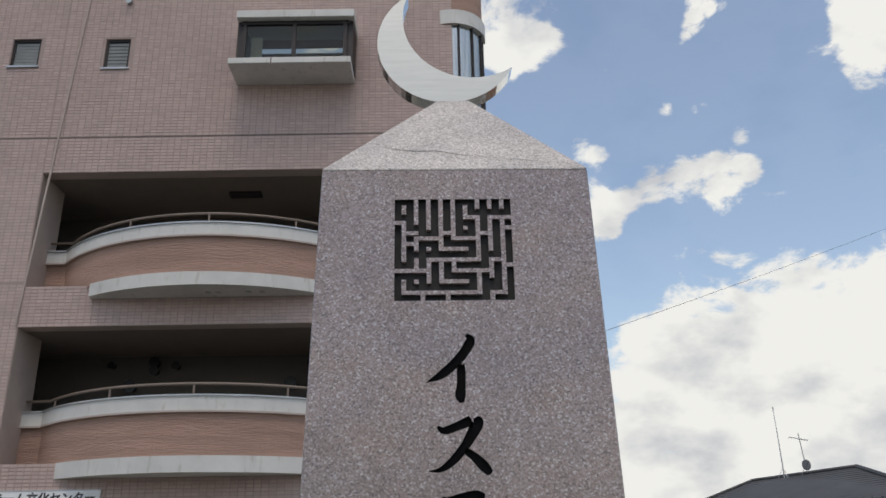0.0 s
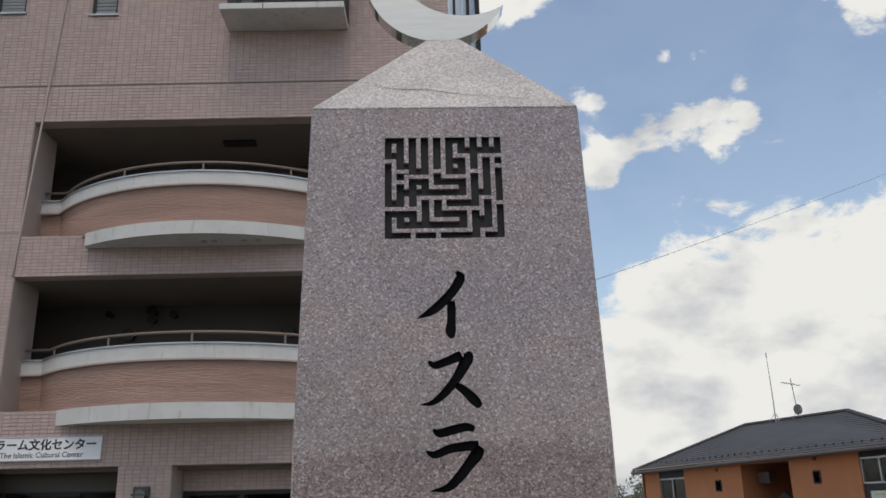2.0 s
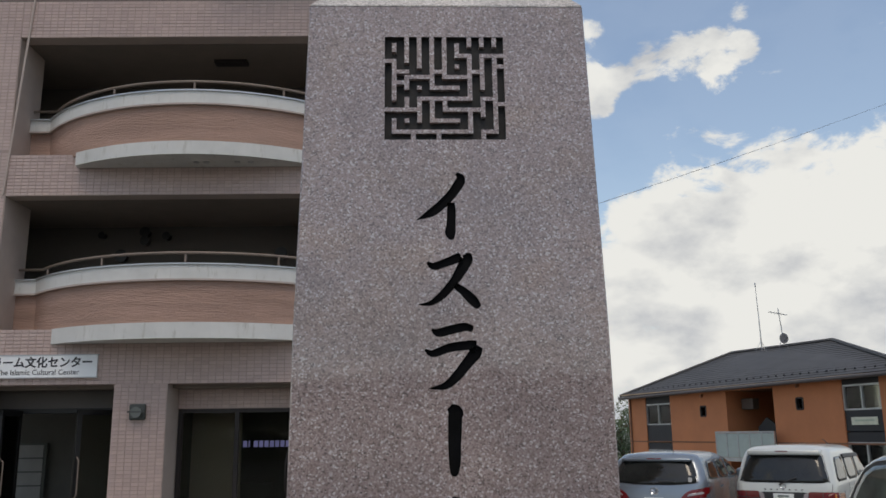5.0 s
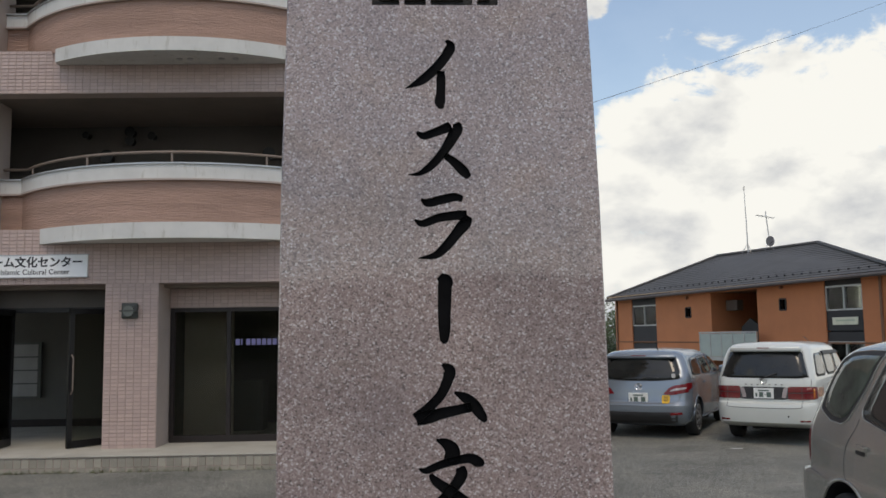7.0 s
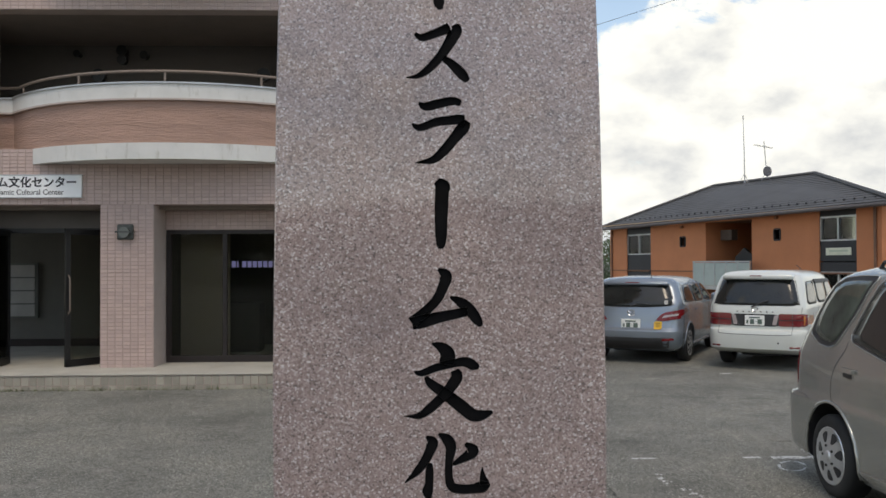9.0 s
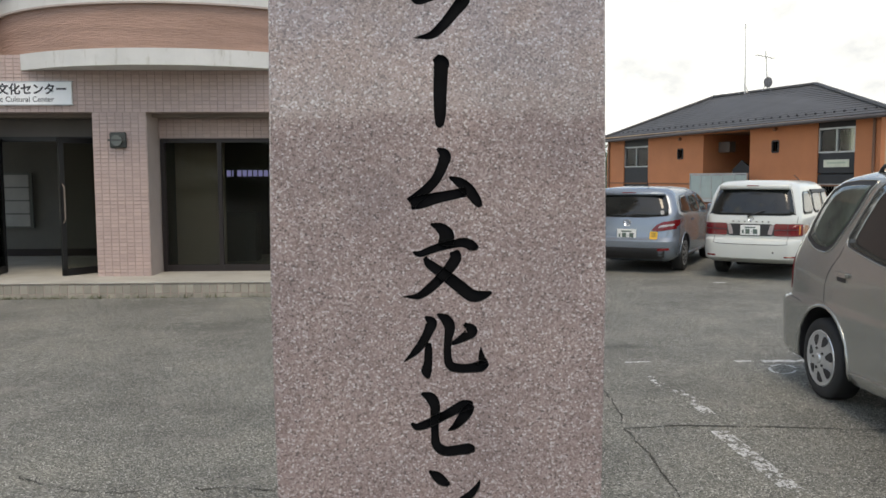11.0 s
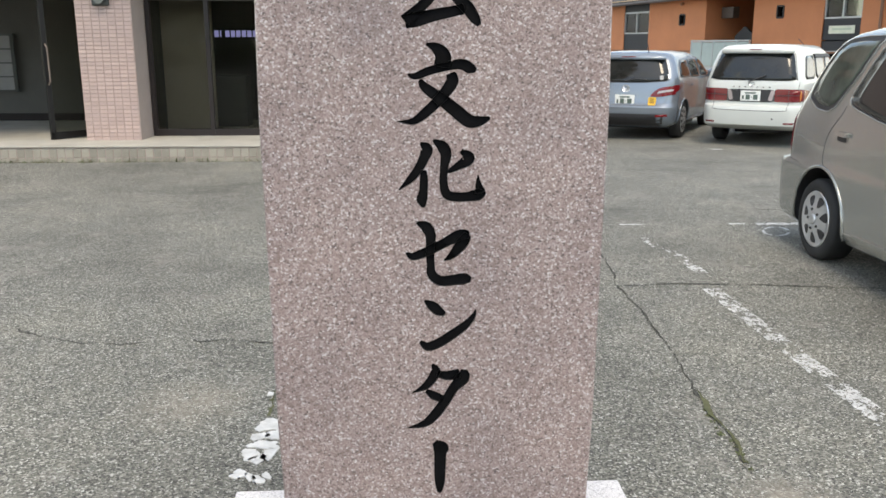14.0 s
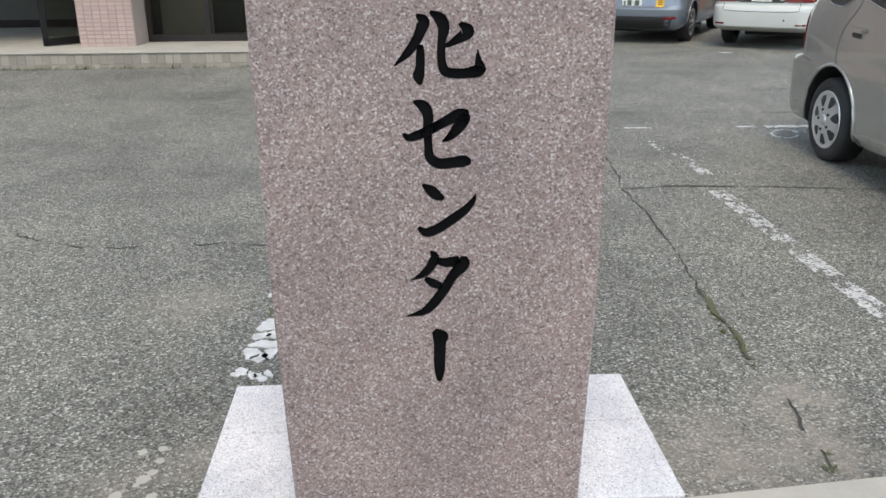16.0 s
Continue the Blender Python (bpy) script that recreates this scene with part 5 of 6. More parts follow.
        rim = [bm.verts.new(put(p[0], p[1], -0.012)) for p in line]
        rings = [rim] + [[bm.verts.new(put(*(c + (p - c) * s), out)) for p in line] for s in (1.0, 0.8, 0.6, 0.4, 0.2)]
        for a, b in zip(rings, rings[1:]):
            for i in range(n):
                bm.faces.new((a[i], a[(i + 1) % n], b[(i + 1) % n], b[i]))
        mid = bm.verts.new(put(c[0], c[1], out))
        for i in range(n):
            bm.faces.new((rings[-1][i], rings[-1][(i + 1) % n], mid))
        return bm

    def seam(self, points, width, sign=0, out=0.0015):
        """A narrow strip along a line on the flank (sign -1 or 1) or on the rear (0)."""
        line = smooth_line(points, 6)
        bm = bmesh.new()
        rows = []
        for i, p in enumerate(line):
            d = line[min(i + 1, len(line) - 1)] - line[max(i - 1, 0)]
            n = np.array((-d[1], d[0])) / (np.hypot(*d) + 1e-9) * width / 2
            row = []
            for q, o in ((p - n, -0.006), (p - n, out), (p + n, out), (p + n, -0.006)):
                row.append(bm.verts.new((sign * self.side(q[0], q[1], o), q[0], q[1]) if sign else (q[0], self.rear(q[0], q[1], o), q[1])))
            rows.append(row)
        for a, b in zip(rows, rows[1:]):
            for k in range(3):
                bm.faces.new((a[k], a[k + 1], b[k + 1], b[k]))
        return bm


def mirrored(corners, s):
    return [(s * x, z) for x, z in corners]


def wheel_at(parent, x, y, r, sign, cover, spokes, width=0.19):
    """A wheel: tyre, rim dish and openings; sign: the side that it faces."""
    w = new("wheel")
    w.parent = parent
    w.location = (x, y, r)

    def lathe(profile, n=40):
        bm = bmesh.new()
        rings = [[bm.verts.new((sign * px, pr * math.cos(2 * math.pi * k / n), pr * math.sin(2 * math.pi * k / n))) for k in range(n)] for px, pr in profile]
        for a, b in zip(rings, rings[1:]):
            for k in range(n):
                bm.faces.new((a[k], a[(k + 1) % n], b[(k + 1) % n], b[k]))
        return bm, rings

    bm, rings = lathe([(-0.01, r * 0.66), (0.006, r * 0.70), (0.013, r * 0.78), (0.012, r * 0.88), (0.0, r * 0.965), (-0.022, r), (-width + 0.02, r), (-width, r * 0.9), (-width, r * 0.6)])
    part("tyre", bm, TYRE, w, "black tyre", smooth=True)
    bm, rings = lathe([(0.002, r * 0.705), (0.013, r * 0.69), (0.010, r * 0.655), (0.004, r * 0.62), (0.016, r * 0.40), (0.026, r * 0.22), (0.026, 0.004)])
    bm.faces.new(rings[-1])
    part("rim", bm, cover, w, "silver wheel cover with dark openings", smooth=True)
    for k in range(spokes):
        a0 = 2 * math.pi * (k + 0.25) / spokes
        g = math.pi / spokes
        loop = soften([(0.34, -g * 0.22), (0.50, -g * 0.50), (0.60, -g * 0.46), (0.60, g * 0.46), (0.50, g * 0.50), (0.34, g * 0.22)], 1, 0.25)
        bm = bmesh.new()
        f = [bm.verts.new((sign * (0.0075 + 0.062 * max(0.0, 0.62 - p)), r * p * math.cos(a0 + q), r * p * math.sin(a0 + q))) for p, q in loop]
        h = [bm.verts.new((sign * -0.01, v.co.y, v.co.z)) for v in f]
        bm.faces.new(f)
        for i in range(len(f)):
            bm.faces.new((f[i], f[(i + 1) % len(f)], h[(i + 1) % len(f)], h[i]))
        part("rim_opening", bm, TRIM, w)
    for k in range(5):
        a = 2 * math.pi * (k + 0.5) / 5
        part("wheel_nut", tube([(0.0, r * 0.25 * math.cos(a), r * 0.25 * math.sin(a)), (sign * 0.033, r * 0.25 * math.cos(a), r * 0.25 * math.sin(a))], r * 0.035, 6), TRIM, w)
    bm, rings = lathe([(0.0, r * 0.15), (0.031, r * 0.13), (0.035, r * 0.08), (0.035, 0.003)], 20)
    bm.faces.new(rings[-1])
    part("hub_cap", bm, cover, w, smooth=True)


def number_plate(car, parent, z, x=0.0):
    y = car.rear(x, z) - 0.022
    p = part("number_plate", block(x - 0.165, x + 0.165, y - 0.006, y + 0.03, z - 0.0825, z + 0.0825, bevel=0.004), PLATE, parent, "white number plate with dark bars")
    for a, b, c, d in ((-0.09, 0.09, 0.035, 0.058), (-0.135, -0.105, -0.055, 0.005), (-0.075, -0.005, -0.06, 0.02), (0.015, 0.035, -0.025, -0.015), (0.05, 0.125, -0.06, 0.02)):
        part("plate_bar", block(x + a, x + b, y - 0.009, y - 0.005, z + c, z + d), PLATE_INK, p)


def white_van():
    car = Car([(0.27, 0.74, 0.16, 4.35, 0.12), (0.31, 0.81, 0.05, 4.50, 0.18), (0.36, 0.84, -0.06, 4.56, 0.22), (0.60, 0.848, -0.075, 4.58, 0.22), (0.665, 0.846, -0.055, 4.55, 0.20), (0.69, 0.845, 0.0, 4.55, 0.18),
               (0.95, 0.845, 0.015, 4.40, 0.16), (1.06, 0.835, 0.035, 3.75, 0.15), (1.10, 0.825, 0.05, 3.55, 0.15), (1.52, 0.725, 0.25, 2.75, 0.17), (1.58, 0.69, 0.29, 2.55, 0.20), (1.63, 0.60, 0.36, 2.35, 0.25), (1.655, 0.40, 0.6, 2.1, 0.25)])
    v = thing("white_minivan", pose(5.691, 13.326, 0.0, 0, 0, -36.0), "white minivan with wide red tail lamps parked on the asphalt", "car")
    v.scale = (0.918, 1.0, 0.969)
    car.body(v, WHITE_CAR, "white painted body", ((0.95, 0.32), (3.65, 0.32)), 0.375, 0.60)
    glass_out = [(-0.735, 1.075), (0.735, 1.075), (0.715, 1.16), (0.625, 1.50), (0.56, 1.535), (-0.56, 1.535), (-0.625, 1.50), (-0.715, 1.16)]
    w = part("rear_window", car.on_rear([(x * 0.975, 1.30 + (z - 1.30) * 0.95) for x, z in glass_out], 0.009, 1), CAR_GLASS, v, "dark tinted rear window", smooth=True)
    part("window_seal", car.on_rear(glass_out, 0.004, 1), TRIM, w)
    sp = bmesh.new()
    box(sp, -0.60, 0.60, 0.10, 0.42, 1.545, 1.625, bevel=0.025)
    for vert in sp.verts:
        vert.co.y += 0.07 * (vert.co.x / 0.6) ** 2
        vert.co.z -= 0.03 * (vert.co.x / 0.6) ** 2 + (0.4 - vert.co.y) * 0.06
    part("spoiler", sp, WHITE_CAR, v, smooth=True)
    part("brake_lamp", block(-0.10, 0.10, 0.094, 0.105, 1.56, 1.575), RED_LAMP, v)
    part("lamp_panel", car.on_rear([(-0.44, 0.735), (0.44, 0.735), (0.44, 0.935), (-0.44, 0.935)], 0.012), TRIM, v, "black panel between the tail lamps")
    for s in (-1, 1):
        lamp = part("tail_lamp", car.on_rear(mirrored([(0.40, 0.74), (0.834, 0.74), (0.834, 0.945), (0.40, 0.945)], s), 0.016, 1, 0.06), RED_LAMP, v, "wide red tail lamp")
        part("reverse_lamp", car.on_rear(mirrored([(0.29, 0.765), (0.36, 0.755), (0.40, 0.925), (0.33, 0.92)], s), 0.018), CLEAR_LAMP, lamp)
        part("lamp_rib", car.seam([(s * 0.41, 0.84), (s * 0.60, 0.845), (s * 0.80, 0.85)], 0.012, 0, 0.019), TRIM, lamp)
        part("lamp_divider", car.seam([(s * 0.62, 0.75), (s * 0.62, 0.85), (s * 0.62, 0.935)], 0.008, 0, 0.0185), TRIM, lamp)
        part("side_lamp", car.on_side([(0.05, 0.75), (0.24, 0.75), (0.20, 0.94), (0.07, 0.94)], s, 0.010), RED_LAMP, lamp)
        part("indicator", car.on_rear(mirrored([(0.79, 0.76), (0.835, 0.76), (0.832, 0.925), (0.79, 0.925)], s), 0.019), AMBER_LAMP, lamp)
        part("reflector", car.on_rear([(s * 0.66 - 0.08, 0.385), (s * 0.66 + 0.08, 0.385), (s * 0.66 + 0.08, 0.415), (s * 0.66 - 0.08, 0.415)], 0.006), RED_LAMP, v)
        for outline in ([(0.30, 1.09), (1.10, 1.085), (1.10, 1.47), (0.50, 1.47)], [(1.18, 1.085), (2.05, 1.08), (2.05, 1.475), (1.18, 1.475)], [(2.12, 1.08), (3.05, 1.08), (2.75, 1.44), (2.60, 1.475), (2.12, 1.475)]):
            c = np.mean(outline, axis=0)
            g = part("side_window", car.on_side([tuple(c + (np.array(p) - c) * 0.94) for p in outline], s, 0.009), CAR_GLASS, v, "tinted side window", smooth=True)
            part("window_seal", car.on_side(outline, s, 0.004), TRIM, g)
        part("visor", car.on_side([(1.15, 1.44), (2.8, 1.43), (2.7, 1.49), (1.15, 1.50)], s, 0.035), TRIM, v)
        part("mirror", block(min(s * 0.86, s * 1.02), max(s * 0.86, s * 1.02), 3.0, 3.12, 1.05, 1.2, bevel=0.03), WHITE_CAR, v)
        part("side_strip", car.on_side([(1.42, 0.56), (3.2, 0.56), (3.2, 0.60), (1.42, 0.60)], s, 0.012), WHITE_CAR, v)
        part("door_handle", car.on_side([(1.28, 0.93), (1.45, 0.93), (1.45, 0.97), (1.28, 0.97)], s, 0.02), WHITE_CAR, v)
        for y in (1.14, 2.08):
            part("door_seam", car.seam([(y, 0.40), (y, 0.75), (y + 0.01, 1.05)], 0.008, s), TRIM, v)
        part("gate_seam", car.seam([(s * 0.765, 1.06), (s * 0.76, 0.99), (s * 0.755, 0.95)], 0.007), TRIM, v)
        for y in (0.95, 3.65):
            wheel_at(v, s * 0.81, y, 0.32, s, ALLOY, 6)
    part("gate_edge", car.seam([(-0.625, 0.73), (-0.615, 0.66), (-0.57, 0.605), (0.0, 0.595), (0.57, 0.605), (0.615, 0.66), (0.625, 0.73)], 0.009, 0, 0.003), plain("shadow_gap", (0.10, 0.10, 0.095), 0.8), v)
    part("wiper", tube([(-0.06, car.rear(0, 1.05) - 0.02, 1.05), (0.05, car.rear(0, 1.10) - 0.03, 1.10), (0.22, car.rear(0, 1.16) - 0.03, 1.16)], 0.012, 6), TRIM, v)
    part("badge", tube([(0.05 * math.cos(t), car.rear(0, 1.02) - 0.004, 1.02 + 0.028 * math.sin(t)) for t in np.linspace(0, 6.283, 16)], 0.007, 5), CHROME, v)
    for k in range(7):
        x = -0.30 + k * 0.10
        part("badge_bar", block(x - 0.016, x + 0.016, car.rear(x, 0.975) - 0.007, car.rear(x, 0.975) + 0.02, 0.962, 0.984), CHROME, v)
    part("tow_cover", tube([(0.40, car.rear(0.4, 0.47) - 0.003, 0.47), (0.40, car.rear(0.4, 0.47) + 0.02, 0.47)], 0.016, 12), TRIM, v)
    # added dark box under the floor, to deepen the van's ground shadow
    part("shadow_block", block(-0.56, 0.56, 1.3, 3.2, 0.11, 0.30), TRIM, v)
    part("roof_aerial", tube([(0.45, 1.9, 1.62), (0.40, 1.5, 1.74)], 0.007, 5), TRIM, v)
    number_plate(car, v, 0.83)


def blue_wagon():
    car = Car([(0.22, 0.74, 0.14, 4.35, 0.15), (0.28, 0.83, 0.04, 4.50, 0.24), (0.40, 0.865, -0.05, 4.56, 0.28), (0.56, 0.875, -0.06, 4.56, 0.28), (0.63, 0.875, 0.02, 4.5, 0.26), (0.85, 0.875, 0.06, 4.30, 0.26),
               (1.00, 0.865, 0.10, 3.75, 0.19), (1.06, 0.845, 0.13, 3.45, 0.16), (1.36, 0.725, 0.31, 2.65, 0.14), (1.40, 0.69, 0.33, 2.5, 0.22), (1.46, 0.60, 0.42, 2.3, 0.25), (1.49, 0.38, 0.7, 2.0, 0.25)])
    v = thing("blue_estate_car", pose(3.97, 14.45, 0.0, 0, 0, -30.0), "pale blue metallic family car parked on the asphalt", "car")
    car.body(v, BLUE_CAR, "pale blue metallic body", ((0.80, 0.315), (3.5, 0.315)), 0.365, 0.62)
    glass_out = [(-0.72, 1.0), (-0.30, 0.965), (0.30, 0.965), (0.72, 1.0), (0.69, 1.14), (0.60, 1.36), (0.54, 1.375), (-0.54, 1.375), (-0.60, 1.36), (-0.70, 1.14)]
    w = part("rear_window", car.on_rear([(x * 0.97, 1.18 + (z - 1.18) * 0.94) for x, z in glass_out], 0.009), CAR_GLASS, v, "dark tinted rear window", smooth=True)
    part("window_seal", car.on_rear(glass_out, 0.004), TRIM, w)
    sp = bmesh.new()
    box(sp, -0.60, 0.60, 0.16, 0.46, 1.375, 1.43, bevel=0.02)
    for vert in sp.verts:
        vert.co.y += 0.10 * (vert.co.x / 0.6) ** 2
        vert.co.z -= 0.035 * (vert.co.x / 0.6) ** 2
    part("spoiler", sp, BLUE_CAR, v, smooth=True)
    part("brake_lamp", block(-0.12, 0.12, 0.152, 0.163, 1.385, 1.40), RED_LAMP, v)
    for s in (-1, 1):
        lamp = part("tail_lamp", car.on_rear(mirrored([(0.42, 0.745), (0.56, 0.735), (0.86, 0.785), (0.86, 0.93), (0.60, 0.895), (0.50, 0.84)], s), 0.014), RED_LAMP, v, "red tail lamp with a clear band")
        part("reverse_lamp", car.on_rear(mirrored([(0.53, 0.79), (0.79, 0.835), (0.79, 0.868), (0.57, 0.835)], s), 0.018), CLEAR_LAMP, lamp)
        part("side_lamp", car.on_side([(0.14, 0.775), (0.30, 0.85), (0.55, 0.915), (0.50, 0.945), (0.16, 0.93)], s, 0.012), RED_LAMP, lamp)
        for outline in ([(0.46, 1.05), (1.22, 1.035), (1.22, 1.33), (0.80, 1.34), (0.62, 1.27)], [(1.29, 1.03), (2.12, 1.02), (2.12, 1.345), (1.29, 1.345)], [(2.19, 1.02), (3.10, 1.02), (2.72, 1.28), (2.50, 1.345), (2.19, 1.345)]):
            c = np.mean(outline, axis=0)
            g = part("side_window", car.on_side([tuple(c + (np.array(p) - c) * 0.93) for p in outline], s, 0.009), CAR_GLASS, v, "tinted side window", smooth=True)
            part("window_seal", car.on_side(outline, s, 0.004), TRIM, g)
        for y in (1.25, 2.15):
            part("door_seam", car.seam([(y - 0.1, 0.34), (y, 0.70), (y, 1.02)], 0.008, s), TRIM, v)
        part("body_crease", car.seam([(0.5, 0.80), (1.8, 0.77), (3.6, 0.70)], 0.012, s, 0.004), BLUE_CAR, v)
        part("door_handle", car.on_side([(1.32, 0.88), (1.50, 0.88), (1.50, 0.915), (1.32, 0.915)], s, 0.025), BLUE_CAR, v)
        part("mirror", block(min(s * 0.87, s * 1.07), max(s * 0.87, s * 1.07), 2.85, 2.99, 0.98, 1.14, bevel=0.04), BLUE_CAR, v)
        part("sill", car.on_side([(1.2, 0.235), (3.1, 0.235), (3.1, 0.29), (1.2, 0.29)], s, 0.03), BLUE_CAR, v)
        part("reflector", car.on_rear([(s * 0.64 - 0.10, 0.40), (s * 0.64 + 0.10, 0.415), (s * 0.64 + 0.09, 0.455), (s * 0.64 - 0.09, 0.445)], 0.012), RED_LAMP, v)
        for y in (0.80, 3.5):
            wheel_at(v, s * 0.845, y, 0.32, s, ALLOY, 10)
    part("bumper_skirt", car.on_rear([(-0.80, 0.24), (0.80, 0.24), (0.83, 0.47), (0.45, 0.45), (-0.45, 0.45), (-0.83, 0.47)], 0.008), TRIM, v, "dark lower bumper")
    part("gate_edge", car.seam([(-0.70, 0.72), (-0.66, 0.63), (-0.55, 0.60), (0.0, 0.595), (0.55, 0.60), (0.66, 0.63), (0.70, 0.72)], 0.008, 0, 0.003), bpy.data.materials["shadow_gap"], v)
    part("sticker", car.on_rear([(0.40, 0.60), (0.53, 0.60), (0.53, 0.73), (0.40, 0.73)], 0.008), YELLOW, v, "yellow round-cornered sticker")
    for z in (0.64, 0.67, 0.70):
        part("sticker_bar", car.seam([(0.43, z), (0.465, z), (0.50, z)], 0.010, 0, 0.0105), TRIM, v)
    y = car.rear(0, 0.88)
    part("badge", tube([(0.065 * math.cos(t), y - 0.012, 0.87 + 0.05 * math.sin(t)) for t in np.linspace(0, 6.283, 16)], 0.009, 5), CHROME, v)
    part("badge_bar", tube([(-0.05, y - 0.012, 0.895), (0.0, y - 0.014, 0.85), (0.05, y - 0.012, 0.895)], 0.008, 5), CHROME, v)
    part("wiper", tube([(-0.02, car.rear(0, 0.99) - 0.02, 0.99), (0.16, car.rear(0, 1.03) - 0.02, 1.03), (0.34, car.rear(0, 1.02) - 0.02, 1.02)], 0.01, 6), TRIM, v)
    part("window_sticker", car.on_rear([(0.56, 1.02), (0.62, 1.02), (0.61, 1.09), (0.55, 1.09)], 0.011), PAPER, v)
    part("roof_aerial", tube([(0.25, 0.55, 1.45), (0.25, 0.40, 1.62)], 0.008, 5), TRIM, v)
    # no real tray: blocks light below the car so its shadow is darker
    part("shadow_tray", block(-0.60, 0.60, 1.15, 3.1, 0.10, 0.23), TRIM, v)
    number_plate(car, v, 0.68)


def silver_wagon():
    car = Car([(0.190, 0.78, 0.04, 4.0, 0.12), (0.24, 0.85, -0.10, 4.1, 0.20), (0.300, 0.868, -0.175, 4.15, 0.24), (0.640, 0.874, -0.19, 4.15, 0.24), (0.695, 0.872, -0.16, 4.15, 0.24), (0.722, 0.868, -0.02, 4.1, 0.20), (0.88, 0.862, -0.025, 4.0, 0.20),
               (1.00, 0.858, -0.005, 3.7, 0.20), (1.072, 0.850, 0.03, 3.35, 0.19), (1.17, 0.832, 0.085, 3.2, 0.19), (1.40, 0.775, 0.215, 2.9, 0.19), (1.587, 0.728, 0.375, 2.6, 0.20), (1.665, 0.678, 0.53, 2.4, 0.22), (1.71, 0.59, 0.71, 2.2, 0.25), (1.738, 0.38, 1.1, 1.9, 0.25)])
    v = thing("silver_estate_car", pose(4.055, 6.83, 0.0, 0, 0, 180.0 - 1.5), "champagne silver compact wagon parked on the asphalt", "car")
    car.body(v, SILVER_CAR, "champagne silver body", ((0.74, 0.30), (3.20, 0.30)), 0.40, 0.60)
    part("rear_window", car.on_rear([(-0.66, 1.08), (0.66, 1.08), (0.58, 1.50), (-0.58, 1.50)], 0.008), CAR_GLASS, v, smooth=True)
    quarter = [(0.355, 1.185), (0.375, 1.30), (0.46, 1.45), (0.575, 1.575), (0.70, 1.63), (0.90, 1.648), (1.16, 1.648), (1.12, 1.585), (0.985, 1.37), (0.80, 1.145), (0.70, 1.105), (0.52, 1.115)]
    door = [(0.985, 1.215), (1.07, 1.385), (1.20, 1.575), (1.27, 1.64), (1.40, 1.655), (2.15, 1.66), (2.15, 1.01), (1.45, 1.09), (1.14, 1.145), (1.02, 1.17)]
    front = [(2.22, 1.02), (3.10, 1.03), (2.72, 1.45), (2.50, 1.62), (2.22, 1.655)]
    for s in (-1, 1):
        for name, outline, glass_mat, lab in (("quarter_window", quarter, QUARTER_GLASS, "rear quarter window in a black seal"), ("door_window", door, CAR_GLASS, "tinted door window"), ("front_window", front, CAR_GLASS, "tinted front window")):
            c = np.mean(outline, axis=0)
            q = part(name, car.on_side([tuple(c + (np.array(p) - c) * (0.86 if name == "quarter_window" else 0.93)) for p in outline], s, 0.006), glass_mat, v, lab, smooth=True)
            part("window_seal", car.on_side(outline, s, 0.004), TRIM, q)
            rim = soften(outline, 1, 0.12)
            part("seal_bead", tube([(s * car.side(p[0], p[1], 0.001), p[0], p[1]) for p in rim + rim[:1]], 0.007, 6), SILVER_CAR, q, smooth=True)
        lamp = part("tail_lamp", car.on_rear(mirrored([(0.57, 0.76), (0.838, 0.76), (0.825, 1.05), (0.60, 1.05)], s), 0.012), RED_LAMP, v, "red tail lamp")
        part("side_lamp", car.on_side([(0.085, 0.77), (0.15, 0.77), (0.165, 1.02), (0.12, 1.03)], s, 0.008), RED_LAMP, lamp)
        part("lamp_lens", car.on_rear(mirrored([(0.70, 0.77), (0.835, 0.77), (0.835, 0.84), (0.70, 0.84)], s), 0.016), CLEAR_LAMP, lamp)
        part("body_moulding", car.seam([(0.30, 0.885), (0.75, 0.878), (1.53, 0.862), (3.3, 0.82)], 0.012, s, 0.005), SILVER_CAR, v)
        part("door_seam", car.seam([(0.955, 1.17), (0.92, 1.10), (0.80, 0.98), (0.745, 0.88), (0.735, 0.77), (0.76, 0.715)], 0.005, s), TRIM, v)
        part("door_seam", car.seam([(2.18, 0.30), (2.185, 0.66), (2.185, 1.02)], 0.008, s), TRIM, v)
        part("bumper_seam", car.seam([(0.06, 0.712), (0.25, 0.705), (0.37, 0.690)], 0.004, s, 0.002), TRIM, v)
        part("sill", car.on_side([(1.17, 0.20), (2.80, 0.20), (2.80, 0.31), (1.17, 0.31)], s, 0.018), SILVER_CAR, v)
        h = part("door_handle", car.on_side([(0.91, 0.915), (1.075, 0.91), (1.08, 0.985), (0.915, 0.99)], s, 0.003, 2), SILVER_CAR, v, "body-coloured door handle")
        # flat black patch painted in for the shade behind the handle
        part("handle_hollow_shade", car.on_side([(0.93, 0.922), (1.06, 0.918), (1.06, 0.952), (0.93, 0.956)], s, 0.006, 2), TRIM, h)
        part("handle_bar", car.on_side([(0.905, 0.958), (1.085, 0.953), (1.085, 0.988), (0.905, 0.993)], s, 0.024, 2), SILVER_CAR, h)
        part("roof_rail", tube([(s * 0.585, 0.95, 1.69), (s * 0.59, 1.02, 1.745), (s * 0.58, 2.1, 1.76), (s * 0.58, 2.25, 1.70)], 0.016, 6), TRIM, v)
        for y in (0.715, 3.20):
            wheel_at(v, s * 0.845, y, 0.305, s, ALLOY, 7)
    # added low box that keeps light from under the silver car
    part("shadow_tray", block(-0.58, 0.58, 1.2, 2.8, 0.11, 0.22), TRIM, v)
    number_plate(car, v, 0.84)


white_van()
blue_wagon()
silver_wagon()


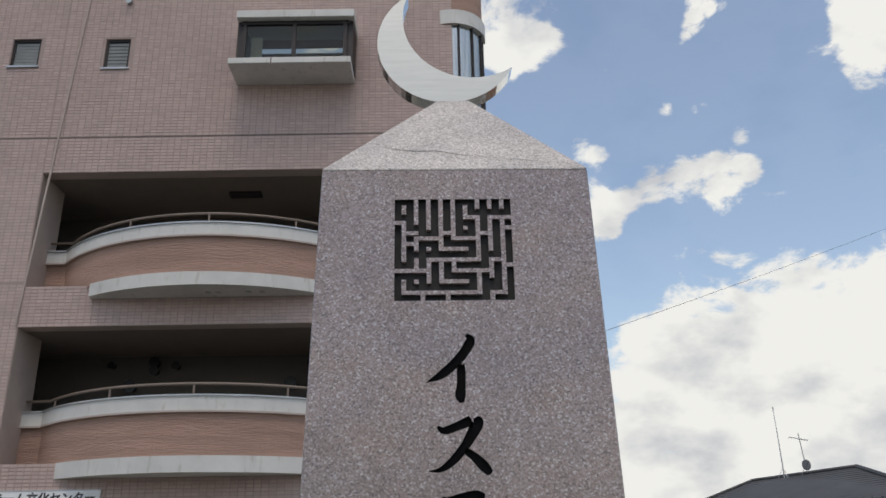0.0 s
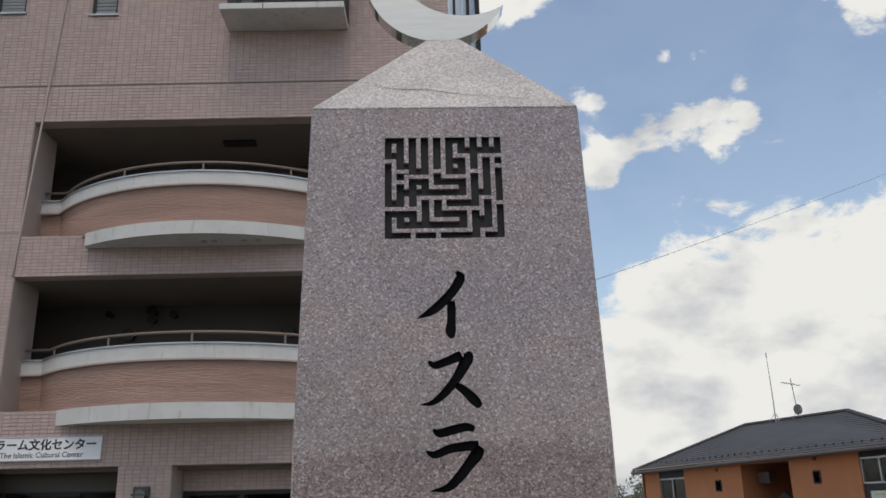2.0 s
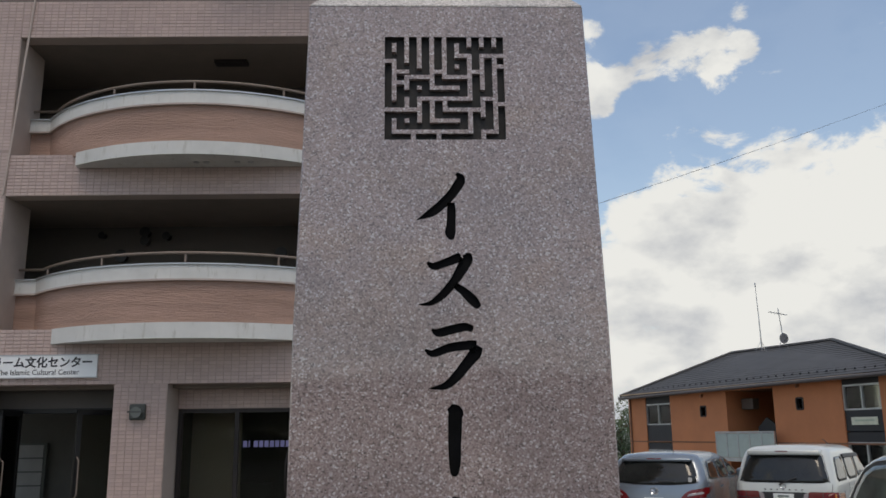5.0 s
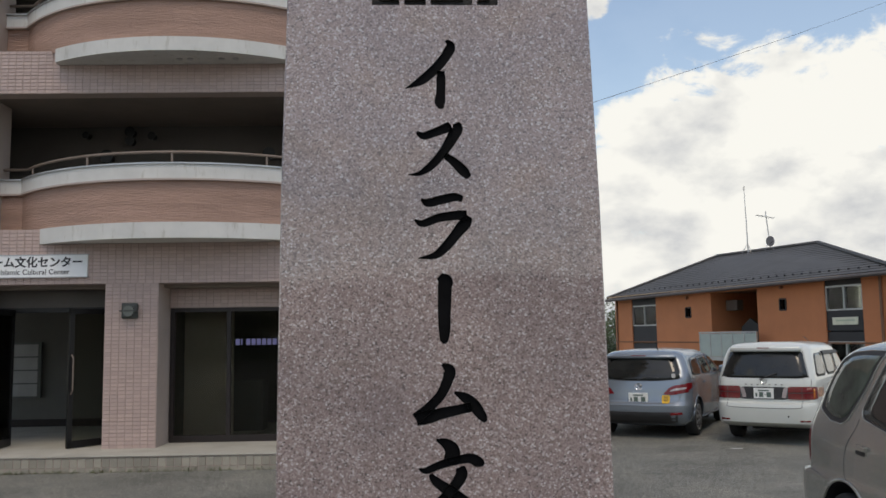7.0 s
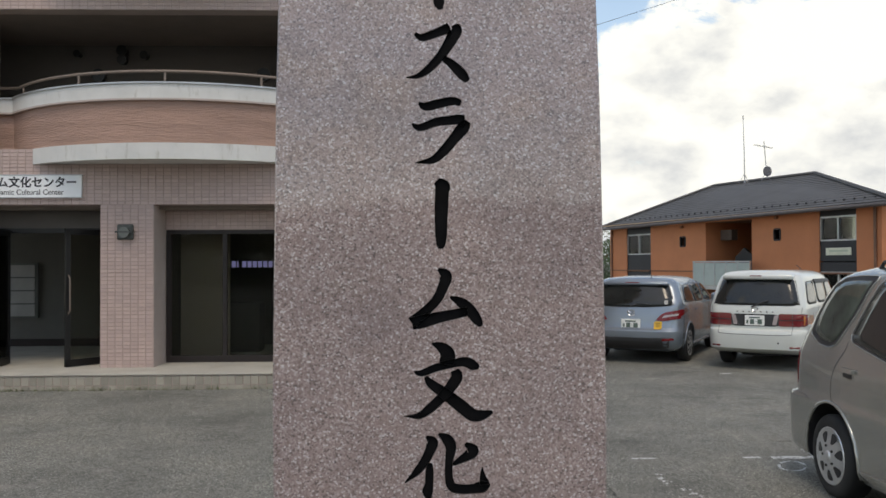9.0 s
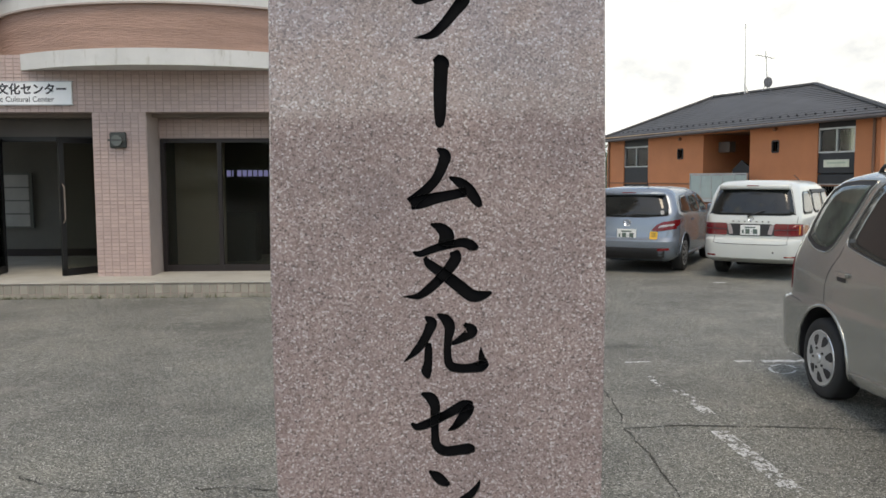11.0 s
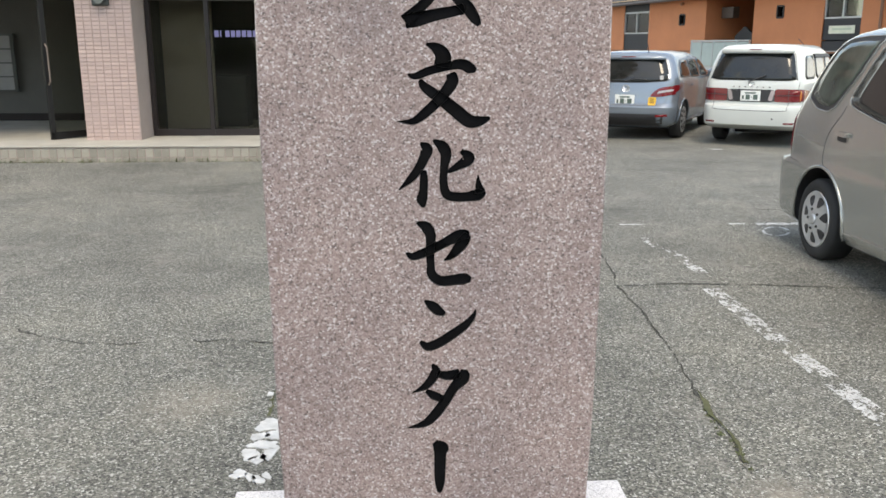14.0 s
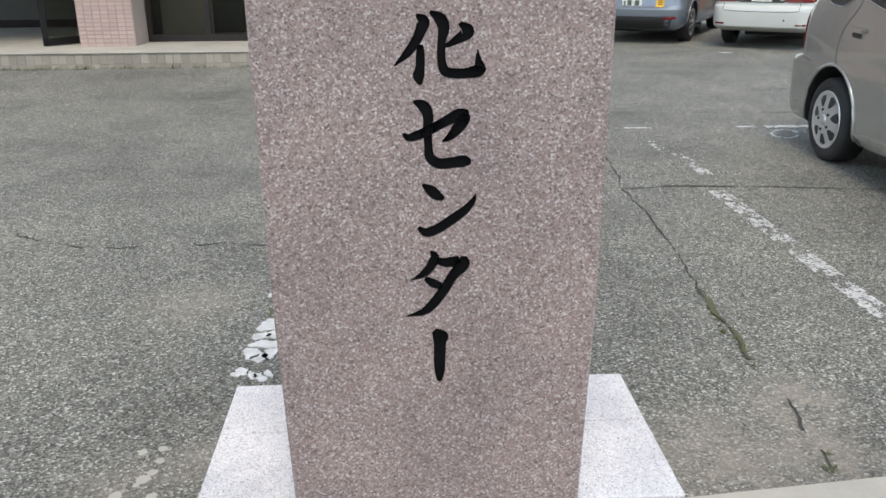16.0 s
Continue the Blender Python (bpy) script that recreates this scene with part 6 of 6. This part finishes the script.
# ---- marks on the asphalt ----
def ribbon(name, points, width, material, label, category, z=0.004, seed=1, rough=0.5, kind=""):
    rng = random.Random(seed)
    line = smooth_line(points, 10)
    verts, faces = [], []
    for i, p in enumerate(line):
        d = line[min(i + 1, len(line) - 1)] - line[max(i - 1, 0)]
        n = np.array((-d[1], d[0])) / (np.hypot(*d[:2]) + 1e-9)
        jx = rng.uniform(-1, 1) * width * rough
        a, b = width * rng.uniform(0.3, 0.6), width * rng.uniform(0.3, 0.6)
        verts += [(p[0] + n[0] * (a + jx), p[1] + n[1] * (a + jx), z), (p[0] - n[0] * (b - jx), p[1] - n[1] * (b - jx), z)]
        if i:
            faces.append((2 * i - 2, 2 * i - 1, 2 * i + 1, 2 * i))
    return tagged(quads(name, verts, faces, material), label, category, kind=kind)


def flakes(name, x0, x1, y0, y1, cover, size, material, label, seed, fine=0.0):
    """Worn road paint: what is left of a painted bar, as many ragged flakes."""
    rng = random.Random(seed)
    verts, faces = [], []
    n = int((x1 - x0) * (y1 - y0) / (size * size) * cover * 2.0)
    for _ in range(n):
        x, y = rng.uniform(x0, x1), rng.uniform(y0, y1)
        if (1 - 0.6 * fine) * noise.noise((x * 4.5, y * 4.5, seed)) + fine * noise.noise((x * 19, y * 15, seed + 5)) + rng.uniform(-0.25, 0.25) < (0.5 - cover) * 0.7:
            continue
        s = size * rng.choice((0.5, 0.8, 1.0, 1.7)) * rng.uniform(0.6, 1.1)
        k = len(verts)
        m = rng.randint(5, 8)
        a0 = rng.uniform(0, 6)
        for i in range(m):
            r = s * rng.uniform(0.55, 1.0)
            verts.append((min(x1, max(x0, x + r * math.cos(a0 + 6.283 * i / m))), min(y1, max(y0, y + r * math.sin(a0 + 6.283 * i / m))), 0.002 + 0.003 * (len(faces) + 1) / (n + 1)))
        faces.append(tuple(range(k, k + m)))
    return tagged(quads(name, verts, faces, material), label, "road marking", kind="stuff")


flakes("stall_line", 2.045, 2.165, 2.2, 4.45, 0.51, 0.0075, LINE_PAINT, "worn white painted parking line on the asphalt", 3, 0.8)
flakes("stall_line", 2.045, 2.165, 4.45, 5.36, 0.48, 0.008, LINE_PAINT, "worn white painted parking line on the asphalt", 4, 0.8)
flakes("stall_line", 2.14, 2.24, 5.75, 6.45, 0.40, 0.010, LINE_PAINT, "worn white painted parking line on the asphalt", 5, 0.7)
flakes("stall_line", 2.06, 2.15, 6.5, 6.9, 0.22, 0.009, LINE_PAINT, "worn white painted parking line on the asphalt", 15, 0.7)
flakes("cross_line", 3.29, 3.85, 7.33, 7.43, 0.66, 0.018, LINE_PAINT, "white painted bar across the parking line", 6)
flakes("cross_line", 3.04, 3.20, 7.37, 7.44, 0.58, 0.014, LINE_PAINT, "worn white painted bar on the asphalt", 7)
flakes("cross_line", 2.03, 2.28, 7.41, 7.46, 0.42, 0.011, LINE_PAINT, "worn white painted bar on the asphalt", 8)
flakes("paint_fleck", 4.95, 5.15, 12.9, 13.0, 0.9, 0.04, LINE_PAINT, "white paint fleck under the parked minivan", 10)


def paint_chips(name, chips, label, seed):
    """Thick flakes of old paint with ragged edges and a little height: x, y, half length, half width, turn."""
    rng = random.Random(seed)
    bm = bmesh.new()
    for x, y, l, w, turn in chips:
        n, a = 22, radians(turn)
        ragged = [rng.uniform(0.78, 1.12) + 0.12 * math.sin(3 * k * 2 * math.pi / n + x * 40) for k in range(n)]
        pts = []
        for k, r in enumerate(ragged):
            t = 2 * math.pi * k / n
            u, q = 1.12 * l * r * math.copysign(abs(math.cos(t)) ** 0.7, math.cos(t)), 1.12 * w * r * math.copysign(abs(math.sin(t)) ** 0.7, math.sin(t))
            pts.append((x + u * math.cos(a) - q * math.sin(a), y + u * math.sin(a) + q * math.cos(a)))
        prism(pts, 0.0005, 0.005, bm, "xy")
    tagged(part(name, bm, LINE_PAINT), label, "road marking", kind="stuff")


paint_chips("paint_patch", [(-0.545, 3.43, 0.052, 0.055, 8), (-0.512, 3.34, 0.032, 0.040, -20), (-0.575, 3.325, 0.036, 0.030, 25), (-0.545, 3.245, 0.058, 0.030, -12), (-0.590, 3.17, 0.030, 0.046, 18), (-0.552, 3.125, 0.026, 0.036, -30),
                            (-0.512, 3.165, 0.024, 0.050, -14), (-0.605, 3.01, 0.026, 0.030, -30), (-0.560, 2.985, 0.014, 0.030, 30), (-0.527, 2.965, 0.018, 0.034, 38), (-0.498, 2.99, 0.013, 0.026, 28), (-0.59, 3.765, 0.012, 0.022, 0)],
            "flaking thick white paint patch beside the monument", 9)
spot_paint = [(-0.828, 2.487, 0.018), (-0.769, 2.504, 0.016), (-0.787, 2.336, 0.024), (-0.767, 2.372, 0.018), (-0.761, 2.433, 0.017), (-0.80, 2.31, 0.012), (-0.845, 2.26, 0.022), (-0.74, 2.25, 0.02)]
for k, (x, y, r) in enumerate(spot_paint):
    rng_s = random.Random(60 + k)
    rim = [(x + r * rng_s.uniform(0.7, 1.1) * math.cos(t), y + r * rng_s.uniform(0.7, 1.1) * math.sin(t)) for t in np.linspace(0, 2 * math.pi, 15)[:-1]]
    tagged(part("droplet_stain", prism(rim, 0.0003, 0.0022, None, "xy"), CONCRETE), "small pale cement splash on the asphalt", "stain", group="cement splashes")
# painted mark: an open ring
for t0, t1, k in ((0.2, 1.25, 1), (1.5, 2.5, 2), (2.75, 4.2, 3), (4.45, 5.9, 4)):
    ring_pts = [(3.335 + 0.115 * math.cos(a) + 0.055 * math.sin(a), 7.07 + 0.165 * math.sin(a), 0) for a in np.linspace(t0, t1, 5)]
    ribbon("ring_mark", ring_pts, 0.026, LINE_PAINT, "faded white painted ring on the asphalt", "road marking", seed=11 + k, rough=0.3, kind="stuff")


def crack(points, width, material, label, seed, gap=0.0, wander=0.012, z=0.004):
    """A crack that wanders between its points, opens and closes, and breaks off here and there."""
    rng = random.Random(seed)
    line = smooth_line(points, 1)
    dense = []
    for p, q in zip(line, line[1:]):
        m = max(2, int(np.hypot(*(q - p)[:2]) / 0.022))
        dense += [p + (q - p) * k / m for k in range(m)]
    verts, faces = [], []
    whole = True
    for i, p in enumerate(dense):
        d = dense[min(i + 1, len(dense) - 1)] - dense[max(i - 1, 0)]
        n = np.array((-d[1], d[0])) / (np.hypot(*d[:2]) + 1e-9)
        off = wander * (noise.noise((p[0] * 7, p[1] * 7, seed)) * 1.6 + noise.noise((p[0] * 31, p[1] * 31, seed)) * 0.8) + rng.uniform(-0.0025, 0.0025)
        w = width * 0.5 * max(0.12, 0.75 + 1.3 * noise.noise((p[0] * 5, p[1] * 5, seed + 3)) + rng.uniform(-0.25, 0.35))
        c = p[:2] + n * off
        verts += [(*(c + n * w), z), (*(c - n * w), z)]
        here = noise.noise((p[0] * 3, p[1] * 3, seed + 9)) > gap - 0.9
        if i and here and whole:
            faces.append((2 * i - 2, 2 * i - 1, 2 * i + 1, 2 * i))
        whole = here
    tagged(quads("crack", verts, faces, material), label, "crack", kind="stuff")


crack([(1.60, 6.6, 0), (1.595, 6.157, 0), (1.55, 5.75, 0), (1.49, 5.425, 0)], 0.013, CRACK, "narrow dark crack in the asphalt", 1)
crack([(1.49, 5.425, 0), (1.51, 4.95, 0), (1.478, 4.55, 0), (1.473, 4.26, 0), (1.416, 3.824, 0), (1.379, 3.419, 0), (1.381, 3.206, 0), (1.341, 2.953, 0)], 0.012, CRACK, "long dark crack in the asphalt", 2)
crack([(1.47, 4.1, 0), (1.416, 3.824, 0), (1.379, 3.419, 0), (1.381, 3.206, 0), (1.341, 2.953, 0)], 0.020, MOSS, "moss grown in a crack of the asphalt", 12, 0.72, 0.012, 0.007)
crack([(1.341, 2.953, 0), (1.358, 2.785, 0), (1.349, 2.609, 0), (1.329, 2.44, 0), (1.326, 2.329, 0), (1.31, 2.238, 0)], 0.012, CRACK, "broken end of a crack filled with sand", 13, 0.8)
crack([(1.49, 5.45, 0), (1.87, 5.49, 0), (2.5, 5.42, 0), (3.163, 5.30, 0), (4.6, 5.15, 0)], 0.016, CRACK, "straight dark joint in the asphalt", 3, 0.35, 0.008)
crack([(-3.6, 5.6, 0), (-2.9, 5.2, 0), (-2.335, 4.894, 0), (-1.9, 4.61, 0), (-1.72, 4.53, 0), (-1.535, 4.50, 0), (-1.18, 4.55, 0), (-0.74, 4.49, 0), (0.2, 4.52, 0)], 0.011, CRACK, "thin wandering crack in the asphalt", 4, 0.5, 0.025)
crack([(-0.55, 4.4, 0), (-0.57, 3.95, 0), (-0.57, 3.65, 0), (-0.56, 3.5, 0)], 0.012, MOSS, "thin crack with moss beside the monument", 5, 0.6)
crack([(0.8, 8.2, 0), (2.1, 8.14, 0), (3.8, 8.05, 0), (5.0, 7.98, 0)], 0.014, CRACK, "faint straight joint in the asphalt", 6, 0.6)
crack([(0.8, 11.0, 0), (2.77, 10.88, 0), (4.95, 10.5, 0)], 0.016, CRACK, "faint straight joint in the asphalt", 7, 0.6)
crack([(-6.5, 9.2, 0), (-4.2, 8.6, 0), (-2.4, 8.9, 0), (-1.0, 8.5, 0)], 0.010, CRACK, "hair crack in the asphalt", 8, 0.8, 0.04)
tagged(part("kerb_slab", prism([(0.80, 2.125), (2.6, 2.30), (2.6, 0.4), (0.80, 0.4)], 0.0, 0.012, None, "xy"), CONCRETE), "pale concrete paving strip in front of the monument", "paving", kind="structure")


# tufts of weed in the crack and along the step
def weeds(name, places, seed, label):
    rng = random.Random(seed)
    verts, faces = [], []
    for x, y, s in places:
        for _ in range(26):
            a, l = rng.uniform(0, 6.283), s * rng.uniform(0.4, 1.0)
            bx, by = x + rng.uniform(-s, s) * 0.7, y + rng.uniform(-s, s) * 0.7
            tx, ty, tz = bx + l * 0.7 * math.cos(a), by + l * 0.7 * math.sin(a), l * rng.uniform(0.3, 0.8)
            w = 0.0022 + s * 0.03
            k, g = len(verts), ground_height(bx, by) + 0.002
            verts += [(bx - w * math.sin(a), by + w * math.cos(a), g), (bx + w * math.sin(a), by - w * math.cos(a), g), (tx, ty, g + tz)]
            faces.append((k, k + 1, k + 2))
    tagged(quads(name, verts, faces, plain(name + "_leaf", (0.10, 0.12, 0.04), 0.8, spread=0.4)), label, "weeds", kind="stuff")


weeds("weeds", [(1.345 + 0.006 * (k % 5), 2.93 + 0.06 * k, 0.012 + 0.004 * (k % 3)) for k in range(10)] + [(1.31, 2.245, 0.028), (1.335, 2.33, 0.014), (-0.575, 3.70, 0.012), (-0.57, 3.6, 0.012)], 3, "small green weeds in the crack")
weeds("step_weeds", [(-6.4 + 0.13 * k, 11.44 + 0.02 * (k % 3), 0.05 + 0.03 * (k % 4)) for k in range(44)], 5, "low weeds along the foot of the step")


# ---- trees far off beside the orange house ----
def build_tree(x, y, h, seed):
    rng = random.Random(seed)
    z0 = ground_height(x, y)
    tree = thing("tree", pose(x, y, z0), "dark green leafy tree far behind the car park", "tree", group="far trees")
    part("trunk", tube([(0, 0, 0), (0.1, 0, h * 0.3), (0.0, 0.1, h * 0.6), (0.1, 0.0, h * 0.85)], [h * 0.035, h * 0.028, h * 0.018, h * 0.006], 8), BARK, tree)
    for k in range(5):
        a = k * 1.3 + rng.random()
        part("limb", tube([(0, 0, h * (0.35 + 0.08 * k)), (h * 0.12 * math.cos(a), h * 0.12 * math.sin(a), h * (0.45 + 0.08 * k)), (h * 0.26 * math.cos(a), h * 0.26 * math.sin(a), h * (0.53 + 0.08 * k))], [h * 0.014, h * 0.009, h * 0.003], 6), BARK, tree)
    verts, faces = [], []
    clumps = [(rng.gauss(0, h * 0.15), rng.gauss(0, h * 0.15), h * rng.uniform(0.32, 0.97), h * rng.uniform(0.07, 0.14)) for _ in range(34)]
    for cx, cy, cz, cr in clumps:
        for _ in range(90):
            d = Vector((rng.gauss(0, 1), rng.gauss(0, 1), rng.gauss(0, 1))).normalized() * cr * rng.uniform(0.5, 1.1)
            p = Vector((cx, cy, cz)) + d
            u = Vector((rng.gauss(0, 1), rng.gauss(0, 1), rng.gauss(0, 1))).normalized()
            w = u.orthogonal().normalized()
            s = rng.uniform(0.06, 0.13)
            k = len(verts)
            verts += [p - u * s, p + w * s * 0.5, p + u * s, p - w * s * 0.5]
            faces.append((k, k + 1, k + 2, k + 3))
    quads("crown", verts, faces, LEAF, tree, "crown of small dark green leaves")


for x, y, h, s in ((12.0, 50, 5.0, 1), (9.3, 52, 4.6, 2), (14.8, 56, 5.6, 3), (6.2, 55, 4.6, 4)):
    build_tree(x, y, h, s)


# ---- behind the viewer: a row of trees and a cable, which the polished stone mirrors ----
def build_tree_row():
    rng = random.Random(12)
    verts, faces = [], []
    for _ in range(15000):
        x = rng.uniform(-24, 28)
        top = 7.1 + 0.9 * noise.noise((x * 0.16, 3.0, 0)) + 0.5 * noise.noise((x * 0.6, 8.0, 0)) + 0.03 * x
        z = top * (1 - rng.random() ** 1.6)
        p = Vector((x, -42 + rng.uniform(-1.6, 1.6), max(0.2, z)))
        u = Vector((rng.gauss(0, 1), rng.gauss(0, 1), rng.gauss(0, 1))).normalized()
        w = u.orthogonal().normalized()
        s = rng.uniform(0.18, 0.42)
        k = len(verts)
        verts += [p - u * s, p + w * s * 0.6, p + u * s, p - w * s * 0.6]
        faces.append((k, k + 1, k + 2, k + 3))
    tagged(quads("tree_row", verts, faces, LEAF), "dense row of dark green trees across the road", "trees", kind="stuff")


build_tree_row()
pole_label = "grey concrete utility pole across the road"
for x in (-17.0, 19.0):
    pole = thing("utility_pole", pose(x, -20.0, 0), pole_label, "utility pole", group="utility poles")
    part("shaft", tube([(0, 0, 0), (0, 0, 9.0)], [0.17, 0.11], 12), CONCRETE, pole)
    part("crossarm", block(-0.06, 0.06, -0.5, 0.5, 7.95, 8.05), GALV, pole)
sag = [(-17.0 + 36.0 * t, -20.0, 8.06 - 1.7 * t * (1 - t)) for t in np.linspace(0, 1, 25)]
tagged(part("road_cable", tube(sag, 0.022, 6), WIRE), "black cable strung between the utility poles", "cable")
